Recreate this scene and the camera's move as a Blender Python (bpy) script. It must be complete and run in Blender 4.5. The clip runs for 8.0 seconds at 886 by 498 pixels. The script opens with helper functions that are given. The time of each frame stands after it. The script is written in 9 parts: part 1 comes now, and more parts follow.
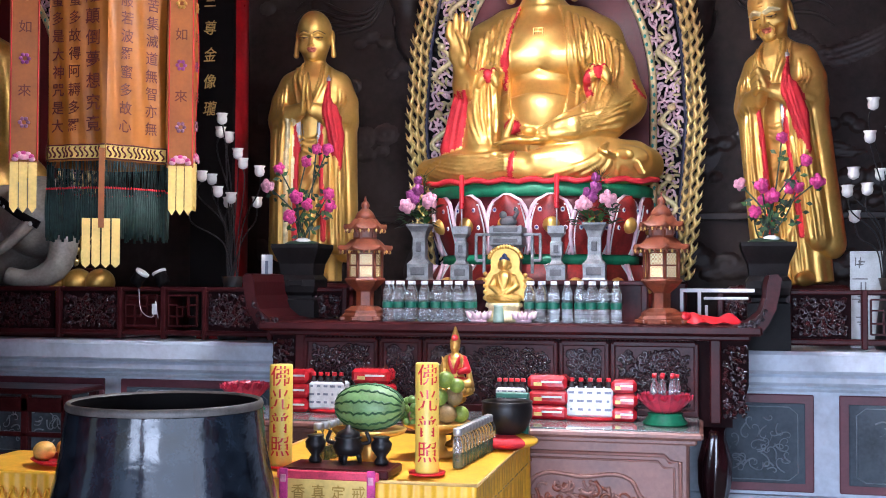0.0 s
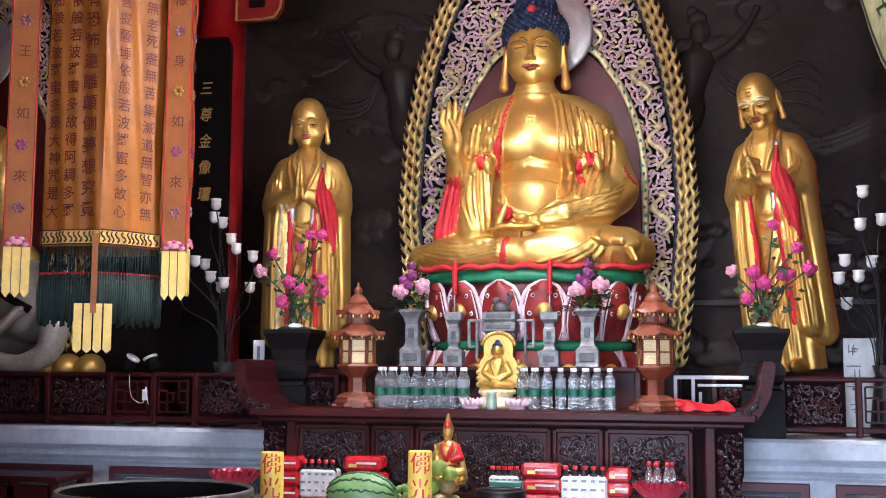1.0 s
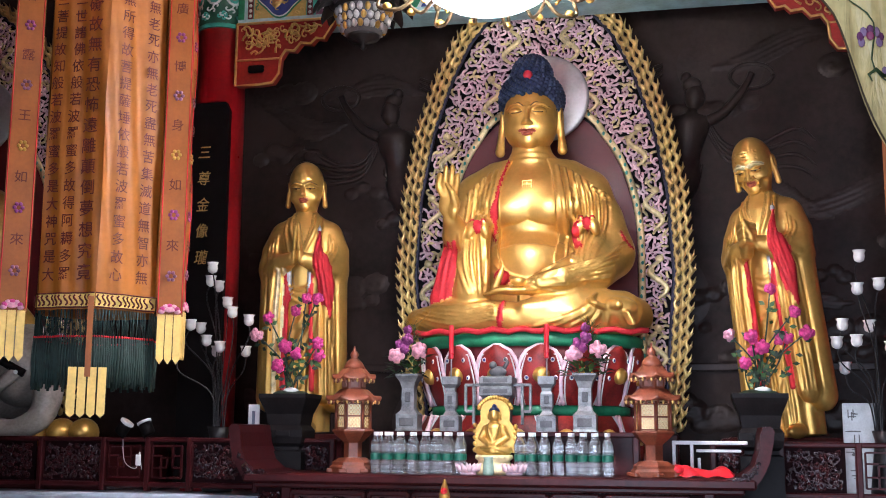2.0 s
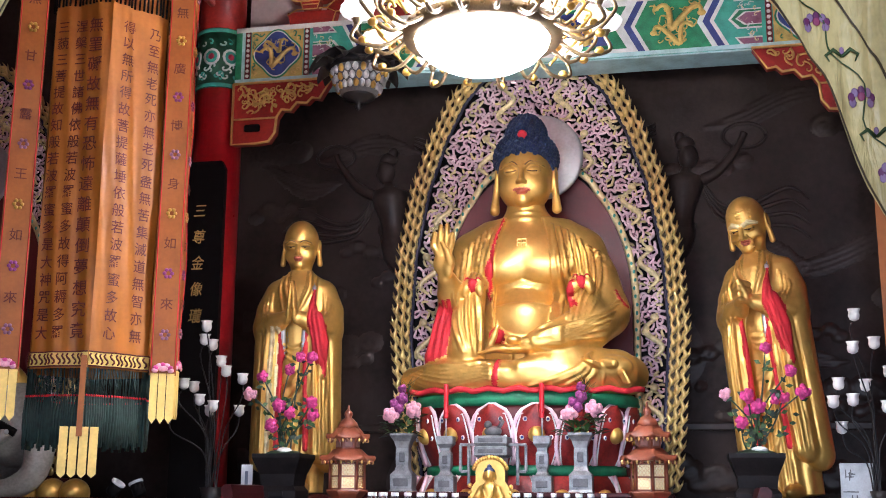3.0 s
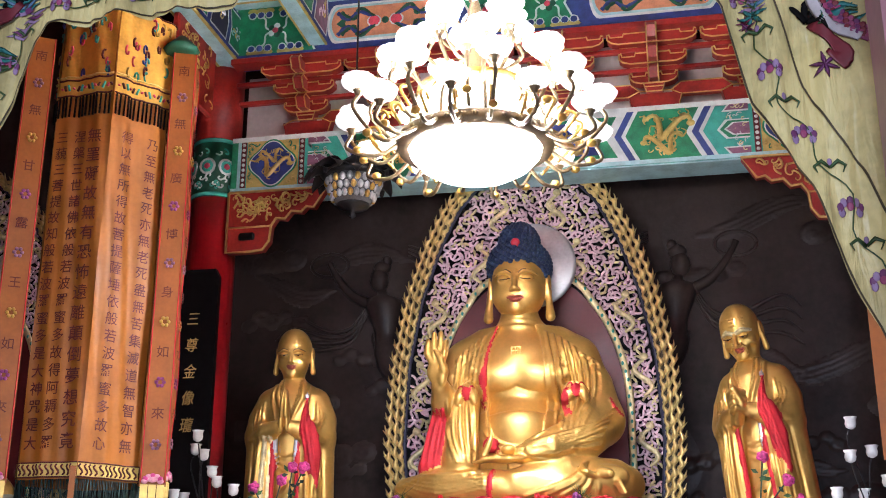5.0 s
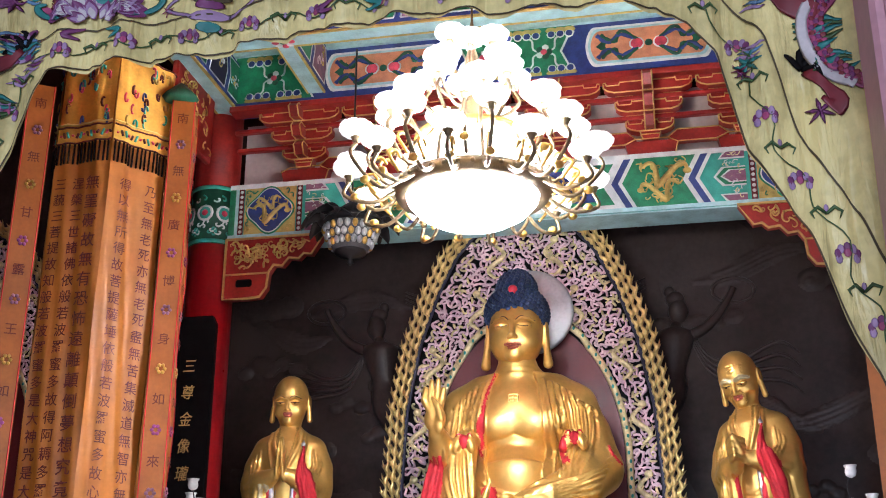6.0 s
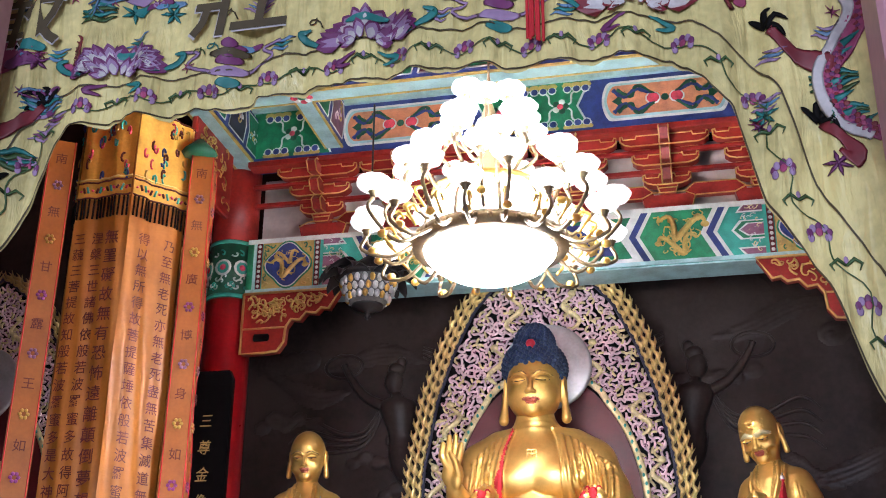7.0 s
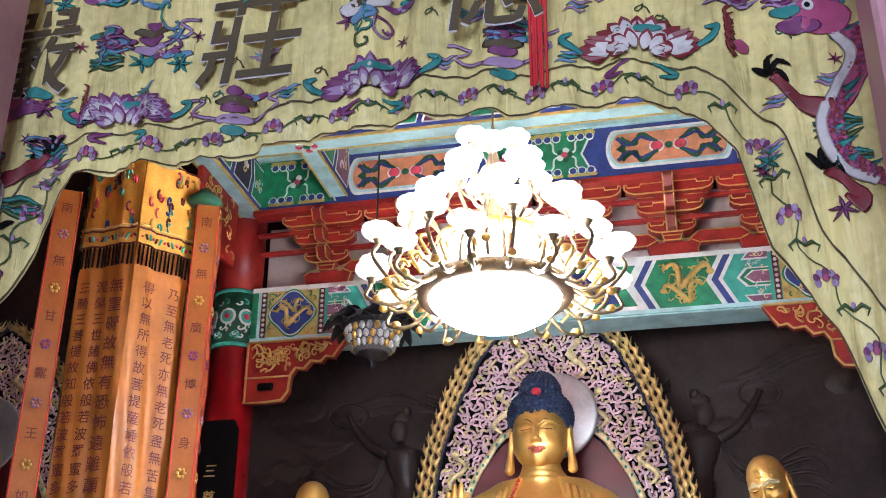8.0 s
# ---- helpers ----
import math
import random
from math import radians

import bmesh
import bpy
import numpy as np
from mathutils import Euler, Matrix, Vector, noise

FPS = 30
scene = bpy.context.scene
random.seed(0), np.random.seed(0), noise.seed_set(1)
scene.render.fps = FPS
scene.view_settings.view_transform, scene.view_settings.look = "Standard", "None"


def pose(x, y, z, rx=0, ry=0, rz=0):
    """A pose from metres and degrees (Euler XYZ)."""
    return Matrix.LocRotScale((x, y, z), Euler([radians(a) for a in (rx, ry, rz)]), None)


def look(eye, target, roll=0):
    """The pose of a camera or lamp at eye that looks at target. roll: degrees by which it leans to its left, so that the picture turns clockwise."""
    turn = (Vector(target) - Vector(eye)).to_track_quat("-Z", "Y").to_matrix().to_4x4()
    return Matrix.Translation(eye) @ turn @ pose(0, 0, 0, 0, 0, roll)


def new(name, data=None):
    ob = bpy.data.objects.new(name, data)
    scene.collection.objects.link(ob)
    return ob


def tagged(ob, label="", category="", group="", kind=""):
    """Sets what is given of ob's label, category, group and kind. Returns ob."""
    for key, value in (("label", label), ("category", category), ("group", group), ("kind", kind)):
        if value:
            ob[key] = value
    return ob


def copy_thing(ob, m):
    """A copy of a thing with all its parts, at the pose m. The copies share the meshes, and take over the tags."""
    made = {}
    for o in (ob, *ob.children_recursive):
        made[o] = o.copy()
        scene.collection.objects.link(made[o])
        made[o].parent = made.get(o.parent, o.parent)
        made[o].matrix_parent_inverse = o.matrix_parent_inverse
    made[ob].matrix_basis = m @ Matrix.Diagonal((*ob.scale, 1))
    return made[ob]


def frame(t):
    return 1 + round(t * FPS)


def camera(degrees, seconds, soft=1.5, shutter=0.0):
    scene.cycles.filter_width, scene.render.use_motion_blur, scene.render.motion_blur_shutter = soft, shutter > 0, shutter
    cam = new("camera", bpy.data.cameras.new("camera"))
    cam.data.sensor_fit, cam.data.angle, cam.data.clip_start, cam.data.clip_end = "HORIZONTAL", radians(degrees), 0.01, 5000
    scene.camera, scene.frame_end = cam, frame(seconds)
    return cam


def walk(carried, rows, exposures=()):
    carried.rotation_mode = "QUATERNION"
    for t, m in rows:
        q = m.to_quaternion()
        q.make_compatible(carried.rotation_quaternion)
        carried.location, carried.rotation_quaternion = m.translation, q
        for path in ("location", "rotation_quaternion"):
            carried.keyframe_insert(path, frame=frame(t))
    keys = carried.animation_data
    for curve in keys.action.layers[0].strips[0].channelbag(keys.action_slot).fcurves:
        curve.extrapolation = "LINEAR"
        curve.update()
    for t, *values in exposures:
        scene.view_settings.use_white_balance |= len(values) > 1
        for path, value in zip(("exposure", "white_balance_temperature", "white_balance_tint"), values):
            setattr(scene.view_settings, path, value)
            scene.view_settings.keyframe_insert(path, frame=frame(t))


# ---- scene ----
# the camera stands in the doorway and tilts up
LENS = 42.167
cam = camera(LENS, 8.0, soft=1.0)
EYE = 1.55
# seconds, yaw, pitch, roll, and the small drift of the standing eye
TURNS = [
    (0.0, 12.742, 1.668, 0.194, 0, 0, 0),
    (0.5, 12.528, 3.807, 0.222, -0.0006, -0.0046, 0.0011),
    (1.0, 12.365, 5.895, 0.334, -0.0051, -0.0023, 0.0064),
    (1.5, 12.353, 7.586, 0.357, -0.0011, 0.0024, 0.0048),
    (3.0, 12.024, 12.0, 0.376, -0.0012, 0.0073, 0.0064),
    (3.5, 11.98, 13.482, 0.338, -0.001, 0.0042, 0.0079),
    (4.0, 11.975, 14.878, 0.335, -0.0001, 0.0006, 0.009),
    (4.5, 11.862, 16.119, 0.291, -0.0013, -0.001, 0.0091),
    (6.0, 11.58, 19.696, 0.203, -0.0026, 0.0042, 0.0075),
    (6.5, 11.864, 20.89, 0.29, -0.0023, 0.0071, 0.0069),
    (7.0, 12.519, 22.404, 0.452, -0.0039, 0.009, 0.0063),
    (7.5, 12.692, 23.562, 0.446, -0.0045, 0.0113, 0.0036),
    (8.0, 12.799, 24.828, 0.421, -0.0058, 0.0174, 0.0049),
]
walk(cam, [(t, pose(x, y, EYE + z, 90 + pitch, 0, yaw) @ pose(0, 0, 0, 0, 0, roll)) for t, yaw, pitch, roll, x, y, z in TURNS],
     [(0.0, -0.08, 5600, 15), (1.5, -0.2, 5850, 16), (3.5, -0.12, 5850, 16), (6.0, -0.05, 5750, 13), (8.0, 0.12, 5700, 12)])

# ---- daylight ----
world = bpy.data.worlds.new("sky")
scene.world = world
world.use_nodes = True
wn = world.node_tree
sky = wn.nodes.new("ShaderNodeTexSky")
sky.sky_type, sky.sun_disc = "NISHITA", False
sky.sun_elevation, sky.sun_rotation = radians(48), radians(200)
wn.links.new(sky.outputs[0], wn.nodes["Background"].inputs[0])
wn.nodes["Background"].inputs[1].default_value = 0.13
sun = bpy.data.lights.new("sun", "SUN")
sun.energy, sun.angle, sun.color = 1.2, radians(10), (1.0, 0.95, 0.88)
new("sun", sun).matrix_world = look((-6, -18, 22), (0, 0, 0))


def daylight(name, x, y, z, sx, sz, power, aim):
    """An added area lamp that stands in for sky light from the front."""
    d = bpy.data.lights.new(name, "AREA")
    d.shape, d.size, d.size_y, d.energy, d.color = "RECTANGLE", sx, sz, power, (0.82, 0.91, 1.05)
    new(name, d).matrix_world = look((x, y, z), aim)


# unseen lamp far behind the eye, for the bright courtyard and low sky
daylight("door_daylight", -0.4, -18.0, 2.0, 12.0, 4.0, 2900, (-0.8, 7.5, 2.2))
# low fill lamp added in the doorway to brighten the near tables
daylight("doorway_daylight", -0.6, 2.35, 0.8, 1.9, 1.5, 46, (-0.7, 6.5, 0.1))
daylight("right_daylight", 2.9, 2.2, 2.0, 2.6, 3.0, 9, (1.0, 8, 2.2))


# ---- materials ----
def mk(name, col, rough=0.5, metal=0.0, var=0.25, scale=6.0, bump=0.0, bscale=60.0, col2=None, coat=0.0, alpha=1.0, glow=0.0, trans=0.0, piece=0.0, spec=0.5):
    m = bpy.data.materials.new(name)
    m.use_nodes = True
    nt = m.node_tree
    b = nt.nodes["Principled BSDF"]
    b.inputs["Roughness"].default_value, b.inputs["Metallic"].default_value = rough, metal
    b.inputs["Specular IOR Level"].default_value = spec
    b.inputs["Coat Weight"].default_value = coat
    b.inputs["Transmission Weight"].default_value = trans
    tc = nt.nodes.new("ShaderNodeTexCoord")
    n1 = nt.nodes.new("ShaderNodeTexNoise")
    n1.inputs["Scale"].default_value, n1.inputs["Detail"].default_value = scale, 6
    n2 = nt.nodes.new("ShaderNodeTexNoise")
    n2.inputs["Scale"].default_value, n2.inputs["Detail"].default_value = scale * 9, 3
    nt.links.new(tc.outputs["Object"], n1.inputs["Vector"])
    nt.links.new(tc.outputs["Object"], n2.inputs["Vector"])
    add = nt.nodes.new("ShaderNodeMath")
    add.operation = "MULTIPLY_ADD"
    add.inputs[1].default_value, add.inputs[2].default_value = 0.35, 0.0
    nt.links.new(n2.outputs["Fac"], add.inputs[0])
    add2 = nt.nodes.new("ShaderNodeMath")
    add2.operation = "MULTIPLY_ADD"
    add2.inputs[1].default_value = 0.75
    nt.links.new(n1.outputs["Fac"], add2.inputs[0])
    nt.links.new(add.outputs[0], add2.inputs[2])
    ramp = nt.nodes.new("ShaderNodeValToRGB")
    dark = col2 or tuple(c * (1 - 1.6 * var) if var < 0.6 else 0 for c in col)
    ramp.color_ramp.elements[0].position, ramp.color_ramp.elements[0].color = 0.38, (*dark, 1)
    ramp.color_ramp.elements[1].position, ramp.color_ramp.elements[1].color = 0.66, (*col, 1)
    nt.links.new(add2.outputs[0], ramp.inputs[0])
    out = ramp.outputs[0]
    if piece:
        info = nt.nodes.new("ShaderNodeObjectInfo")
        mr = nt.nodes.new("ShaderNodeMapRange")
        mr.inputs[3].default_value, mr.inputs[4].default_value = 1 - piece, 1 + piece
        nt.links.new(info.outputs["Random"], mr.inputs[0])
        hs = nt.nodes.new("ShaderNodeHueSaturation")
        nt.links.new(mr.outputs[0], hs.inputs["Value"])
        nt.links.new(out, hs.inputs["Color"])
        out = hs.outputs[0]
    nt.links.new(out, b.inputs["Base Color"])
    rr = nt.nodes.new("ShaderNodeMapRange")
    rr.inputs[3].default_value, rr.inputs[4].default_value = max(0.02, rough - 0.1), min(1, rough + 0.12)
    nt.links.new(n1.outputs["Fac"], rr.inputs[0])
    nt.links.new(rr.outputs[0], b.inputs["Roughness"])
    if bump:
        n3 = nt.nodes.new("ShaderNodeTexNoise")
        n3.inputs["Scale"].default_value, n3.inputs["Detail"].default_value = bscale, 4
        nt.links.new(tc.outputs["Object"], n3.inputs["Vector"])
        bp = nt.nodes.new("ShaderNodeBump")
        bp.inputs["Strength"].default_value, bp.inputs["Distance"].default_value = bump, 0.01
        nt.links.new(n3.outputs["Fac"], bp.inputs["Height"])
        nt.links.new(bp.outputs[0], b.inputs["Normal"])
    if glow:
        nt.links.new(ramp.outputs[0], b.inputs["Emission Color"])
        b.inputs["Emission Strength"].default_value = glow
    return m


def crinkle(m, across, along, strength):
    """Fine uneven creases, longer than wide, as relief."""
    nt = m.node_tree
    tc, mp, ns, bp = [nt.nodes.new(k) for k in ("ShaderNodeTexCoord", "ShaderNodeMapping", "ShaderNodeTexNoise", "ShaderNodeBump")]
    mp.inputs["Scale"].default_value, mp.inputs["Rotation"].default_value = (across, 1, along), (0, 0.18, 0)
    ns.inputs["Scale"].default_value, ns.inputs["Detail"].default_value, ns.inputs["Distortion"].default_value = 1.0, 5, 0.6
    bp.inputs["Strength"].default_value, bp.inputs["Distance"].default_value = strength, 0.03
    nt.links.new(tc.outputs["Object"], mp.inputs["Vector"])
    nt.links.new(mp.outputs[0], ns.inputs["Vector"])
    nt.links.new(ns.outputs["Fac"], bp.inputs["Height"])
    nt.links.new(bp.outputs[0], nt.nodes["Principled BSDF"].inputs["Normal"])


gold = mk("gold_leaf", (0.80, 0.49, 0.125), 0.37, 0.74, 0.12, 4, 0.03, 30)
gold_old = mk("old_gold", (0.60, 0.36, 0.08), 0.36, 0.65, 0.25, 5, 0.08, 30)
flame_gold = mk("flame_gold", (0.84, 0.62, 0.24), 0.32, 0.72, 0.25, 14)
gold_paint = mk("gold_paint", (0.75, 0.53, 0.16), 0.45, 0.5, 0.25, 14)
gold_pale = mk("pale_gold", (0.92, 0.78, 0.42), 0.45, 0.3, 0.3, 20)
gold_line = mk("gold_line", (0.72, 0.45, 0.14), 0.5, 0.2, 0.2, 20)
red_lac = mk("red_lacquer", (0.42, 0.012, 0.016), 0.32, 0, 0.25, 4, 0.04, 40, coat=0.3)
red_wood = mk("red_painted_wood", (0.36, 0.022, 0.015), 0.45, 0, 0.28, 5, 0.06, 50)
red_cloth = mk("red_cloth", (0.62, 0.02, 0.03), 0.75, 0, 0.2, 8, 0.1, 200)
red_bright = mk("red_plastic", (0.68, 0.02, 0.03), 0.3, 0, 0.2, 14)
pink_red = mk("pink_red", (0.80, 0.07, 0.13), 0.4, 0, 0.3, 18)
lip_red = mk("lip_red", (0.52, 0.12, 0.065), 0.4, 0, 0.15, 18)
maroon = mk("maroon_paint", (0.13, 0.012, 0.016), 0.5, 0, 0.2, 4)
hair_blue = mk("hair_blue", (0.014, 0.03, 0.085), 0.5, 0, 0.2, 12)
skin_dark = mk("dark_line", (0.11, 0.055, 0.015), 0.6)
wall_wood = mk("dark_carved_wood", (0.043, 0.029, 0.025), 0.5, 0, 0.35, 2.2, 0.12, 25, spec=0.1)
relief_wood = mk("dark_relief_wood", (0.047, 0.032, 0.027), 0.38, 0, 0.3, 3, 0.12, 40, spec=0.18)
altar_wood = mk("dark_red_rosewood", (0.055, 0.010, 0.011), 0.34, 0, 0.35, 5, 0.06, 50, spec=0.13)
altar_carve = mk("carved_rosewood", (0.022, 0.006, 0.008), 0.18, 0, 0.35, 9, 0.05, 60, coat=0.25, spec=0.5)
# rosewood painted near black for the shade in the carving's recesses
carve_shade = mk("shaded_carving_ground", (0.014, 0.004, 0.005), 0.6, 0, 0.3, 9, spec=0.05)
panel_ground = mk("polished_panel_ground", (0.080, 0.026, 0.028), 0.42, 0, 0.3, 7, 0.05, 50, spec=0.2)
planter_black = mk("matt_black_ceramic", (0.012, 0.010, 0.010), 0.45, 0, 0.3, 14, 0.1, 60, spec=0.10)
brown_wood = mk("reddish_brown_wood", (0.24, 0.062, 0.028), 0.42, 0, 0.35, 10, 0.06, 80)
pink_wood = mk("pinkish_table_wood", (0.32, 0.15, 0.115), 0.42, 0, 0.25, 5, 0.05, 60)
stone = mk("grey_blue_stone", (0.66, 0.73, 0.82), 0.6, 0, 0.2, 3, 0.08, 60)
stone_dark = mk("dark_slate", (0.095, 0.118, 0.140), 0.55, 0, 0.3, 5, 0.05, 60, spec=0.12)
stone_line = mk("etched_line", (0.25, 0.29, 0.33), 0.6, 0, 0.2, 10)
plum_frame = mk("plum_frame", (0.17, 0.05, 0.065), 0.5, 0, 0.2, 6)
plaster = mk("pale_plaster", (0.62, 0.50, 0.47), 0.85, 0, 0.15, 2.5, 0.05, 40)
floor_tile = mk("floor_stone", (0.22, 0.20, 0.18), 0.4, 0, 0.25, 1.5, 0.05, 30)
court = mk("courtyard_stone", (0.30, 0.29, 0.27), 0.8, 0, 0.25, 0.6, 0.1, 30)
p_green = mk("paint_green", (0.02, 0.25, 0.11), 0.55, 0, 0.3, 14)
p_dgreen = mk("paint_dark_green", (0.01, 0.10, 0.05), 0.55, 0, 0.3, 14)
p_teal = mk("paint_teal", (0.06, 0.42, 0.33), 0.55, 0, 0.2, 14)
p_blue = mk("paint_blue", (0.035, 0.06, 0.26), 0.55, 0, 0.3, 14)
p_cyan = mk("paint_pale_cyan", (0.42, 0.66, 0.68), 0.6, 0, 0.2, 8)
p_white = mk("paint_white", (0.72, 0.74, 0.72), 0.6, 0, 0.15, 14)
p_orange = mk("paint_orange", (0.72, 0.28, 0.14), 0.6, 0, 0.2, 14)
p_yellow = mk("paint_ochre", (0.60, 0.45, 0.12), 0.6, 0, 0.25, 14)
p_black = mk("paint_black", (0.007, 0.006, 0.006), 0.6, 0, 0.2, 14, spec=0.06)
p_pink = mk("paint_pink", (0.90, 0.64, 0.70), 0.5, 0, 0.2, 18)
p_mauve = mk("paint_mauve", (0.30, 0.12, 0.20), 0.5, 0, 0.3, 18)
p_navy = mk("paint_navy", (0.02, 0.018, 0.05), 0.5)
silver = mk("silver_disc", (0.50, 0.51, 0.52), 0.35, 0.6, 0.2, 5)
pewter = mk("pewter_grey", (0.24, 0.245, 0.25), 0.45, 0.35, 0.4, 18, 0.15, 80)
pewter_dk = mk("pewter_dark", (0.13, 0.13, 0.135), 0.55, 0.3, 0.3, 14)
bronze = mk("chandelier_bronze", (0.24, 0.175, 0.095), 0.38, 0.7, 0.3, 14)
black_iron = mk("black_iron", (0.014, 0.012, 0.012), 0.4, 0.0, 0.3, 14, spec=0.3)
banner_silk = mk("orange_yellow_silk", (0.43, 0.142, 0.012), 0.5, 0, 0.16, 5, 0.15, 14)
strip_silk = mk("deep_orange_silk", (0.32, 0.095, 0.011), 0.5, 0, 0.16, 5, 0.1, 20)
head_silk = mk("amber_silk", (0.78, 0.40, 0.05), 0.5, 0, 0.2, 6, 0.1, 30)
pale_silk = mk("yellow_silk", (0.88, 0.62, 0.17), 0.5, 0, 0.15, 7, 0.1, 30)
ink = mk("brown_ink", (0.13, 0.018, 0.012), 0.7)
fringe_green = mk("dark_green_fringe", (0.025, 0.055, 0.045), 0.75, 0, 0.35, 30)
vine_silk = mk("champagne_silk", (0.72, 0.59, 0.25), 0.32, 0, 0.26, 5)
crinkle(vine_silk, 22, 4.5, 0.75)
yellow_cloth = mk("yellow_satin", (0.90, 0.48, 0.03), 0.45, 0, 0.18, 5, 0.1, 20)
black_glaze = mk("black_glaze", (0.010, 0.014, 0.020), 0.13, 0, 0.6, 16, 0.2, 20, col2=(0.002, 0.002, 0.003), coat=0.1, spec=0.35)
leaf_green = mk("leaf_green", (0.05, 0.13, 0.03), 0.5, 0, 0.4, 20)
leaf_dark = mk("leaf_dark", (0.02, 0.05, 0.025), 0.5, 0, 0.4, 20)
flower_pink = mk("magenta_petals", (0.72, 0.06, 0.28), 0.6, 0, 0.35, 30)
flower_pale = mk("pale_pink_petals", (0.82, 0.38, 0.48), 0.6, 0, 0.3, 30)
flower_purple = mk("purple_petals", (0.28, 0.05, 0.20), 0.6, 0, 0.3, 30)
white_petal = mk("white_lamp_petals", (0.80, 0.78, 0.75), 0.4, 0, 0.1, 30)
lamp_glass = mk("lit_glass", (1.0, 0.95, 0.88), 0.4, 0, 0.02, 4, glow=100.0)
shade_glass = mk("frosted_shade", (0.86, 0.84, 0.80), 0.35, 0, 0.10, 14, glow=1.3)
bulb_light = mk("lit_bulb", (1.0, 0.95, 0.88), 0.4, 0, 0.02, 4, glow=250.0)
lamp_bowl = mk("lit_bowl", (1.0, 0.97, 0.93), 0.4, 0, 0.02, 4, glow=160.0)
elephant_m = mk("white_stone_statue", (0.36, 0.33, 0.28), 0.35, 0, 0.3, 6, 0.05, 30, coat=0.1)
door_paint = mk("pinkish_door_paint", (0.55, 0.28, 0.32), 0.4, 0, 0.15, 5)
plastic_clear = mk("clear_plastic", (0.95, 0.98, 0.99), 0.05, 0, 0.04, 25, 0.12, 70, trans=0.95)
label_green = mk("green_label", (0.012, 0.13, 0.08), 0.4, 0, 0.2, 40)
white_plastic = mk("white_plastic", (0.78, 0.78, 0.78), 0.4, 0, 0.08, 30)


# ---- mesh builder ----
class Shape:
    """Collects vertices and faces with materials, to become one mesh."""

    def __init__(self):
        self.v, self.f, self.m, self.s, self.mats = [], [], [], [], []

    def slot(self, material):
        if material not in self.mats:
            self.mats.append(material)
        return self.mats.index(material)

    def add(self, verts, faces, material, smooth=True, at=None):
        k, n = self.slot(material), len(self.v)
        if at is not None:
            verts = [at @ Vector(p) for p in verts]
        self.v.extend([tuple(p) for p in verts])
        self.f.extend([tuple(n + i for i in f) for f in faces])
        self.m.extend([k] * len(faces))
        self.s.extend([smooth] * len(faces))
        return self

    def box(self, c, size, material, bevel=0.0, at=None):
        x, y, z = [s / 2 for s in size]
        b = min(bevel, 0.45 * min(size))
        if b <= 0:
            vs = [(c[0] + i * x, c[1] + j * y, c[2] + k * z) for k in (-1, 1) for j in (-1, 1) for i in (-1, 1)]
            return self.add(vs, [(0, 2, 3, 1), (4, 5, 7, 6), (0, 1, 5, 4), (2, 6, 7, 3), (0, 4, 6, 2), (1, 3, 7, 5)], material, False, at)
        vs, idx = [], {}
        for i in (-1, 1):
            for j in (-1, 1):
                for k in (-1, 1):
                    for a in range(3):
                        o = [x - b, y - b, z - b]
                        o[a] += b
                        idx[i, j, k, a] = len(vs)
                        vs.append((c[0] + i * o[0], c[1] + j * o[1], c[2] + k * o[2]))
        fs = []
        for s in (-1, 1):
            r = [(-1, -1), (1, -1), (1, 1), (-1, 1)]
            r = r if s > 0 else r[::-1]
            fs.append([idx[s, p, q, 0] for p, q in r])
            fs.append([idx[q, s, p, 1] for p, q in r])
            fs.append([idx[p, q, s, 2] for p, q in r])
        for p in (-1, 1):
            for q in (-1, 1):
                fs.append([idx[-1, p, q, 1], idx[1, p, q, 1], idx[1, p, q, 2], idx[-1, p, q, 2]])
                fs.append([idx[p, -1, q, 0], idx[p, 1, q, 0], idx[p, 1, q, 2], idx[p, -1, q, 2]])
                fs.append([idx[p, q, -1, 0], idx[p, q, 1, 0], idx[p, q, 1, 1], idx[p, q, -1, 1]])
                for r in (-1, 1):
                    fs.append([idx[p, q, r, a] for a in range(3)])
        return self.add(vs, fs, material, False, at)

    def loft(self, rings, material, caps=True, closed=True, smooth=True, at=None):
        n, vs, fs = len(rings[0]), [p for r in rings for p in r], []
        for i in range(len(rings) - 1):
            for j in range(n if closed else n - 1):
                a, b = i * n + j, i * n + (j + 1) % n
                fs.append((a, b, b + n, a + n))
        if caps and closed:
            fs.append(tuple(range(n))[::-1])
            fs.append(tuple(range((len(rings) - 1) * n, len(rings) * n)))
        return self.add(vs, fs, material, smooth, at)

    def lathe(self, profile, material, c=(0, 0, 0), n=24, squash=1.0, caps=True, smooth=True, at=None, wave=None):
        rings = []
        for r, z in profile:
            rings.append([(c[0] + r * math.cos(t) * (wave(t, z) if wave else 1), c[1] + squash * r * math.sin(t) * (wave(t, z) if wave else 1), c[2] + z)
                          for t in (2 * math.pi * k / n for k in range(n))])
        return self.loft(rings, material, caps, True, smooth, at)

    def ell(self, c, r, material, n=14, m=9, at=None):
        r = (r, r, r) if isinstance(r, (int, float)) else r
        rings = []
        for i in range(m + 1):
            a = -math.pi / 2 + math.pi * (0.02 + 0.96 * i / m)
            rings.append([(c[0] + r[0] * math.cos(a) * math.cos(t), c[1] + r[1] * math.cos(a) * math.sin(t), c[2] + r[2] * math.sin(a))
                          for t in (2 * math.pi * k / n for k in range(n))])
        return self.loft(rings, material, True, True, True, at)

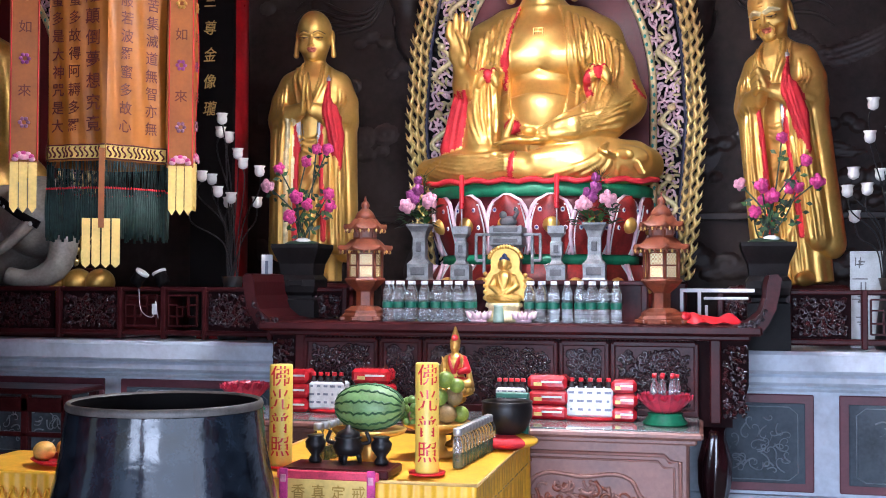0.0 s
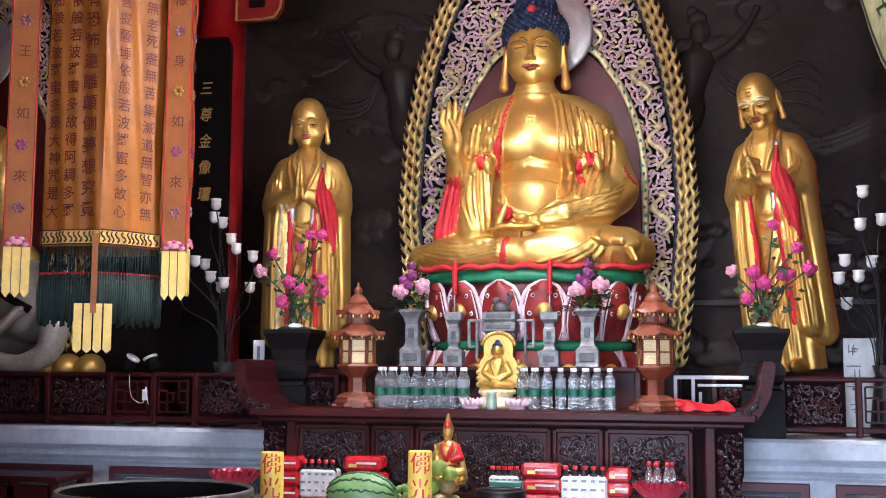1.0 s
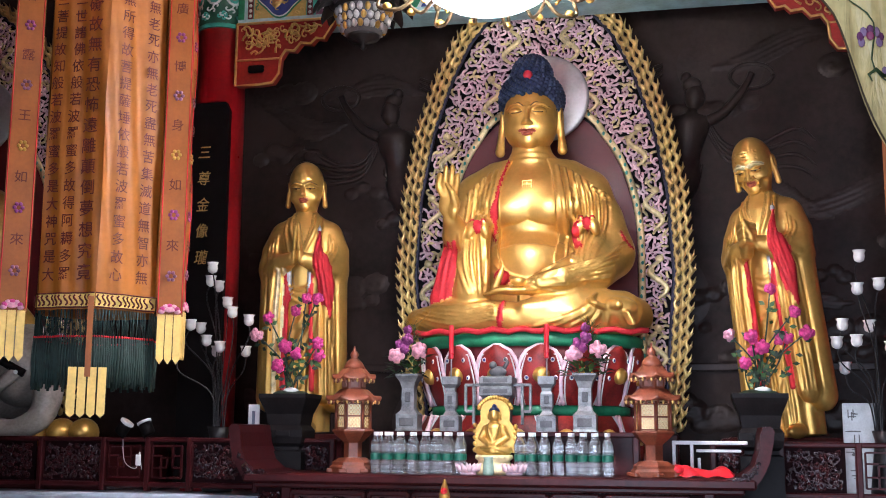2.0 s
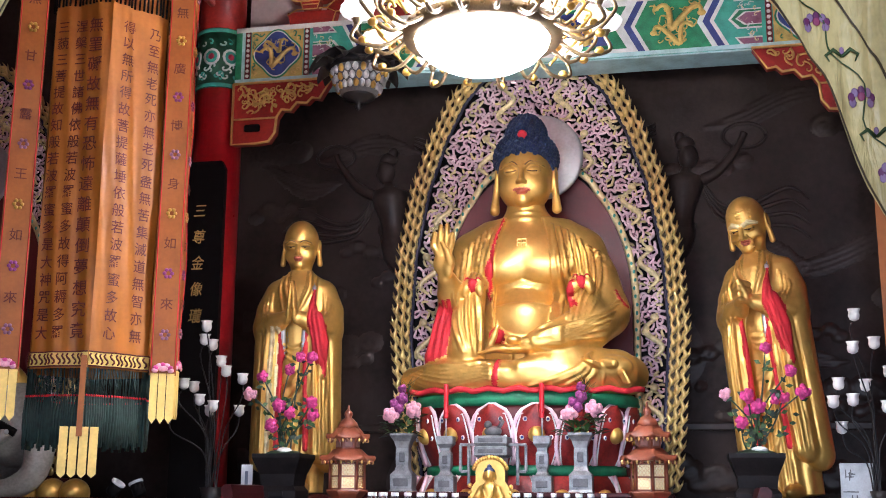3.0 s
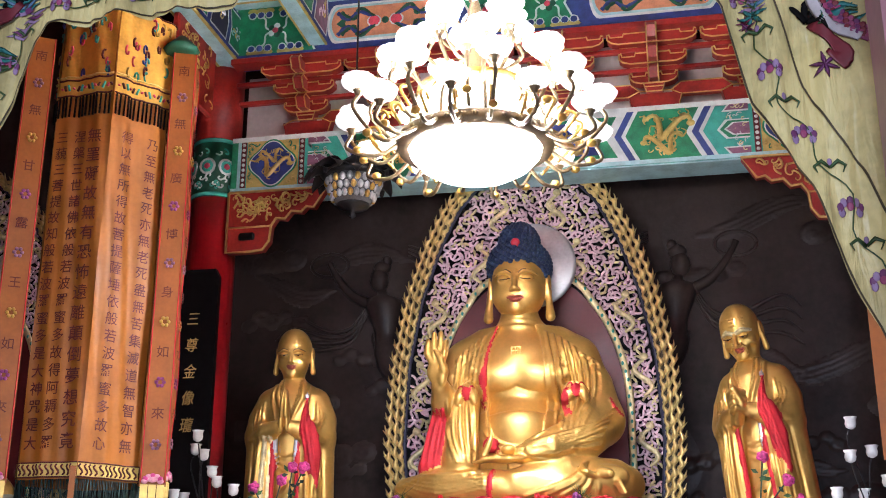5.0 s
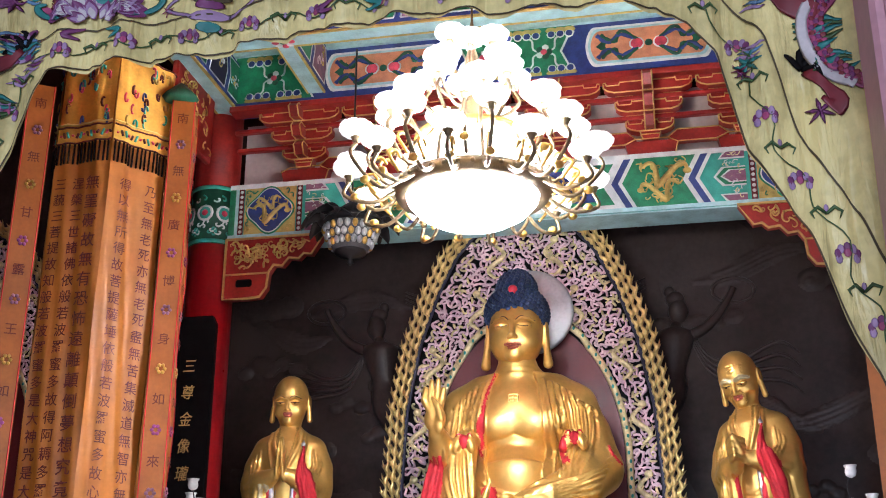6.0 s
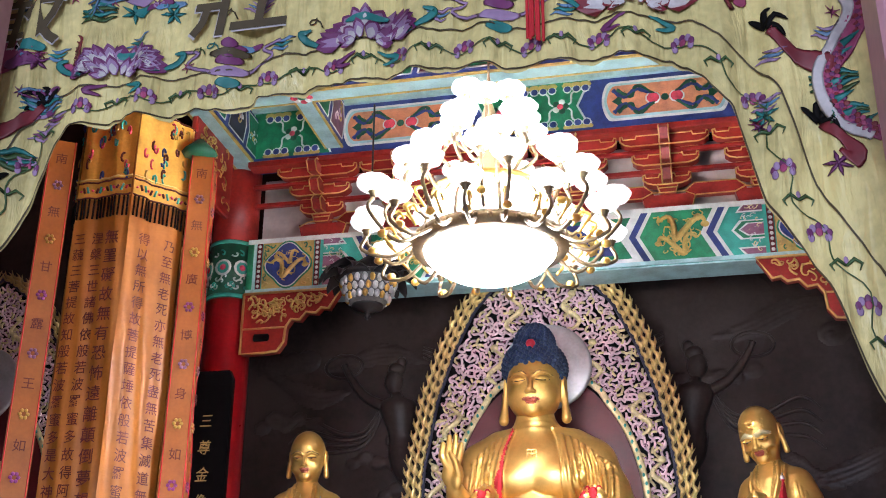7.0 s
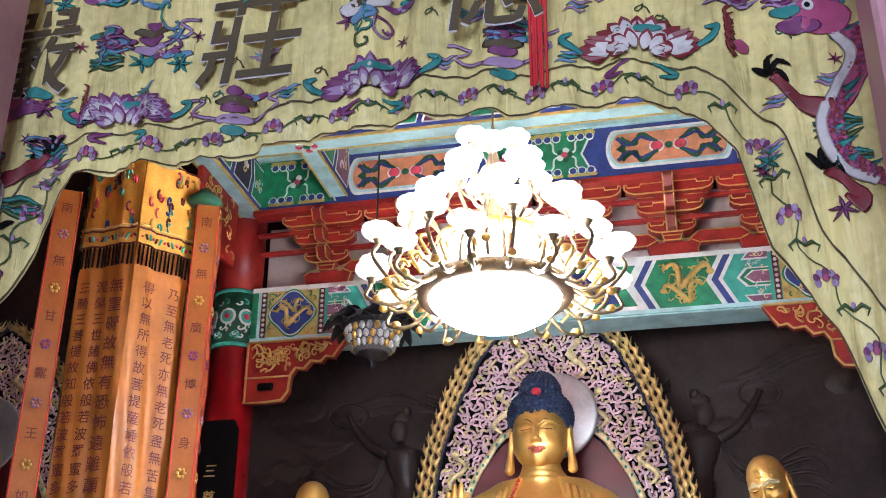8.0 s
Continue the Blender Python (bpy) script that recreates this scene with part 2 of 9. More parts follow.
    def tube(self, pts, rad, material, n=8, squash=1.0, caps=True, at=None, wave=None):
        pts = [Vector(p) for p in pts]
        rads = rad if isinstance(rad, (list, tuple)) else [rad] * len(pts)
        rings, up = [], None
        for i, p in enumerate(pts):
            d = (pts[min(i + 1, len(pts) - 1)] - pts[max(i - 1, 0)]).normalized()
            if up is None:
                up = Vector((0, 1, 0)) if abs(d.y) < 0.9 else Vector((1, 0, 0))
            side = d.cross(up).normalized()
            up = side.cross(d).normalized()
            ring = []
            for k in range(n):
                t = 2 * math.pi * k / n
                w = rads[i] * (wave(t, i) if wave else 1)
                ring.append(p + side * (math.cos(t) * w) + up * (math.sin(t) * w * squash))
            rings.append(ring)
        return self.loft(rings, material, caps, True, True, at)

    def prism(self, poly, y0, y1, material, at=None, smooth=False):
        """A polygon in x and z, from the front at y0 to the back at y1."""
        area = sum(a[0] * b[1] - b[0] * a[1] for a, b in zip(poly, poly[1:] + poly[:1]))
        poly = poly if area > 0 else poly[::-1]
        n = len(poly)
        vs = [(x, y0, z) for x, z in poly] + [(x, y1, z) for x, z in poly]
        fs = [tuple(range(n)), tuple(range(n, 2 * n))[::-1]] + [(i, n + i, n + (i + 1) % n, (i + 1) % n) for i in range(n)]
        return self.add(vs, fs, material, smooth, at)

    def sheet(self, fn, nu, nv, material, at=None):
        vs = [fn(i / nu, j / nv) for j in range(nv + 1) for i in range(nu + 1)]
        fs = [(j * (nu + 1) + i, j * (nu + 1) + i + 1, (j + 1) * (nu + 1) + i + 1, (j + 1) * (nu + 1) + i) for j in range(nv) for i in range(nu)]
        return self.add(vs, fs, material, True, at)

    def mesh(self, name):
        me = bpy.data.meshes.new(name)
        me.from_pydata(self.v, [], self.f)
        for m in self.mats:
            me.materials.append(m)
        me.polygons.foreach_set("material_index", self.m)
        me.polygons.foreach_set("use_smooth", self.s)
        me.update()
        return me


def part(name, shape, parent=None, label="", at=None):
    ob = new(name, shape.mesh(name) if isinstance(shape, Shape) else shape)
    if parent is not None:
        ob.parent = parent
    if at is not None:
        ob.matrix_basis = at
    return tagged(ob, label) if label else ob


def thing(name, loc, label, category, group=""):
    ob = new(name)
    ob.empty_display_size = 0.1
    ob.location = loc
    return tagged(ob, label, category, group)


def single(name, shape, loc, label, category, group="", kind=""):
    ob = part(name, shape)
    ob.location = loc
    return tagged(ob, label, category, group, kind)


def bez(p, n):
    """A smooth line through the points of p."""
    p = [Vector(q) for q in p]
    out = []
    for i in range(len(p) - 1):
        a, b, c, d = p[max(i - 1, 0)], p[i], p[i + 1], p[min(i + 2, len(p) - 1)]
        for k in range(n):
            t = k / n
            out.append(0.5 * ((2 * b) + (c - a) * t + (2 * a - 5 * b + 4 * c - d) * t * t + (3 * b - a - 3 * c + d) * t ** 3))
    return out + [p[-1]]


def interp(x, xs, ys):
    return float(np.interp(x, xs, ys))


def scroll(rng, x, z, size, y=0.0, turns=1.0):
    """A curling line in the x z plane."""
    a, pts, s = rng.uniform(0, 6.28), [], rng.choice((-1, 1))
    step = size / 5
    for k in range(10):
        pts.append((x, y, z))
        x, z = x + step * math.cos(a), z + step * math.sin(a)
        a += s * turns * (0.15 + 0.11 * k)
        step *= 0.93
    return pts


def scrolls(shape, inside, bounds, count, size, rad, mats, rng, y=0.0, n=4, turns=1.0, squash=0.6):
    x0, x1, z0, z1 = bounds
    done = tries = 0
    while done < count and tries < count * 12:
        tries += 1
        x, z = rng.uniform(x0, x1), rng.uniform(z0, z1)
        pts = scroll(rng, x, z, size * rng.uniform(0.7, 1.2), y - rng.uniform(0, rad), turns)
        if all(inside(p[0], p[2]) for p in pts):
            r = rad * rng.uniform(0.75, 1.2)
            shape.tube(pts, [r * (1 - 0.05 * k) for k in range(len(pts))], rng.choice(mats), n, squash)
            done += 1
    return shape


GLYPHS = {}


def glyph(ch):
    """The flat outline faces of a character, one unit high, centred."""
    if ch not in GLYPHS:
        cu = bpy.data.curves.new("writing", "FONT")
        cu.body, cu.size, cu.align_x, cu.resolution_u, cu.offset = ch, 1.0, "CENTER", 2, 0.005
        ob = bpy.data.objects.new("writing", cu)
        scene.collection.objects.link(ob)
        me = bpy.data.meshes.new_from_object(ob.evaluated_get(bpy.context.evaluated_depsgraph_get()))
        vs, fs = [v.co.copy() for v in me.vertices], [tuple(p.vertices) for p in me.polygons]
        if vs:
            cx = (min(v.x for v in vs) + max(v.x for v in vs)) / 2
            cz = (min(v.y for v in vs) + max(v.y for v in vs)) / 2
            vs = [(v.x - cx, 0.0, v.y - cz) for v in vs]
        GLYPHS[ch] = (vs, fs)
        bpy.data.objects.remove(ob)
        bpy.data.meshes.remove(me)
        bpy.data.curves.remove(cu)
    return GLYPHS[ch]


def write(shape, ch, x, y, z, size, material, wide=1.0, slant=0.0, rotz=0.0):
    vs, fs = glyph(ch)
    at = Matrix.Translation((x, y, z)) @ Matrix.Rotation(rotz, 4, "Z")
    return shape.add([(p[0] * size * wide + slant * p[2] * size, 0, p[2] * size) for p in vs], fs, material, False, at)

# ---- structure ----
CX = -1.06


def slab(name, c, size, material, label, category, bevel=0.0):
    return single(name, Shape().box((0, 0, 0), size, material, bevel), c, label, category, kind="structure")


slab("ground", (0, 0, -0.06), (160, 160, 0.1), court, "worn grey stone courtyard paving before the hall", "ground")
slab("floor", (-1, 5.4, 0.0), (14, 7.2, 0.02), floor_tile, "polished grey stone floor of the hall", "floor")
slab("wall_north", (-1, 8.95, 3.5), (14, 0.25, 7.0), wall_wood, "dark brown carved wood wall behind the statues", "wall")
slab("wall_west", (-8.1, 5.4, 3.5), (0.25, 7.0, 7.0), wall_wood, "dark wall closing the hall", "wall")
slab("wall_east", (6.1, 5.4, 3.5), (0.25, 7.0, 7.0), wall_wood, "dark wall closing the hall", "wall")
slab("ceiling", (-1, 5.4, 6.95), (14, 7.2, 0.12), red_wood, "dark red boarded ceiling", "ceiling")
wall_s = Shape()
# piers out of view; side openings sized to set the light inside
for x0, x1 in ((-8.1, -3.25), (-2.35, -2.05), (0.62, 0.95), (3.0, 6.1)):
    wall_s.box(((x0 + x1) / 2, 0, 2.0), (x1 - x0, 0.25, 4.0), red_wood)
wall_s.box((-1, 0, 5.5), (14.2, 0.25, 3.0), red_wood)
single("wall_south", wall_s, (0, 2.62, 0), "red painted timber front wall, unseen side openings sized for the light", "wall", kind="structure")
for x in (-1.61, 0.445):
    s = Shape().box((0, 0, 2.0), (0.1, 0.16, 4.0), door_paint, 0.01)
    s.box((0.0, -0.085, 2.0), (0.05, 0.02, 4.0), door_paint, 0.006)
    single("door_frame", s, (x, 2.04, 0), "pinkish painted wooden door post", "door frame", kind="structure")

# unseen slab above the eye, added to keep sun and sky off the valance
single("porch_roof", Shape().box((0, 0, 0), (16, 5.6, 0.2), red_wood), (-1, -0.1, 4.45), "unseen dark red slab added over the doorway to block sun and sky", "roof", kind="structure")

# made-up beam out of view, blocks outside light above the valance
single("door_lintel", Shape().box((0, 0, 0), (16, 0.2, 0.5), red_wood, 0.02), (-1, 1.15, 4.1), "unseen dark red beam added before the doorway to block light", "beam", kind="structure")

# relief of clouds and flying robes on the dark wall
rng = random.Random(3)
wr = thing("wall_relief", (0, 0, 0), "low relief of clouds and flying figures in dark carved wood", "relief")


LOBES = []
for k in range(64):
    cx, cz, big = rng.uniform(-3.5, 2.0), rng.uniform(1.3, 4.8), rng.uniform(0.07, 0.13)
    if (cz > 3.25 and rng.random() < 0.72) or abs(cx + 1.06) < 0.7:
        continue
    for q in range(rng.randint(3, 6)):
        LOBES.append((cx + big * 1.25 * (q - 2) + rng.uniform(-.03, .03), cz + big * rng.uniform(-0.35, 0.6) * (1 if q % 2 else -0.4), big * rng.uniform(0.65, 1.1), rng.choice((-1, 1)), rng.uniform(0, 6.28)))
NX, NZ = 330, 220
wx, wz = np.meshgrid(np.linspace(-3.55, 2.05, NX + 1), np.linspace(1.2, 4.9, NZ + 1))
lift = 0.006 + 0.006 * np.sin(2.3 * wx + 1.1 * np.sin(1.9 * wz)) * np.sin(1.7 * wz + 0.8 * wx)
for cx, cz, r, sg, ph in LOBES:
    # a rounded cloud curl with its spiral groove
    dx, dz = (wx - cx) / r, (wz - cz) / (0.8 * r)
    q = np.sqrt(dx * dx + dz * dz)
    dome = 0.034 * np.sqrt(np.clip(1 - q ** 4, 0, 1)) - 0.011 * np.exp(-((np.sin(0.5 * (sg * np.arctan2(dz, dx) + 7.0 * q + ph))) / 0.25) ** 2) * (q < 0.95)
    lift = np.where(q < 1, np.maximum(lift, dome), lift)
for k in range(9):
    # trailing bands of wind
    x0, z0, ln, sl = rng.uniform(-3.5, 0.9), rng.uniform(1.5, 4.7), rng.uniform(0.6, 1.5), rng.uniform(-0.35, 0.35)
    u = (wx - x0) / ln
    off = wz - z0 - sl * (wx - x0) - 0.07 * np.sin(5 * u + k)
    env = np.clip(np.sin(np.pi * np.clip(u, 0, 1)), 0, 1) * 0.09
    lift = np.where((np.abs(off) < env) & (u > 0) & (u < 1), np.maximum(lift, 0.020 + 0.007 * np.cos(off * 150)), lift)


def relief_at(u, v):
    i, j = int(round(u * NX)), int(round(v * NZ))
    return (-3.55 + 5.6 * u, 8.835 - float(lift[j, i]), 1.2 + 3.7 * v)


part("cloud_field", Shape().sheet(relief_at, NX, NZ, relief_wood), wr, "carved clouds and bands of wind")
for sx, ox in ((-1, -2.24), (1, -0.05)):
    # flying figure in low relief
    rel = Shape()
    def P(x, z):
        return (ox + sx * x, 8.815, z)
    def flat_body(rows):
        rel.loft([[(ox + sx * (cx + rx * math.cos(t)), 8.835 - 0.11 * max(0.0, math.sin(t)) * (rx / 0.12) - 0.02, z) for t in [math.pi * k / 10 for k in range(11)]] for z, cx, rx in rows], relief_wood, False, False)
    rel.ell(P(0.12, 4.13), (0.078, 0.075, 0.105), relief_wood, 20, 14)
    rel.ell(P(0.10, 4.235), (0.075, 0.06, 0.06), relief_wood, 16, 10)
    rel.ell(P(0.06, 4.29), (0.045, 0.045, 0.05), relief_wood, 12, 8)
    rel.tube([P(0.17, 4.13), (ox + sx * 0.185, 8.79, 4.11), P(0.17, 4.09)], 0.016, relief_wood, 8)
    flat_body([(4.04, 0.10, 0.04), (4.0, 0.09, 0.05), (3.96, 0.08, 0.14), (3.9, 0.07, 0.16), (3.8, 0.06, 0.135), (3.7, 0.05, 0.105), (3.62, 0.04, 0.10), (3.52, 0.02, 0.13), (3.4, -0.03, 0.15), (3.25, -0.12, 0.14), (3.1, -0.22, 0.10), (3.0, -0.3, 0.05)])
    rel.tube(bez([P(0.2, 3.93), P(0.36, 4.02), P(0.50, 4.2), P(0.55, 4.3)], 5), [0.05, 0.048, 0.046, 0.044, 0.042, 0.04, 0.038, 0.036, 0.034, 0.032, 0.03, 0.028, 0.026, 0.026, 0.028, 0.03], relief_wood, 8, 1.2)
    rel.tube(bez([P(-0.06, 3.92), P(-0.16, 3.8), P(-0.10, 3.66), P(0.06, 3.62)], 5), 0.036, relief_wood, 8, 1.2)
    for k in range(5):
        rel.tube(bez([P(0.16 - 0.05 * k, 3.60), P(0.10 - 0.06 * k, 3.4), P(-0.06 - 0.07 * k, 3.2), P(-0.3 - 0.06 * k, 3.0 + 0.03 * k)], 5), [0.006 + 0.011 * math.sin(math.pi * i / 15) for i in range(16)], relief_wood, 6)
    for k in range(4):
        rel.tube(bez([P(0.2, 3.98 - 0.03 * k), P(0.34, 3.75 - 0.04 * k), P(0.55, 3.72 - 0.05 * k), P(0.85, 3.85 - 0.1 * k), P(1.0, 3.75 - 0.1 * k)], 6), [0.006 + 0.012 * math.sin(math.pi * i / 24) for i in range(25)], relief_wood, 6, 0.8)
        rel.tube(bez([P(-0.08, 3.9 - 0.03 * k), P(-0.25, 4.05 - 0.03 * k), P(-0.32, 4.3 - 0.04 * k), P(-0.12, 4.42 - 0.03 * k)], 6), [0.006 + 0.010 * math.sin(math.pi * i / 18) for i in range(19)], relief_wood, 6, 0.8)
    rel.tube([P(0.55 + 0.16 * math.cos(a / 3), 4.28 + 0.10 * math.sin(a / 3)) for a in range(20)], 0.014, relief_wood, 6)
    part("flying_figure", rel, wr, "flying robed figure in relief")
single("wall_trim", Shape().box((0, 0, 0), (4.7, 0.05, 0.06), relief_wood, 0.01), (CX, 8.80, 2.05), "dark wood ledge along the carved wall", "trim", kind="structure")


def column(x, y, r, hi):
    t = thing("column", (x, y, 0), "round red lacquered column with painted collar", "column", "columns")
    part("shaft", Shape().lathe([(r * 1.03, 0), (r, 1.5), (r * 0.98, 4.63)], red_lac, n=36), t)
    s = Shape().lathe([(r * 1.02, 4.63), (r * 1.02, 5.12)], p_dgreen, n=36)
    for z in (4.65, 5.10):
        s.lathe([(r * 1.04, z - 0.015), (r * 1.05, z), (r * 1.04, z + 0.015)], p_teal, n=36)
    for k in range(8):
        a = 2 * math.pi * k / 8
        at = Matrix.Rotation(a, 4, "Z") @ Matrix.Translation((0, -r * 1.03, 4.88))
        for rr, m in ((0.07, p_white), (0.055, p_teal), (0.03, pink_red)):
            s.ell((0, 0, 0), (rr, 0.006 + 0.3 * (0.07 - rr), rr), m, 10, 6, at)
        rg = random.Random(5)
        for q in range(10):
            at2 = Matrix.Rotation(a + 0.4 * (q % 2) - 0.2, 4, "Z") @ Matrix.Translation((0, -r * 1.03, 4.88))
            s.tube(scroll(rg, rg.uniform(-.05, .05), rg.choice((-1, 1)) * rg.uniform(.08, .17), 0.06), 0.007, rg.choice((p_white, p_teal, p_cyan)), 4, 0.5, True, at2)
    part("collar", s, t, "collar painted with green and white flowers")
    part("head", Shape().lathe([(r * 0.97, 5.12), (r * 0.97, hi)], red_wood, n=28), t, "upper shaft in dark red")
    return t


column(-3.54, 8.1, 0.187, 5.8)
column(1.52, 8.1, 0.187, 5.8)


# ---- painted beams ----
def flat(poly, y, material, shape, thick=0.004):
    shape.prism(poly, y - thick, y, material)


def rect(x0, x1, z0, z1):
    return [(x0, z0), (x1, z0), (x1, z1), (x0, z1)]


def dragon(shape, x, z, s, y, material, rg, flip=1):
    """A coiling gilded dragon in relief."""
    pts = [(x + flip * s * (0.9 * (i / 9 - 0.5) + 0.1 * math.sin(i)), y, z + s * 0.28 * math.sin(i * 0.95 + 0.6) * (1 - 0.03 * i)) for i in range(10)]
    b = bez(pts, 3)
    shape.tube(b, [s * 0.05 * (0.5 + math.sin(math.pi * (i + 3) / (len(b) + 5))) for i in range(len(b))], material, 5, 0.5)
    hx, hz = b[-1].x, b[-1].z
    shape.ell((hx, y, hz), (s * 0.09, s * 0.03, s * 0.07), material, 8, 5)
    for k in range(14):
        p = b[int(k * (len(b) - 1) / 13)]
        a = rg.uniform(0, 6.28)
        q = s * rg.uniform(0.1, 0.2)
        shape.tube(bez([(p.x, y, p.z), (p.x + q * math.cos(a), y, p.z + q * math.sin(a)), (p.x + 1.3 * q * math.cos(a + 0.7), y, p.z + 1.3 * q * math.sin(a + 0.7))], 3), [s * 0.022] * 3 + [s * 0.014] * 4, material, 4, 0.5)


BL, BR, B0, B1, BY = -3.36, 1.33, 4.66, 5.11, 7.96
lower = thing("painted_beam", (0, 0, 0), "tie beam painted with gold dragons on blue and green", "beam")
part("timber", Shape().box(((BL + BR) / 2, BY + 0.16, (B0 + B1) / 2), (BR - BL, 0.3, B1 - B0), p_teal), lower)
s = Shape()
flat(rect(BL, BR, B1 - 0.035, B1 + 0.004), BY + 0.006, p_white, s, 0.012)
flat(rect(BL, BR, B0, B0 + 0.03), BY + 0.006, p_cyan, s, 0.012)
part("edging", s, lower, "pale edging strips")
part("soffit", Shape().box(((BL + BR) / 2, BY + 0.15, B0 - 0.008), (BR - BL, 0.28, 0.012), p_cyan), lower, "pale blue underside with small motifs")
rg = random.Random(11)
M0, M1 = B0 + 0.03, B1 - 0.035


def roundel(cx, name="roundel"):
    s = Shape()
    flat(rect(cx - 0.21, cx + 0.21, M0, M1), BY, p_yellow, s)
    for r, m, k in ((0.185, p_green, 1), (0.172, p_white, 2), (0.163, p_blue, 3)):
        zc = (M0 + M1) / 2
        flat([(cx + r * (1 + 0.1 * math.cos(4 * a)) * math.cos(a), zc + r * (1 + 0.1 * math.cos(4 * a)) * math.sin(a)) for a in (2 * math.pi * i / 40 for i in range(40))], BY - 0.003 * k, m, s)
    dragon(s, cx, (M0 + M1) / 2 - 0.03, 0.30, BY - 0.016, gold_paint, rg)
    dragon(s, cx, (M0 + M1) / 2 + 0.06, 0.2, BY - 0.016, gold_paint, rg, -1)
    scrolls(s, lambda x, z: abs(x - cx) < 0.2 and abs(z - zc) < 0.18 and math.hypot(x - cx, z - zc) > 0.19, (cx - .2, cx + .2, M0, M1), 24, 0.05, 0.006, [gold_paint, p_green], rg, BY - 0.006)
    part(name, s, lower, "gold dragon in a blue lobed roundel")


def beads(cx):
    s = Shape()
    flat(rect(cx - 0.022, cx + 0.022, M0, M1), BY, maroon, s)
    for k in range(9):
        s.ell((cx, BY - 0.006, M0 + 0.025 + k * (M1 - M0 - 0.05) / 8), (0.014, 0.008, 0.014), p_white, 8, 5)
    part("bead_strip", s, lower, "strip of white beads on maroon")


for sgn in (-1, 1):
    X = lambda d: CX + sgn * (2.3 - d)
    s = Shape()
    for a, b, m in ((0.0, 0.05, p_green), (0.05, 0.075, p_cyan)):
        flat(rect(min(X(a), X(b)), max(X(a), X(b)), M0, M1), BY, m, s)
    part("end_band", s, lower)
    beads(X(0.10))
    roundel(X(0.34))
    beads(X(0.58))
    s = Shape()
    zc = (M0 + M1) / 2
    # arrow-headed bands between the panels
    for x, w, m in ((0.60, 0.42, p_teal), (0.86, 0.03, p_white), (0.89, 0.05, p_blue), (0.94, 0.04, p_white), (1.42, 0.03, p_white), (1.45, 0.05, p_blue), (1.5, 0.04, p_white)):
        if w > 0.2:
            continue
        poly = [(X(x), M0), (X(x + 0.1), zc), (X(x), M1), (X(x + w), M1), (X(x + 0.1 + w), zc), (X(x + w), M0)]
        flat(poly, BY - 0.004, m, s)
    for zz, hh, m in ((zc, 0.15, p_white), (zc, 0.13, p_green), (zc, 0.10, p_white), (zc, 0.086, p_mauve)):
        k = 0.15 - hh
        flat([(X(0.63), zz - hh / 2), (X(0.80 - k), zz - hh / 2), (X(0.86 - k), zz), (X(0.80 - k), zz + hh / 2), (X(0.63), zz + hh / 2)], BY - 0.002 - 0.1 * k * 0.2 - k * 0.05, m, s)
    for zz in (M0, M1):
        d = 1 if zz == M0 else -1
        flat([(X(0.63), zz), (X(0.78), zz), (X(0.82), zz + d * 0.055), (X(0.63), zz + d * 0.055)], BY - 0.002, p_white, s)
        flat([(X(0.63), zz), (X(0.76), zz), (X(0.80), zz + d * 0.043), (X(0.63), zz + d * 0.043)], BY - 0.005, p_mauve, s)
    scrolls(s, lambda x, z: min(X(.64), X(.8)) < x < max(X(.64), X(.8)) and M0 < z < M1, (min(X(.64), X(.8)), max(X(.64), X(.8)), M0, M1), 22, 0.045, 0.004, [gold_pale, p_white], rg, BY - 0.008)
    part("arrow_band", s, lower, "blue and white arrow-headed bands")
    s = Shape()
    flat([(X(0.98), M0), (X(1.08), zc), (X(0.98), M1), (X(1.42), M1), (X(1.52), zc), (X(1.42), M0)], BY - 0.003, p_green, s)
    dragon(s, X(1.22), zc + 0.05, 0.36, BY - 0.010, gold_paint, rg, sgn)
    dragon(s, X(1.24), zc - 0.08, 0.30, BY - 0.010, gold_paint, rg, -sgn)
    scrolls(s, lambda x, z: abs(x - X(1.24)) < 0.17 and M0 + .02 < z < M1 - .02, (X(1.24) - .17, X(1.24) + .17, M0, M1), 18, 0.06, 0.006, [gold_paint], rg, BY - 0.008)
    part("dragon_panel", s, lower, "gold dragon on a green panel")
s = Shape()
flat([(CX - 0.78, M0), (CX - 0.68, zc), (CX - 0.78, M1), (CX + 0.78, M1), (CX + 0.68, zc), (CX + 0.78, M0)], BY - 0.003, p_white, s)
flat([(CX - 0.72, M0 + .03), (CX - 0.63, zc), (CX - 0.72, M1 - .03), (CX + 0.72, M1 - .03), (CX + 0.63, zc), (CX + 0.72, M0 + .03)], BY - 0.006, p_green, s)
flat([(CX - 0.62, M0 + .06), (CX - 0.55, zc), (CX - 0.62, M1 - .06), (CX + 0.62, M1 - .06), (CX + 0.55, zc), (CX + 0.62, M0 + .06)], BY - 0.009, p_blue, s)
for k in (-1, 1):
    dragon(s, CX + k * 0.38, zc, 0.42, BY - 0.014, gold_paint, rg, -k)
    scrolls(s, lambda x, z: abs(x - CX - k * .35) < 0.25 and M0 + .07 < z < M1 - .07, (CX + k * .35 - .25, CX + k * .35 + .25, M0, M1), 18, 0.07, 0.006, [gold_paint], rg, BY - 0.012)
part("central_panel", s, lower, "gold dragons chasing on a blue panel")


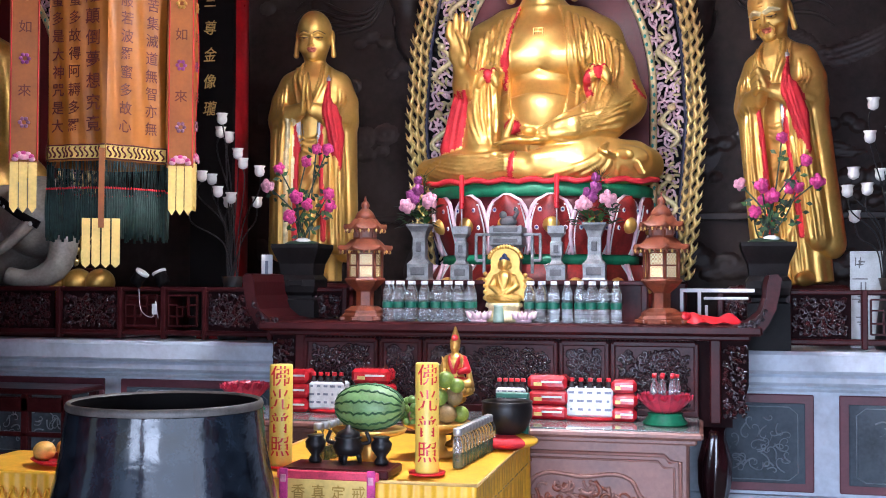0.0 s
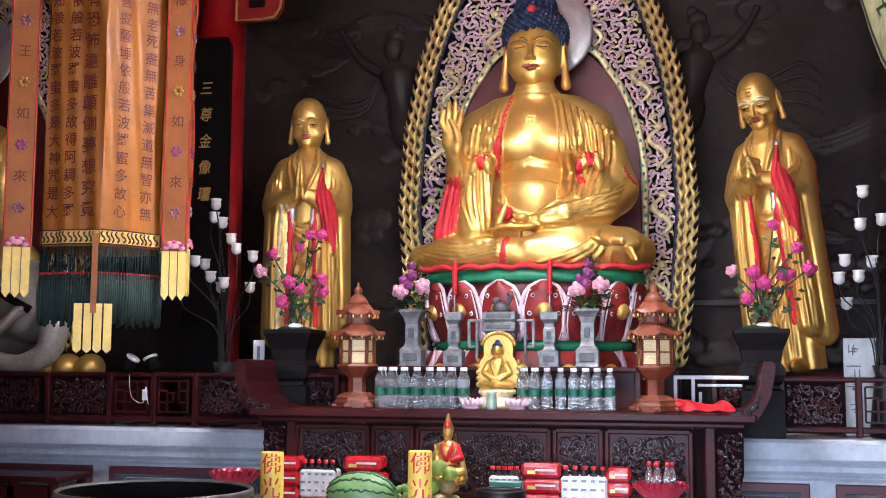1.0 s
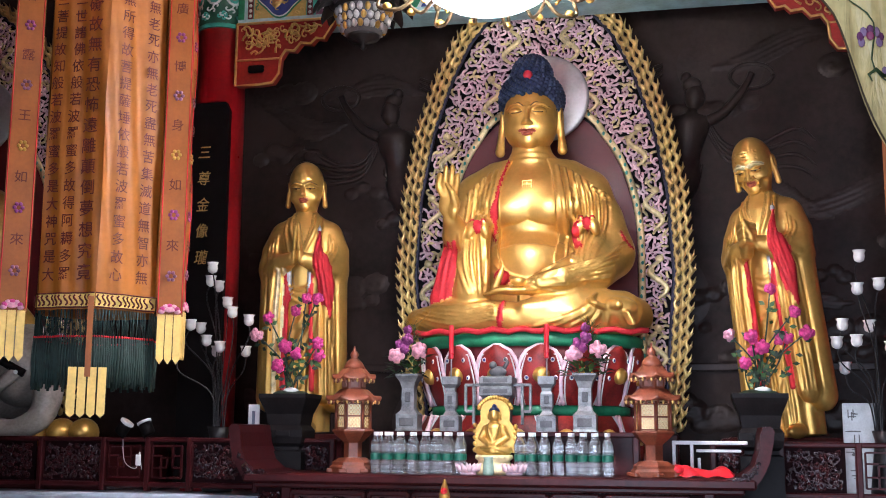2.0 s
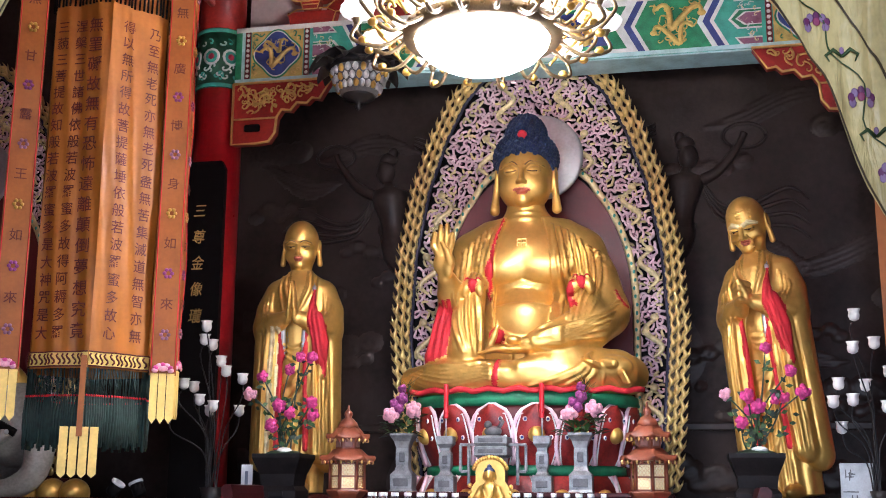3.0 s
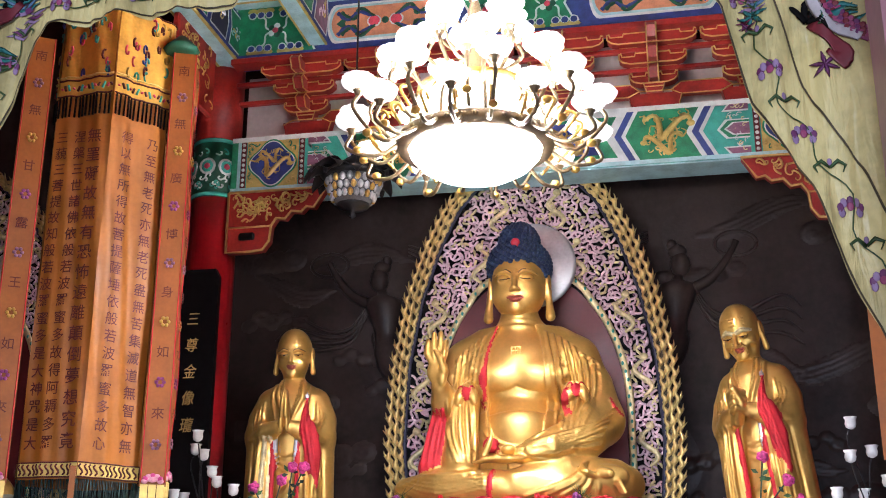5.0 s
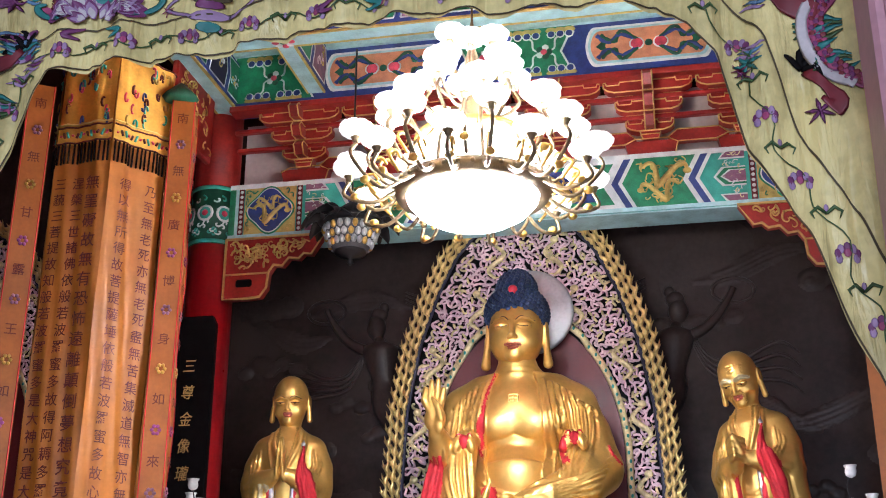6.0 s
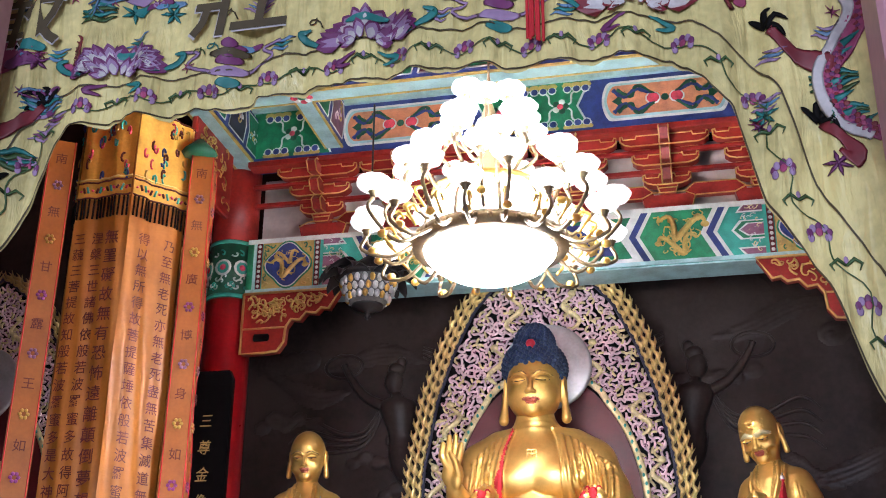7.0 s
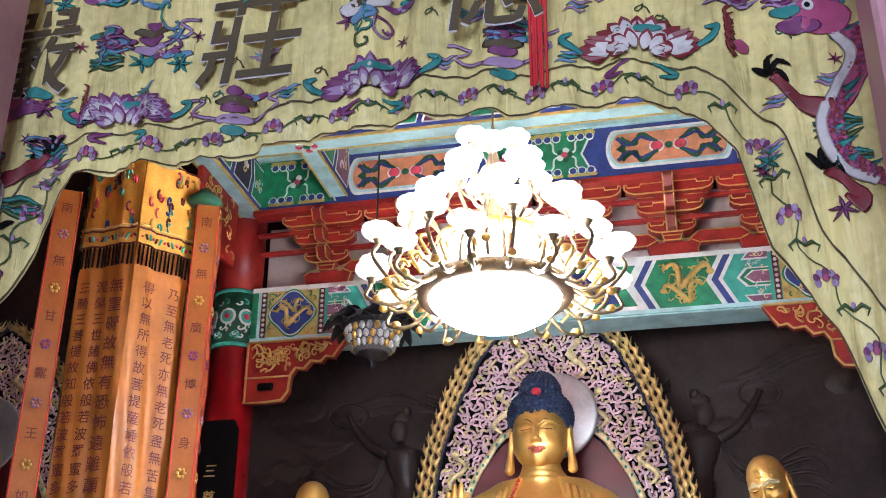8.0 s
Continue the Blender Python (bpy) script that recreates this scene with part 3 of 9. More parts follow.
def spandrel(sgn):
    """Carved bracket under the beam's end."""
    t = thing("carved_bracket", (CX - 2.30 if sgn < 0 else 1.33, 7.93, B0), "red carved bracket with gilded scrollwork under the beam", "bracket", "beam brackets")
    prof = [(0, -0.01), (0.80, -0.01), (0.70, -0.17), (0.64, -0.16), (0.60, -0.20), (0.52, -0.19), (0.47, -0.25), (0.40, -0.24), (0.36, -0.3), (0.35, -0.42), (0.30, -0.49), (0.20, -0.5), (0, -0.5)]
    poly = [(-sgn * x, z) for x, z in prof]
    part("board", Shape().prism(poly, 0.02, 0.09, red_wood), t)
    s = Shape().tube([(x, 0.012, z) for x, z in poly + poly[:1]], 0.011, gold_line, 5)
    s.tube([(-sgn * x, 0.015, z) for x, z in ((0.0, -0.3), (0.36, -0.3))], 0.008, gold_line, 4)
    part("gilt_edge", s, t, "gilded edge")
    s = scrolls(Shape(), lambda x, z: 0.03 < -sgn * x < 0.72 and -0.27 < z < -0.03 and z > -0.28 + 0.16 * max(0, -sgn * x - 0.3) / 0.3, (min(0, -sgn * .75), max(0, -sgn * .75), -0.28, -0.02), 55, 0.09, 0.009, [gold_paint, gold_line], random.Random(4), 0.012)
    part("gilt_scrollwork", s, t, "gilded scrolls")
    # no hole here: a black block paints the slot's dark inside
    part("slot", Shape().box((-sgn * 0.17, 0.0, -0.38), (0.13, 0.03, 0.06), p_black, 0.012), t, "black block for the shade inside a pierced slot")


spandrel(-1)
spandrel(1)

single("upper_wall", Shape().box((0, 0, 0), (4.7, 0.1, 0.75), plaster), (CX, 8.4, 5.45), "pale plaster wall between the bracket sets", "wall", kind="structure")


# ---- bracket sets ----
def arm(hw, z, h, y0, y1, shape, gshape):
    """A boat-shaped bracket arm with a gilded rim."""
    poly = [(-hw, z + h), (hw, z + h), (hw, z + 0.5 * h), (hw - 0.03, z + 0.18 * h), (hw - 0.08, z), (-hw + 0.08, z), (-hw + 0.03, z + 0.18 * h), (-hw, z + 0.5 * h)]
    shape.prism(poly, y0, y1, red_wood)
    gshape.tube([(x, y0 - 0.002, q) for x, q in poly + poly[:1]], 0.007, gold_line, 4)


def block(x, y, z, w, shape, gshape):
    shape.prism([(x - w / 2, z + 0.07), (x + w / 2, z + 0.07), (x + w * 0.42, z + 0.03), (x + w * 0.36, z), (x - w * 0.36, z), (x - w * 0.42, z + 0.03)], y, y + 0.09, red_wood)
    p = [(x - w / 2, y - 0.002, z + 0.07), (x + w / 2, y - 0.002, z + 0.07), (x + w * 0.36, y - 0.002, z), (x - w * 0.36, y - 0.002, z)]
    gshape.tube(p + p[:1], 0.006, gold_line, 4)
    gshape.tube([(x - w * 0.46, y - 0.002, z + 0.04), (x + w * 0.46, y - 0.002, z + 0.04)], 0.005, gold_line, 4)


first = thing("bracket_set", (-2.8, 8.0, B1), "tiered red wooden roof bracket set edged in gold", "bracket set", "roof bracket sets")
s, g = Shape(), Shape()
s.prism([(-0.2, 0.17), (0.2, 0.17), (0.16, 0.0), (-0.16, 0.0)], 0.1, 0.2, red_wood)
g.tube([(-0.2, 0.098, 0.15), (-0.12, 0.098, 0.19), (0.12, 0.098, 0.19), (0.2, 0.098, 0.15), (0.16, 0.098, 0.0)], 0.006, gold_line, 4)
part("base_plate", s, first)
for tier, (hw, z, y) in enumerate(((0.18, 0.24, 0.06), (0.25, 0.37, -0.02), (0.33, 0.50, -0.10))):
    s = Shape()
    arm(hw, z, 0.085, y, y + 0.09, s, g)
    part("arm", s, first)
    for k in (-1, 1):
        s = Shape()
        block(k * (hw - 0.07), y - 0.01, z + 0.055, 0.13, s, g)
        part("bearing_block", s, first)
    s = Shape()
    poly = [(-y - 0.02, z + 0.1), (-y + 0.12, z + 0.1), (-y + 0.16, z + 0.06), (-y + 0.11, z - 0.01), (-y + 0.03, z), (-y - 0.02, z + 0.02)]
    at = Matrix.Rotation(radians(-90), 4, "Z")
    s.prism(poly, -0.035, 0.035, red_wood, at)
    for q in (-0.036, 0.036):
        g.tube([at @ Vector((x, q, zz)) for x, zz in poly], 0.006, gold_line, 4)
    part("tongue", s, first, "projecting tongue")
s = Shape()
block(0, 0.06, 0.17, 0.16, s, g)
part("bearing_block", s, first)
part("gilt_outline", g, first, "gilded outlines")
for x in (-2.11, -1.43, -0.74, -0.05, 0.64, 1.3):
    copy_thing(first, pose(x, 8.0, B1))
lk = thing("link_board", (0, 8.0, B1), "red arched boards joining the bracket sets", "board")
for k in range(7):
    x0 = -2.8 + 0.69 * k
    poly = [(x0 + 0.12, 0.10), (x0 + 0.2, 0.16), (x0 + 0.49, 0.16), (x0 + 0.57, 0.10), (x0 + 0.57, 0.20), (x0 + 0.50, 0.26), (x0 + 0.19, 0.26), (x0 + 0.12, 0.20)]
    p = part("board", Shape().prism(poly, 0.12, 0.18, red_wood), lk)
    g = Shape().tube([(x, 0.118, z) for x, z in poly[:4]], 0.006, gold_line, 4)
    g.tube([(x, 0.118, z) for x, z in poly[4:]], 0.006, gold_line, 4)
    part("gilt_outline", g, p)
for y, z, w, h in ((-0.12, 0.61, 0.14, 0.05), (-0.02, 0.475, 0.05, 0.035), (0.06, 0.345, 0.05, 0.035)):
    single("purlin_board", Shape().box((CX, y, z), (4.6, w, h), red_wood, 0.006), (0, 8.0, B1), "long red board lying on the bracket arms", "board", "purlin boards")

# ---- upper painted beam and coffers ----
U0, U1, UY = 5.77, 6.2, 7.86
up = thing("upper_beam", (0, 0, 0), "upper beam painted green and blue with orange cartouches", "beam")
part("timber", Shape().box((CX, UY + 0.12, (U0 + U1) / 2), (4.62, 0.24, U1 - U0), p_blue), up)
zc2 = (U0 + U1) / 2


def lobed(x0, x1, z0, z1, e=0.07):
    m = (z0 + z1) / 2
    pts = []
    for sx, xx in ((1, x1), (-1, x0)):
        arc = [(xx + sx * e * math.cos(a) - sx * e, m + (z1 - z0) / 2 * math.sin(a) * (0.75 + 0.25 * abs(math.sin(a)))) for a in (-1.57 + 3.14 * i / 10 for i in range(11))]
        pts += arc if sx > 0 else arc[::-1]
    return pts


for x0, x1 in ((-2.58, -1.62), (-0.5, 0.46)):
    s = Shape()
    for d, m, k in ((0.0, p_white, 1), (0.02, p_cyan, 2), (0.04, p_orange, 3)):
        flat(lobed(x0 + d, x1 - d, U0 + 0.05 + d, U1 - 0.04 - d), UY - 0.003 * k, m, s)
    xm = (x0 + x1) / 2
    for k in (-1, 1):
        for j, m in enumerate((p_dgreen, p_blue)):
            for q in (-1, 1):
                s.tube(bez([(xm + k * 0.05, UY - 0.014, zc2), (xm + k * 0.2, UY - 0.014, zc2 + q * (0.12 - 0.03 * j)), (xm + k * (0.26 + 0.05 * j), UY - 0.014, zc2 + q * 0.03), (xm + k * (0.36 + 0.03 * j), UY - 0.014, zc2 + q * 0.1)], 6), [0.012 + 0.008 * math.sin(i) ** 2 for i in range(19)], m, 5, 0.4)
        s.ell((xm + k * 0.09, UY - 0.013, zc2), (0.06, 0.008, 0.055), p_white, 12, 5)
        s.ell((xm + k * 0.09, UY - 0.016, zc2), (0.05, 0.008, 0.045), pink_red, 12, 5)
        flat([(xm + k * 0.3, zc2 + 0.08), (xm + k * 0.40, zc2), (xm + k * 0.3, zc2 - 0.08), (xm + k * 0.33, zc2)], UY - 0.012, p_dgreen, s)
    s.ell((xm, UY - 0.013, zc2), (0.03, 0.01, 0.03), p_dgreen, 10, 5)
    part("cartouche", s, up, "orange lobed cartouche with a red flower")
for a, b in ((-3.36, -2.66), (-1.54, -0.58), (0.54, 1.24)):
    s = Shape()
    tipL, tipR = (-0.1 if a > -3 else 0), (0.1 if b < 1 else 0)
    for d, m, k in ((0.0, p_white, 1), (0.018, p_green, 2)):
        flat([(a + d, U0), (a + d - tipL * 0 + (0.1 if a > -3 else 0), zc2), (a + d, U1), (b - d, U1), (b - d - (0.1 if b < 1 else 0), zc2), (b - d, U0)], UY - 0.003 * k, m, s)
    n = 2 if b - a > 0.8 else 1
    for i in range(n):
        xm = a + (b - a) * (i + 0.5) / n
        for q in (-1, 1):
            for k in (-1, 1):
                s.tube(bez([(xm, UY - 0.01, zc2), (xm + k * 0.08, UY - 0.01, zc2 + q * 0.03), (xm + k * 0.1, UY - 0.01, zc2 + q * 0.12), (xm + k * 0.24, UY - 0.01, zc2 + q * 0.16)], 5), 0.008, p_white, 4, 0.4)
                for j in range(3):
                    cx = xm + k * (0.06 + 0.07 * j)
                    s.ell((cx, UY - 0.009, zc2 + q * 0.15), (0.038, 0.006, 0.038), p_white, 10, 4)
                    s.ell((cx, UY - 0.012, zc2 + q * 0.15), (0.028, 0.006, 0.028), p_blue, 10, 4)
                    s.ell((cx, UY - 0.008, zc2 + q * 0.185), (0.05, 0.006, 0.03), p_yellow, 10, 4)
        for q in range(5):
            an = q * 1.256
            s.ell((xm + 0.04 * math.cos(an), UY - 0.014, zc2 + 0.04 * math.sin(an)), (0.028, 0.006, 0.028), p_white if q % 2 else p_dgreen, 8, 4)
        s.ell((xm, UY - 0.018, zc2), (0.026, 0.006, 0.026), pink_red, 8, 4)
    part("green_panel", s, up, "green panel with white scrolls and a lotus")
part("rim", Shape().box((CX, UY - 0.01, U1 + 0.02), (4.62, 0.05, 0.04), p_cyan).box((CX, UY - 0.014, U0 - 0.005), (4.62, 0.03, 0.02), p_blue), up)


def coffer_beam(name, p, q, wide, label):
    """A ceiling beam with pale underside and ochre edges."""
    t = thing(name, (0, 0, 0), label, "beam", "coffer beams")
    d = Vector((q[0] - p[0], q[1] - p[1], 0))
    ln, at = d.length, Matrix.Translation(p) @ Matrix.Rotation(math.atan2(d.y, d.x), 4, "Z")
    part("timber", Shape().box((ln / 2, 0, 0.2), (ln, wide, 0.38), p_blue, 0, at), t)
    part("underside", Shape().box((ln / 2, 0, -0.001), (ln, wide * 0.8, 0.012), p_cyan, 0, at), t, "pale cyan underside")
    s = Shape()
    for k in (-1, 1):
        s.box((ln / 2, k * wide * 0.45, -0.004), (ln, wide * 0.1, 0.018), p_yellow, 0, at)
    part("edge_strip", s, t, "ochre edges")
    s, rg = Shape(), random.Random(2)
    for k in (-1, 1):
        n = int(ln / 0.35)
        for i in range(n):
            x = (i + 0.5) * ln / n
            m = (p_green, p_mauve, p_green, p_navy)[i % 4]
            poly = [(x - 0.17, 0.04), (x + 0.13, 0.04), (x + 0.17, 0.2), (x + 0.13, 0.36), (x - 0.17, 0.36), (x - 0.13, 0.2)]
            at2 = at if k < 0 else at @ Matrix.Translation((ln, 0, 0)) @ Matrix.Rotation(math.pi, 4, "Z")
            s.prism(poly, -wide / 2 - 0.004, -wide / 2, m, at2)
            s.tube([(a, -wide / 2 - 0.005, b) for a, b in poly + poly[:1]], 0.008, p_white, 4, 0.5, True, at2)
            for q2 in range(6):
                s.tube(scroll(rg, x + rg.uniform(-.08, .08), rg.uniform(.12, .28), 0.08, -wide / 2 - 0.006), 0.008, rg.choice((p_white, p_cyan, p_pink, gold_paint)), 4, 0.5, True, at2)
    part("painted_side", s, t, "sides painted with green and white scrolls")
    return t


coffer_beam("coffer_beam", (-3.5, 7.05, 5.84), (1.4, 7.05, 5.84), 0.17, "painted ceiling beam with pale cyan underside")
coffer_beam("coffer_beam", (-2.65, 7.12, 5.83), (-2.65, 7.86, 5.83), 0.15, "short painted cross beam with pale cyan underside")
coffer_beam("coffer_beam", (0.55, 7.12, 5.83), (0.55, 7.86, 5.83), 0.15, "short painted cross beam with pale cyan underside")
coffer_beam("coffer_beam", (-3.42, 3.2, 5.76), (-3.42, 8.0, 5.76), 0.2, "painted ceiling beam with pale cyan underside")
coffer_beam("coffer_beam", (1.3, 3.2, 5.76), (1.3, 8.0, 5.76), 0.2, "painted ceiling beam with pale cyan underside")
for x in (-2.65, 0.55):
    s = Shape()
    for k in range(8):
        a = k * math.pi / 4
        s.ell((x + 0.06 * math.cos(a), 7.05 + 0.06 * math.sin(a), 5.826), (0.03, 0.03, 0.008), p_white if k % 2 else pink_red, 8, 4)
    s.ell((x, 7.05, 5.824), (0.03, 0.03, 0.008), p_green, 8, 4)
    single("beam_rosette", s, (0, 0, 0), "painted flower where the ceiling beams cross", "ornament", "beam rosettes")
single("coffer_boards", Shape().box((CX, 7.45, 6.3), (4.9, 1.0, 0.05), p_yellow), (0, 0, 0), "ochre painted coffer boards", "ceiling", kind="structure")

# carved red board beside the left column
t = thing("carved_board", (-3.46, 7.0, 5.2), "red hanging board with gilded scrollwork", "board")
part("board", Shape().box((0, 0.35, 0.27), (0.05, 0.7, 0.55), red_wood, 0.01), t)
sc = Matrix.Translation((0.03, 0.35, 0.27)) @ Matrix.Rotation(radians(90), 4, "Z")
s = Shape()
rg = random.Random(8)
for k in range(40):
    s.tube(scroll(rg, rg.uniform(-.27, .27), rg.uniform(-.2, .2), 0.09), 0.008, gold_paint, 4, 0.6, True, sc)
part("gilt_scrollwork", s, t, "gilded scrolls")

# ---- stone platform ----
pf = thing("stone_platform", (0, 0, 0), "grey-blue stone plinth with dark slate panels", "platform")
pf["kind"] = "structure"
part("core", Shape().box((CX, 7.9, 0.55), (13.0, 1.9, 1.1), stone), pf)
for z, y, h in ((1.10, 6.80, 0.13), (1.0, 6.84, 0.07), (0.95, 6.88, 0.04), (0.30, 6.88, 0.06), (0.20, 6.82, 0.16), (0.05, 6.76, 0.14)):
    part("moulding", Shape().box((CX, (y + 7.2) / 2, z), (13.0, 7.2 - y, h), stone, 0.02), pf, "rounded stone moulding")
for x0, x1 in ((-6.0, -4.9), (-4.75, -3.86), (-3.74, -2.62), (0.02, 0.62), (0.76, 1.7), (1.85, 2.9)):
    s = Shape().box(((x0 + x1) / 2, 6.945, 0.63), (x1 - x0, 0.03, 0.56), plum_frame, 0.006)
    p = part("frame", s, pf, "plum framed panel")
    s = Shape().box(((x0 + x1) / 2, 6.932, 0.63), (x1 - x0 - 0.1, 0.03, 0.46), stone_dark, 0.004)
    xm, w = (x0 + x1) / 2, (x1 - x0) / 2 - 0.09
    e = [(xm - w, .45), (xm - w + .05, .42), (xm + w - .05, .42), (xm + w, .46), (xm + w, .8), (xm + w - .05, .84), (xm - w + .05, .84), (xm - w, .8)]
    s.tube([(a, 6.916, b) for a, b in e + e[:1]], 0.004, stone_line, 4)
    scrolls(s, lambda x, z: abs(x - xm) < w - .04 and .46 < z < .8, (xm - w, xm + w, .45, .8), 34, 0.09, 0.005, [stone_line], random.Random(int(9 + x0 * 7)), 6.918, 4, 1.0, 0.3)
    part("slate_panel", s, p, "slate panel etched with scrolls")


# ---- statues ----
# modelling in clay: blended solids turned into one skin ----
class Clay:
    """A solid on a grid: forms melt into each other, ridges and grooves lie on its front."""

    def __init__(self, lo, hi, h, mats):
        self.lo, self.h, self.mats = np.array(lo, float), h, mats
        self.n = [int((b - a) / h) + 1 for a, b in zip(lo, hi)]
        self.ax = [(lo[i] + h * np.arange(self.n[i])).astype(np.float32) for i in range(3)]
        self.d = np.full(self.n, 0.3, np.float32)
        self.m = np.zeros(self.n, np.uint8)

    def window(self, lo, hi):
        sl = []
        for i in range(3):
            a = max(0, int((lo[i] - self.lo[i]) / self.h))
            b = min(self.n[i], int((hi[i] - self.lo[i]) / self.h) + 2)
            sl.append(slice(a, max(a, b)))
        return tuple(sl), self.ax[0][sl[0]][:, None, None], self.ax[1][sl[1]][None, :, None], self.ax[2][sl[2]][None, None, :]

    def join(self, sl, e, k, mat, cut=False):
        d = self.d[sl]
        if cut:
            f = np.clip(0.5 - 0.5 * (d + e) / k, 0, 1)
            self.d[sl] = d + (-e - d) * f + k * f * (1 - f)
            return
        f = np.clip(0.5 + 0.5 * (d - e) / k, 0, 1)
        if mat is not None:
            self.m[sl] = np.where(e < d, self.mats.index(mat), self.m[sl])
        self.d[sl] = d + (e - d) * f - k * f * (1 - f)

    def egg(self, c, r, mat=None, k=0.03, rot=None, cut=False):
        g = max(r) + k + 0.03
        sl, x, y, z = self.window([q - g for q in c], [q + g for q in c])
        x, y, z = x - c[0], y - c[1], z - c[2]
        if rot is not None:
            q = rot.to_3x3().inverted()
            x, y, z = [q[i][0] * x + q[i][1] * y + q[i][2] * z for i in range(3)]
        s = np.sqrt((x / r[0]) ** 2 + (y / r[1]) ** 2 + (z / r[2]) ** 2)
        w = np.sqrt((x / r[0] ** 2) ** 2 + (y / r[1] ** 2) ** 2 + (z / r[2] ** 2) ** 2) + 1e-4
        self.join(sl, np.maximum(s * (s - 1) / w, -0.3), k, mat, cut)

    def limb(self, pts, rad, mat=None, k=0.02, cut=False, flat=1.0):
        pts = [tuple(p) for p in pts]
        rad = rad if isinstance(rad, (list, tuple)) else [rad] * len(pts)
        g = max(rad) + k + 0.03
        big, _, _, _ = self.window([min(p[i] for p in pts) - g for i in range(3)], [max(p[i] for p in pts) + g for i in range(3)])
        e = np.full([s.stop - s.start for s in big], 0.3, np.float32)
        for a, b, ra, rb in zip(pts, pts[1:], rad, rad[1:]):
            sl, x, y, z = self.window([min(a[i], b[i]) - g for i in range(3)], [max(a[i], b[i]) + g for i in range(3)])
            ab = [b[i] - a[i] for i in range(3)]
            x, y, z = x - a[0], y - a[1], z - a[2]
            t = np.clip((x * ab[0] + y * ab[1] + z * ab[2]) / (sum(q * q for q in ab) + 1e-9), 0, 1)
            q = np.sqrt((x - t * ab[0]) ** 2 + ((y - t * ab[1]) / flat) ** 2 + (z - t * ab[2]) ** 2) - (ra + t * (rb - ra))
            loc = tuple(slice(s.start - o.start, s.stop - o.start) for s, o in zip(sl, big))
            e[loc] = np.minimum(e[loc], q)
        self.join(big, e, k, mat, cut)

    def trunk(self, rows, mat=None, k=0.03, wave=None):
        """Oval slices (z, rx, ry, cx, cy) one over the other."""
        zs = [r[0] for r in rows]
        sl, x, y, z = self.window((-9, -9, zs[0]), (9, 9, zs[-1]))
        rx, ry, cx, cy = [np.interp(z[0, 0], zs, [r[i] for r in rows])[None, None, :] for i in range(1, 5)]
        t = np.arctan2(x - cx, -(y - cy))
        w = wave(t, z) if wave else 1.0
        s = np.sqrt(((x - cx) / (rx * w)) ** 2 + ((y - cy) / (ry * w)) ** 2)
        self.join(sl, ((s - 1) * np.minimum(rx, ry)).astype(np.float32), k, mat)

    def layer(self, thick, keep, mat, k=0.006):
        """Cloth laid over what is there, where keep(x, y, z) is negative."""
        x, y, z = self.ax[0][:, None, None], self.ax[1][None, :, None], self.ax[2][None, None, :]
        e = np.maximum(self.d - thick, keep(x, y, z)).astype(np.float32)
        self.join((slice(None),) * 3, e, k, mat)

    def front(self, x, z):
        i = min(self.n[0] - 1, max(0, int(round((x - self.lo[0]) / self.h))))
        j = min(self.n[2] - 1, max(0, int(round((z - self.lo[2]) / self.h))))
        col = self.d[i, :, j]
        q = np.nonzero(col < 0)[0]
        if len(q) == 0:
            return None
        q = q[0]
        if q == 0:
            return float(self.ax[1][0])
        return float(self.ax[1][q] - self.h * (-col[q]) / (col[q - 1] - col[q] + 1e-9))

    def crease(self, pts, r, mat=None, k=0.008, deep=0.12, cut=False, n=7):
        """A fold drawn on the front through points (x, z)."""
        line = [(p.x, self.front(p.x, p.z), p.z) for p in bez([(x, 0, z) for x, z in pts], n)]
        line = [p for p in line if p[1] is not None]
        run = []
        for p in line + [None]:
            if p is None or (run and abs(p[1] - run[-1][1]) > 0.09):
                if len(run) > 2:
                    q = len(run) - 1
                    rr = [r * (0.25 + 0.75 * math.sin(math.pi * (0.12 + 0.76 * i / q))) for i in range(q + 1)]
                    self.limb([(a, b + (deep * w if not cut else -deep * w), c) for (a, b, c), w in zip(run, rr)], rr, mat, k, cut)
                run = []
            if p is not None:
                run.append(p)

    def skin(self, shape):
        """Add the surface of the solid to a shape."""
        d, n = self.d, self.n
        inn = d < 0
        cs = [(i, j, k) for i in (0, 1) for j in (0, 1) for k in (0, 1)]
        sub = lambda a, c: a[c[0]:n[0] - 1 + c[0], c[1]:n[1] - 1 + c[1], c[2]:n[2] - 1 + c[2]]
        cnt = sum(sub(inn, c).astype(np.uint8) for c in cs)
        cell = np.nonzero((cnt > 0) & (cnt < 8))
        val = {c: d[cell[0] + c[0], cell[1] + c[1], cell[2] + c[2]] for c in cs}
        pos, num = np.zeros((len(cell[0]), 3)), np.zeros(len(cell[0]))
        for a in cs:
            for i in range(3):
                if a[i] == 0:
                    b = tuple(1 if q == i else a[q] for q in range(3))
                    hit = (val[a] < 0) != (val[b] < 0)
                    t = np.where(hit, val[a] / np.where(hit, val[a] - val[b], 1), 0)
                    for q in range(3):
                        pos[:, q] += hit * (a[q] + (t if q == i else 0))
                    num += hit
        pos = (pos / num[:, None] + np.stack(cell, 1)) * self.h + self.lo
        idx = np.full([q - 1 for q in n], -1, np.int64)
        idx[cell] = np.arange(len(cell[0]))
        mat = self.m[cell[0], np.maximum(cell[1] - 1, 0), cell[2]]
        slots = [shape.slot(q) for q in self.mats]
        base = len(shape.v)
        shape.v.extend(map(tuple, pos))
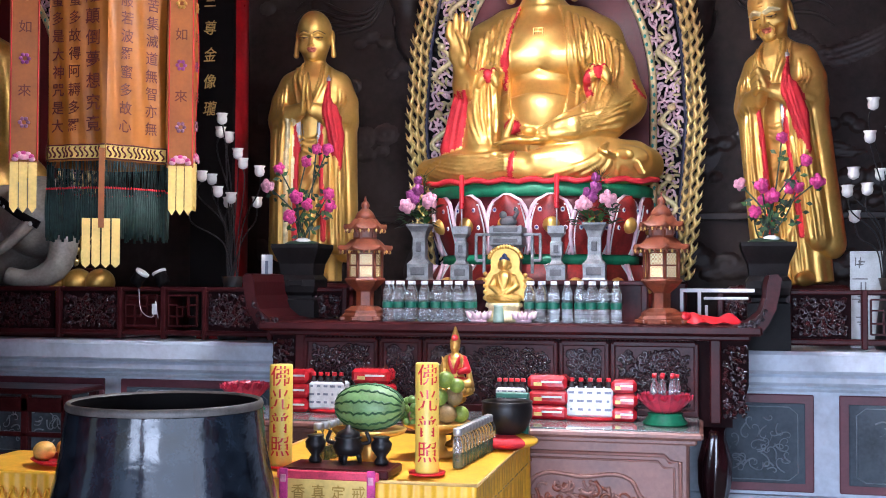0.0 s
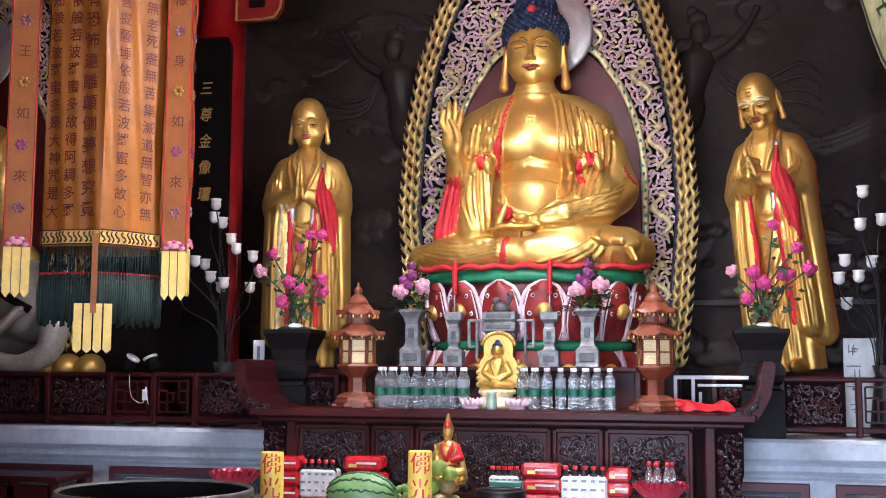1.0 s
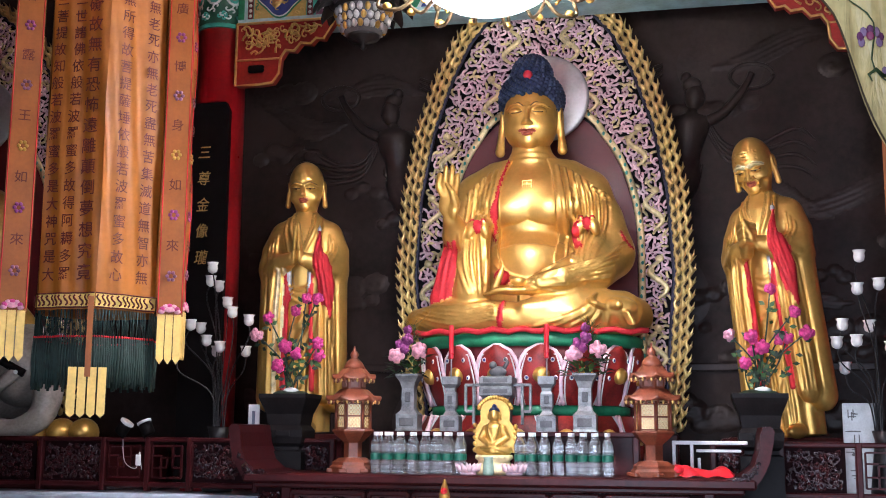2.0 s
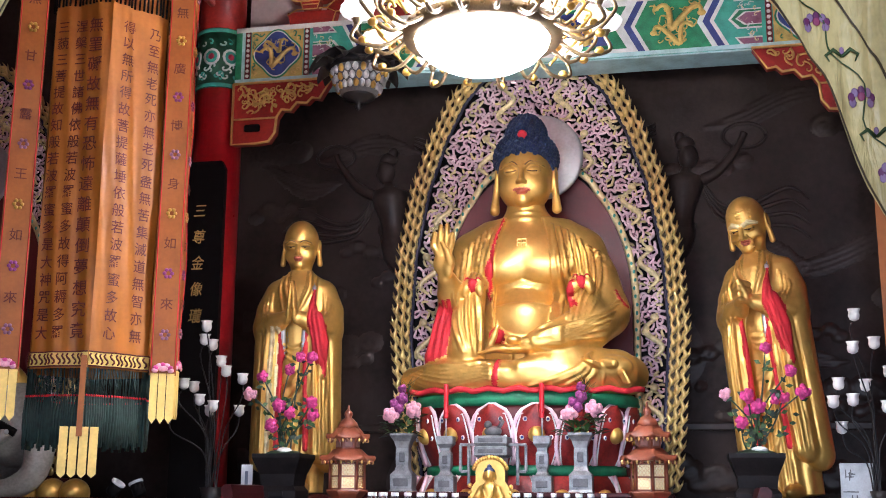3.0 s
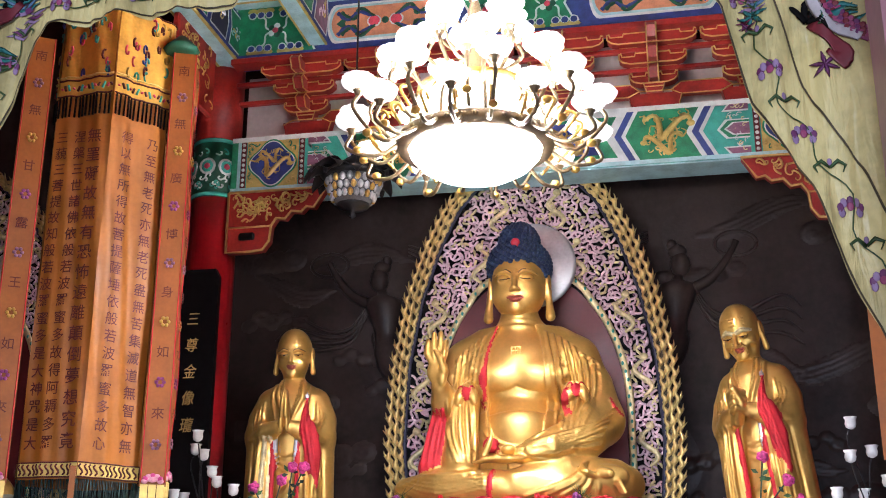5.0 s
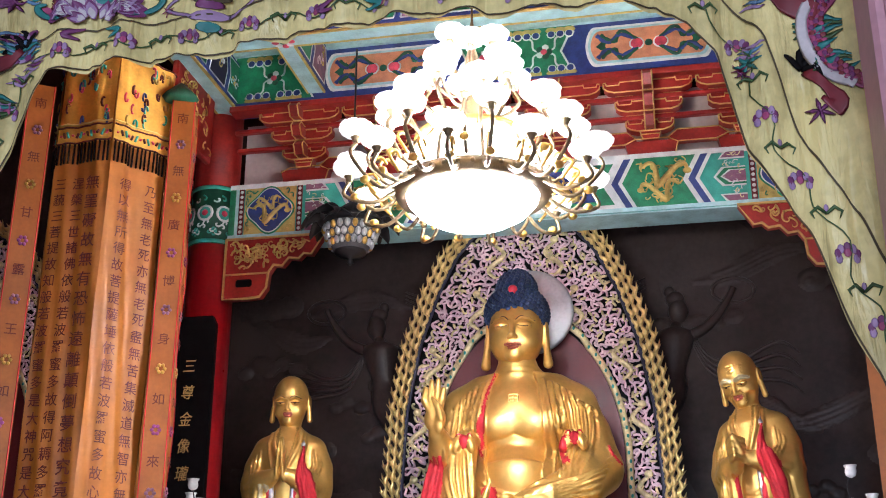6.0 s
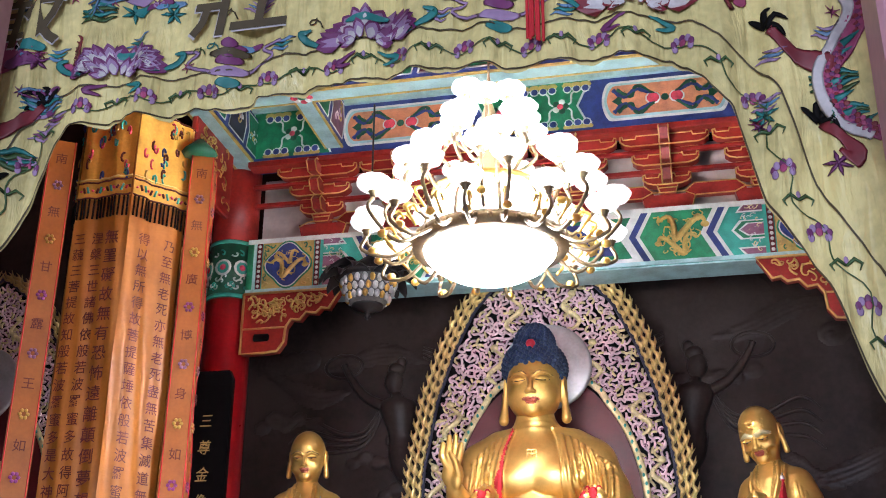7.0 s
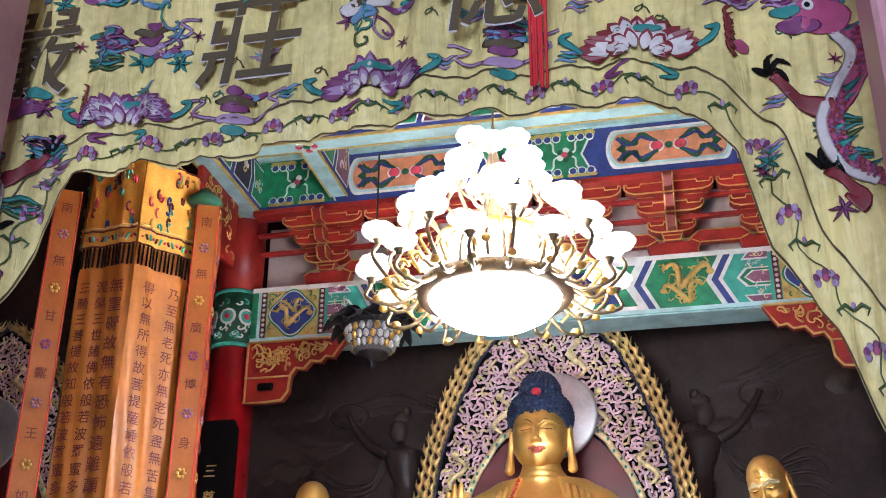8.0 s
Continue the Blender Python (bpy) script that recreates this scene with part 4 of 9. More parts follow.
        for i in range(3):
            j, k = (i + 1) % 3, (i + 2) % 3
            a = inn[tuple(slice(0, n[q] - 1) if q == i else slice(1, n[q] - 1) for q in range(3))]
            b = inn[tuple(slice(1, n[q]) if q == i else slice(1, n[q] - 1) for q in range(3))]
            e = np.stack(np.nonzero(a != b), 1)
            e[:, j] += 1
            e[:, k] += 1
            out = inn[e[:, 0], e[:, 1], e[:, 2]]
            quad = []
            for dj, dk in ((-1, -1), (0, -1), (0, 0), (-1, 0)):
                c = e.copy()
                c[:, j] += dj
                c[:, k] += dk
                quad.append(idx[c[:, 0], c[:, 1], c[:, 2]])
            quad = np.stack(quad, 1)
            quad = np.where(out[:, None], quad, quad[:, ::-1])
            quad = quad[(quad >= 0).all(1)]
            shape.f.extend(map(tuple, quad + base))
            shape.m.extend(slots[q] for q in mat[quad[:, 0]])
            shape.s.extend([True] * len(quad))


def table_at(rows, z):
    """Linear values between the rows (z, a, b, ...)."""
    zs = [r[0] for r in rows]
    return [interp(z, zs, [r[i] for r in rows]) for i in range(1, len(rows[0]))]


def body(shape, rows, material, n=48, steps=28, wave=None):
    rings = []
    for i in range(steps + 1):
        z = rows[0][0] + (rows[-1][0] - rows[0][0]) * i / steps
        rx, ry, cx, cy = table_at(rows, z)
        rings.append([(cx + rx * w * math.sin(t), cy - ry * w * math.cos(t), z) for t, w in ((a, wave(a, z) if wave else 1) for a in (2 * math.pi * k / n for k in range(n)))])
    shape.loft(rings, material)


def buddha():
    s = Shape()
    c = Clay((-0.92, -0.66, -0.03), (0.92, 0.36, 1.34), 0.0085, [gold, red_cloth, gold_old])
    # trunk, belly, breast and neck
    c.egg((0, 0.02, 0.30), (0.34, 0.25, 0.30), gold)
    c.egg((0, -0.03, 0.50), (0.27, 0.25, 0.23), gold, 0.08)
    c.egg((0, 0.0, 0.90), (0.37, 0.235, 0.28), gold, 0.10)
    for k in (-1, 1):
        c.egg((k * 0.14, -0.13, 0.84), (0.16, 0.115, 0.12), gold, 0.05)
        c.limb([(0, 0.04, 1.16), (k * 0.18, 0.05, 1.09), (k * 0.36, 0.04, 0.97)], [0.12, 0.125, 0.135], gold, 0.07)
    c.limb([(0, 0.01, 1.05), (0, -0.02, 1.34)], [0.145, 0.125], gold, 0.07)
    for k in (-1, 1):
        c.crease([(0, 0.765), (k * 0.07, 0.735), (k * 0.17, 0.72)], 0.008, gold, 0.012, 0.2, True)
    # under-robe across the belly
    c.layer(0.014, lambda x, y, z: np.maximum(z - 0.565 - 0.03 * np.cos(x * 7), y + 0.02), gold, 0.004)
    # mantle, open in front
    gap = lambda z: np.interp(z, [0.28, 0.42, 0.6, 0.9, 1.1, 1.2], [0.06, 0.17, 0.195, 0.19, 0.155, 0.12])
    c.layer(0.034, lambda x, y, z: np.maximum(z - 1.20, np.where(y < 0.0, gap(z) - np.abs(x), -0.2)), gold, 0.010)
    # arms in their sleeves
    c.limb([(-0.37, 0.03, 0.97), (-0.43, -0.02, 0.80), (-0.44, -0.09, 0.60)], [0.145, 0.15, 0.15], gold, 0.05)
    c.limb([(-0.44, -0.09, 0.60), (-0.46, -0.28, 0.66), (-0.475, -0.38, 0.74)], [0.14, 0.10, 0.062], gold, 0.04)
    c.limb([(0.37, 0.03, 0.97), (0.46, -0.02, 0.78), (0.52, -0.08, 0.55)], [0.145, 0.155, 0.16], gold, 0.05)
    c.limb([(0.52, -0.08, 0.53), (0.44, -0.28, 0.42), (0.24, -0.41, 0.34), (0.06, -0.45, 0.29)], [0.16, 0.15, 0.11, 0.06], gold, 0.05)
    # legs
    c.egg((0, -0.05, 0.05), (0.74, 0.42, 0.10), gold, 0.03)
    c.limb([(-0.74, -0.14, 0.095), (-0.45, -0.34, 0.105), (-0.10, -0.43, 0.10)], [0.095, 0.125, 0.10], gold, 0.05)
    c.limb([(0.68, -0.14, 0.12), (0.62, -0.28, 0.13), (0.30, -0.40, 0.11), (-0.02, -0.44, 0.09)], [0.12, 0.13, 0.12, 0.09], gold, 0.05)
    c.limb([(0.60, -0.26, 0.18), (0.34, -0.40, 0.205), (0.02, -0.475, 0.135)], [0.09, 0.075, 0.065], gold, 0.03)
    c.egg((0, -0.15, -0.10), (0.95, 0.6, 0.10), gold, 0.004, None, True)
    # sleeves that hang: red lining, then the mantle's ends
    c.limb([(-0.475, -0.22, 0.66), (-0.51, -0.24, 0.42), (-0.53, -0.26, 0.24)], [0.07, 0.085, 0.115], red_cloth, 0.012, flat=0.8)
    c.limb([(-0.31, -0.24, 0.72), (-0.34, -0.30, 0.5), (-0.35, -0.33, 0.26)], [0.075, 0.10, 0.12], gold, 0.02)
    c.limb([(0.36, -0.22, 0.72), (0.42, -0.26, 0.55), (0.44, -0.30, 0.42)], [0.06, 0.10, 0.13], gold, 0.03)
    # folds of the mantle from the shoulders
    for j in range(7):
        c.crease([(0.19 + 0.046 * j, 1.135 - 0.012 * j - 0.004 * j * j), (0.235 + 0.044 * j, 0.92), (0.255 + 0.042 * j, 0.70), (0.25 + 0.03 * j, 0.47 - 0.01 * j)], 0.022, gold, 0.007)
        c.crease([(0.213 + 0.046 * j, 1.12 - 0.012 * j - 0.004 * j * j), (0.258 + 0.044 * j, 0.92), (0.276 + 0.042 * j, 0.70), (0.265 + 0.03 * j, 0.5)], 0.016, gold, 0.006, 0.1, True)
        if j < 6:
            c.crease([(-0.18 - 0.044 * j, 1.14 - 0.012 * j - 0.004 * j * j), (-0.23 - 0.036 * j, 0.92), (-0.25 - 0.034 * j, 0.78)], 0.021, gold, 0.007)
            c.crease([(-0.202 - 0.044 * j, 1.12 - 0.012 * j - 0.004 * j * j), (-0.248 - 0.036 * j, 0.92), (-0.267 - 0.034 * j, 0.78)], 0.013, gold, 0.006, 0.1, True)
    for j in range(5):
        c.crease([(-0.27 - 0.04 * j, 0.66), (-0.25 - 0.045 * j, 0.45), (-0.25 - 0.045 * j + 0.02 * j, 0.25)], 0.017, gold, 0.007)
        c.crease([(-0.29 - 0.04 * j, 0.64), (-0.272 - 0.045 * j, 0.45), (-0.27 - 0.03 * j, 0.26)], 0.010, gold, 0.006, 0.1, True)
        c.crease([(-0.20 - 0.02 * j, 0.52 - 0.05 * j), (-0.12, 0.40 - 0.025 * j), (0.05, 0.36 - 0.02 * j), (0.22, 0.43 - 0.045 * j)], 0.013, gold, 0.007)
    for j in range(3):
        c.crease([(-0.47 - 0.035 * j, 0.60), (-0.50 - 0.04 * j, 0.42), (-0.52 - 0.045 * j, 0.22)], 0.014, red_cloth, 0.007)
    # folds of the forearm sleeve running to the lap
    for j in range(6):
        c.crease([(0.64 - 0.02 * j, 0.62 - 0.055 * j), (0.50 - 0.02 * j, 0.47 - 0.03 * j), (0.30, 0.40 - 0.022 * j), (0.10, 0.34 - 0.012 * j)], 0.016, gold, 0.007)
        c.crease([(0.63 - 0.02 * j, 0.59 - 0.055 * j), (0.49 - 0.02 * j, 0.453 - 0.03 * j), (0.30, 0.389 - 0.022 * j)], 0.014, gold, 0.006, 0.1, True)
    # folds over the shins
    for j in range(6):
        c.crease([(-0.80 + 0.035 * j, 0.12 + 0.012 * j), (-0.52 + 0.03 * j, 0.025 + 0.028 * j), (-0.17, 0.075 + 0.024 * j)], 0.019, gold, 0.007)
        c.crease([(-0.78 + 0.035 * j, 0.105 + 0.012 * j), (-0.52 + 0.03 * j, 0.011 + 0.028 * j), (-0.19, 0.063 + 0.024 * j)], 0.015, gold, 0.006, 0.1, True)
        c.crease([(0.46 - 0.01 * j, 0.24 - 0.01 * j), (0.36 - 0.01 * j + 0.05 * j, 0.12), (0.08 + 0.11 * j, 0.03)], 0.019, gold, 0.007)
    c.crease([(-0.12, 0.21), (-0.13, 0.12), (-0.14, 0.02)], 0.013, red_cloth, 0.008, 0.2)
    # red borders, knots and ties
    c.crease([(-0.135, 1.18), (-0.185, 1.0), (-0.20, 0.85), (-0.215, 0.62)], 0.0075, red_cloth, 0.003, 0.1)
    c.crease([(-0.21, 0.86), (-0.225, 0.74), (-0.22, 0.64)], 0.028, red_cloth, 0.010, 0.5)
    c.crease([(0.60, 0.66), (0.64, 0.58), (0.68, 0.55)], 0.012, red_cloth, 0.01, 0.3)
    for k, kx in ((-1, -0.31), (1, 0.40)):
        c.egg((kx, -0.36, 0.70), (0.03, 0.03, 0.045), red_cloth, 0.008)
        for j in (-1, 1):
            c.egg((kx + j * 0.045, -0.355, 0.675), (0.030, 0.028, 0.055), gold, 0.008, Matrix.Rotation(-j * 0.35, 3, "Y"))
            c.limb([(kx + j * 0.035, -0.35, 0.74), (kx + j * 0.075, -0.345, 0.69)], [0.016, 0.01], red_cloth, 0.006)
    c.crease([(0.335, 0.70), (0.325, 0.62), (0.35, 0.54)], 0.026, red_cloth, 0.008, 0.3)
    c.egg((-0.16, -0.31, 0.37), (0.05, 0.04, 0.05), red_cloth, 0.01)
    c.egg((0.20, -0.42, 0.30), (0.06, 0.05, 0.03), red_cloth, 0.01)
    # raised hand
    c.egg((-0.485, -0.42, 0.84), (0.072, 0.036, 0.088), gold, 0.02)
    c.egg((-0.45, -0.445, 0.80), (0.03, 0.025, 0.06), gold, 0.02)
    for x, z1, b in ((-0.555, 1.04, 0.0), (-0.513, 1.085, 0.0), (-0.470, 1.09, 0.0), (-0.433, 1.03, 0.01)):
        c.limb([(x * 0.4 - 0.29, -0.425, 0.88), (x, -0.435 - b, 0.96), (x + 0.006, -0.425 - b, z1)], [0.024, 0.0235, 0.017], gold, 0.006)
    c.limb([(-0.435, -0.455, 0.83), (-0.455, -0.485, 0.91), (-0.49, -0.48, 0.965)], [0.025, 0.021, 0.014], gold, 0.008)
    # hands in the lap, thumb upright, small bowl
    c.egg((-0.03, -0.50, 0.255), (0.13, 0.07, 0.026), gold, 0.015)
    for j in range(4):
        c.limb([(-0.08, -0.475 - 0.026 * j, 0.262), (-0.16, -0.49 - 0.02 * j, 0.252), (-0.24 + 0.012 * j, -0.50 - 0.015 * j, 0.235)], [0.018, 0.017, 0.011], gold, 0.006)
    c.limb([(-0.17, -0.52, 0.27), (-0.14, -0.525, 0.34), (-0.115, -0.515, 0.41)], [0.024, 0.022, 0.011], gold, 0.007)
    c.egg((-0.02, -0.50, 0.315), (0.05, 0.045, 0.032), gold, 0.008)
    # upturned foot
    c.egg((0.58, -0.40, 0.15), (0.13, 0.07, 0.07), gold, 0.03)
    c.limb([(0.55, -0.455, 0.165), (0.60, -0.485, 0.16)], [0.035, 0.028], gold, 0.007)
    for j in range(4):
        c.limb([(0.63 + 0.012 * j, -0.44, 0.125 - 0.022 * j), (0.66 + 0.010 * j, -0.465, 0.11 - 0.022 * j)], [0.02, 0.014], gold, 0.008)
    # neck rings
    for z, r in ((1.185, 0.138), (1.225, 0.133), (1.262, 0.126)):
        c.limb([(r * math.sin(a), -0.01 - r * 0.95 * math.cos(a), z + 0.012 * math.cos(a) - 0.01) for a in (-1.6 + 0.2 * i for i in range(17))], 0.012, gold, 0.007)
    c.skin(s)
    s.tube([(-0.78 + 0.05 * i, -0.10 - 0.40 * math.sqrt(max(0.0, 1 - ((-0.78 + 0.05 * i) / 0.88) ** 2)) - 0.02, 0.006 + 0.010 * math.sin(i * 1.7)) for i in range(32)], 0.018, red_cloth, 8)
    # head
    c = Clay((-0.27, -0.32, 1.20), (0.27, 0.22, 1.80), 0.0052, [gold, lip_red, gold_old])
    c.egg((0, -0.03, 1.52), (0.186, 0.195, 0.24), gold)
    c.egg((0, -0.065, 1.385), (0.155, 0.15, 0.125), gold, 0.07)
    c.egg((0, -0.175, 1.297), (0.05, 0.035, 0.035), gold, 0.05)
    for k in (-1, 1):
        c.egg((k * 0.095, -0.135, 1.395), (0.065, 0.06, 0.065), gold, 0.05)
        c.egg((k * 0.080, -0.232, 1.505), (0.052, 0.028, 0.022), gold, 0.02, None, True)
        c.egg((k * 0.080, -0.196, 1.503), (0.050, 0.032, 0.026), gold, 0.010)
        c.limb([(k * 0.034, -0.226, 1.498), (k * 0.08, -0.229, 1.489), (k * 0.126, -0.196, 1.499)], 0.0045, gold, 0.004, True)
        c.limb([(k * 0.020, -0.228, 1.525), (k * 0.06, -0.226, 1.552), (k * 0.11, -0.205, 1.550), (k * 0.15, -0.165, 1.525)], [0.009, 0.010, 0.009, 0.004], gold, 0.007)
        c.egg((k * 0.024, -0.243, 1.413), (0.017, 0.02, 0.014), gold, 0.007)
        # long ears
        c.egg((k * 0.200, 0.0, 1.50), (0.022, 0.045, 0.085), gold, 0.015)
        c.egg((k * 0.222, -0.02, 1.505), (0.014, 0.022, 0.055), gold, 0.010, None, True)
        c.limb([(k * 0.200, -0.015, 1.45), (k * 0.208, -0.02, 1.36), (k * 0.214, -0.025, 1.27)], [0.022, 0.024, 0.034], gold, 0.02)
        c.egg((k * 0.024, -0.222, 1.362), (0.025, 0.016, 0.009), lip_red, 0.006)
    c.limb([(0, -0.215, 1.545), (0, -0.240, 1.48), (0, -0.258, 1.425)], [0.014, 0.016, 0.023], gold, 0.020)
    c.egg((0, -0.225, 1.345), (0.031, 0.016, 0.010), lip_red, 0.006)
    c.limb([(-0.055, -0.205, 1.354), (0, -0.238, 1.354), (0.055, -0.205, 1.354)], 0.003, gold, 0.003, True)
    c.egg((0, -0.235, 1.322), (0.04, 0.012, 0.008), gold, 0.012, None, True)
    c.skin(s)
    for k in (-1, 1):
        s.tube(bez([(k * 0.022, -0.234, 1.529), (k * 0.065, -0.232, 1.558), (k * 0.15, -0.172, 1.532)], 6), [0.003] * 10 + [0.0028, 0.0024, 0.0016], skin_dark, 6)
        s.tube(bez([(k * 0.034, -0.2285, 1.497), (k * 0.08, -0.2305, 1.488), (k * 0.126, -0.199, 1.499)], 6), [0.0032] * 13, skin_dark, 6)
    # hair of many curls
    s.ell((0, 0.02, 1.64), (0.212, 0.222, 0.19), hair_blue, 24, 14)
    s.ell((0, 0.03, 1.80), (0.135, 0.14, 0.155), hair_blue, 20, 12)
    n = 460
    for i in range(n):
        zz = 1 - 2 * (i + 0.5) / n
        a = i * 2.399963
        q = math.sqrt(1 - zz * zz)
        for o, r, lim in (((0, 0.02, 1.64), (0.216, 0.226, 0.193), -0.75), ((0, 0.03, 1.80), (0.137, 0.142, 0.160), 0.1)):
            if o[2] > 1.75 and i % 2:
                continue
            p = (o[0] + r[0] * q * math.cos(a), o[1] + r[1] * q * math.sin(a), o[2] + r[2] * zz)
            if zz > lim and p[2] > interp(p[1], [-0.2, -0.12, -0.04, 0.1], [1.622, 1.605, 1.50, 1.42]):
                s.ell(p, (0.020, 0.020, 0.019), hair_blue, 7, 5)
    s.ell((0, -0.172, 1.765), (0.034, 0.028, 0.034), red_bright, 14, 8)
    # small mark on the breast
    for x, z, w, h in ((-0.03, 1.02, 0.006, 0.05), (0.03, 1.02, 0.006, 0.05), (0, 1.02, 0.006, 0.05), (0, 1.045, 0.06, 0.006), (0, 1.02, 0.06, 0.006)):
        s.box((x, -0.226, z - 0.02), (w, 0.012, h), gold_old)
    return s


single("buddha_statue", buddha(), (CX + 0.02, 7.62, 2.185), "gilded seated statue with blue curled hair and raised hand", "statue")


def monk(old):
    s = Shape()
    c = Clay((-0.46, -0.48, -0.01), (0.46, 0.30, 1.62), 0.0085, [gold, red_cloth, gold_old, gold_pale, silver])
    c.trunk([(0.02, 0.22, 0.17, 0, 0), (0.5, 0.235, 0.18, 0, 0), (0.9, 0.24, 0.185, 0, 0), (1.15, 0.265, 0.19, 0, 0), (1.32, 0.275, 0.185, 0, 0), (1.42, 0.25, 0.165, 0, 0), (1.49, 0.17, 0.13, 0, 0), (1.54, 0.09, 0.09, 0, -0.01)], gold, 0.03,
            lambda t, z: 1 + 0.035 * np.clip(1.15 - z, 0, 1) * np.sin(13 * t + 1.3 * z))
    c.limb([(0, -0.02, 1.46), (0, -0.035, 1.60)], [0.085, 0.078], gold, 0.03)
    for k in (-1, 1):
        c.egg((k * 0.09, -0.2, 0.04), (0.06, 0.12, 0.045), gold, 0.01)
        c.limb([(k * 0.20, 0.0, 1.375), (k * 0.265, -0.03, 1.25), (k * 0.275, -0.08, 1.13)], [0.10, 0.10, 0.098], gold, 0.05)
        # cape edge below the elbow
        c.limb([(k * 0.34, -0.02, 1.10), (k * 0.30, -0.17, 1.10), (k * 0.22, -0.24, 1.13)], [0.02, 0.024, 0.02], gold, 0.02)
        c.limb([(k * 0.27, -0.08, 1.14), (k * 0.16, -0.22, 1.14), (k * 0.055, -0.29, 1.17)], [0.095, 0.075, 0.05], gold, 0.03)
        # hanging sleeves, their side panels
        c.limb([(k * 0.17, -0.20, 1.12), (k * 0.20, -0.20, 0.75), (k * 0.215, -0.17, 0.28)], [0.06, 0.075, 0.085], gold, 0.02)
        c.limb([(k * 0.26, -0.06, 1.1), (k * 0.265, -0.06, 0.7), (k * 0.27, -0.05, 0.25)], [0.10, 0.10, 0.105], gold, 0.03)
    # collar crossing on the breast
    c.crease([(0.09, 1.52), (0.10, 1.40), (0.03, 1.25), (-0.05, 1.13)], 0.020, gold, 0.008, 0.2)
    c.crease([(-0.09, 1.52), (-0.10, 1.40), (-0.03, 1.25), (0.05, 1.13)], 0.020, gold, 0.008, 0.2)
    for k in (-1, 1):
        c.crease([(k * 0.068, 1.52), (k * 0.075, 1.42), (k * 0.02, 1.27)], 0.006, gold_old, 0.004, 0.0)
        c.crease([(k * 0.14, 1.50), (k * 0.145, 1.38), (k * 0.10, 1.2)], 0.014, gold, 0.007)
        for j in range(3):
            c.crease([(k * (0.215 + 0.03 * j), 1.36 - 0.03 * j), (k * (0.225 + 0.03 * j), 1.25), (k * (0.21 + 0.025 * j), 1.16)], 0.012, gold, 0.007)
    # pleats of the sleeves, highlights painted pale on two, and the red lining beside them
    for k in (-1, 1):
        for j in range(4):
            c.crease([(k * (0.12 + 0.045 * j), 1.10), (k * (0.135 + 0.047 * j), 0.75), (k * (0.14 + 0.05 * j), 0.26)], 0.016, gold_pale if (k < 0 and j < 2 and not old) else gold, 0.007)
            c.crease([(k * (0.143 + 0.045 * j), 1.08), (k * (0.157 + 0.047 * j), 0.75), (k * (0.163 + 0.05 * j), 0.28)], 0.010, gold, 0.006, 0.1, True)
        c.limb([(k * 0.105, -0.235, 1.08), (k * 0.10, -0.235, 0.9), (k * 0.115, -0.22, 0.30)], [0.014, 0.020, 0.020], red_cloth, 0.006)
    c.limb([(0.085, -0.23, 1.10), (0.082, -0.23, 1.0), (0.08, -0.22, 0.88)], [0.02, 0.022, 0.012], silver, 0.006)
    if not old:
        c.limb([(-0.085, -0.23, 1.10), (-0.082, -0.23, 1.0), (-0.08, -0.22, 0.90)], [0.02, 0.022, 0.012], silver, 0.006)
    # apron: cross folds at the girdle, then long drooping folds
    for j in range(3):
        c.crease([(-0.07, 0.99 - 0.035 * j), (0, 0.975 - 0.04 * j), (0.07, 1.0 - 0.035 * j)], 0.014, gold, 0.010)
    for j in range(5):
        c.crease([(0.07, 0.86 - 0.10 * j), (0.0, 0.76 - 0.11 * j), (-0.08, 0.72 - 0.11 * j)], 0.015, gold, 0.018)
    for j in range(3):
        c.crease([(-0.05 + 0.05 * j, 0.6), (-0.06 + 0.055 * j, 0.4), (-0.07 + 0.06 * j, 0.05)], 0.018, gold, 0.007)
    # red sash from its clasp over the arm
    c.limb([(0.155, -0.205, 1.36), (0.155, -0.26, 1.26), (0.17, -0.29, 1.16)], [0.012, 0.03, 0.055], red_cloth, 0.01, flat=0.7)
    c.limb([(0.19, -0.285, 1.16), (0.235, -0.265, 1.0), (0.24, -0.25, 0.80)], [0.06, 0.062, 0.035], red_cloth, 0.012, flat=0.7)
    for j in range(3):
        c.crease([(0.155 + 0.008 * j, 1.33), (0.14 + 0.03 * j, 1.2), (0.17 + 0.035 * j, 1.02), (0.205 + 0.03 * j, 0.86)], 0.014, red_cloth, 0.007)
    c.egg((0.15, -0.195, 1.39), (0.02, 0.014, 0.024), silver, 0.004)
    c.limb([(0.15, -0.185, 1.41), (0.135, -0.13, 1.47)], 0.006, gold, 0.006)
    if old:
        c.egg((-0.02, -0.335, 1.22), (0.062, 0.05, 0.075), gold, 0.02)
        c.limb([(-0.06, -0.28, 1.13), (-0.03, -0.325, 1.19)], [0.045, 0.045], gold, 0.02)
        for j in range(4):
            c.limb([(0.045, -0.33, 1.275 - 0.036 * j), (-0.01, -0.392, 1.29 - 0.036 * j), (-0.07, -0.355, 1.275 - 0.036 * j)], 0.0185, gold, 0.006)
        c.limb([(0.03, -0.36, 1.20), (0.0, -0.39, 1.30)], [0.02, 0.016], gold, 0.006)
    else:
        for k in (-1, 1):
            c.egg((k * 0.024, -0.315, 1.20), (0.024, 0.045, 0.075), gold_old, 0.008)
            for j in range(4):
                c.limb([(k * 0.020, -0.275 - 0.026 * j, 1.24), (k * 0.014, -0.29 - 0.022 * j, 1.34), (k * 0.008, -0.30 - 0.017 * j, 1.425 - 0.014 * abs(j - 1.5))], [0.0165, 0.015, 0.009], gold_old, 0.004)
    c.skin(s)
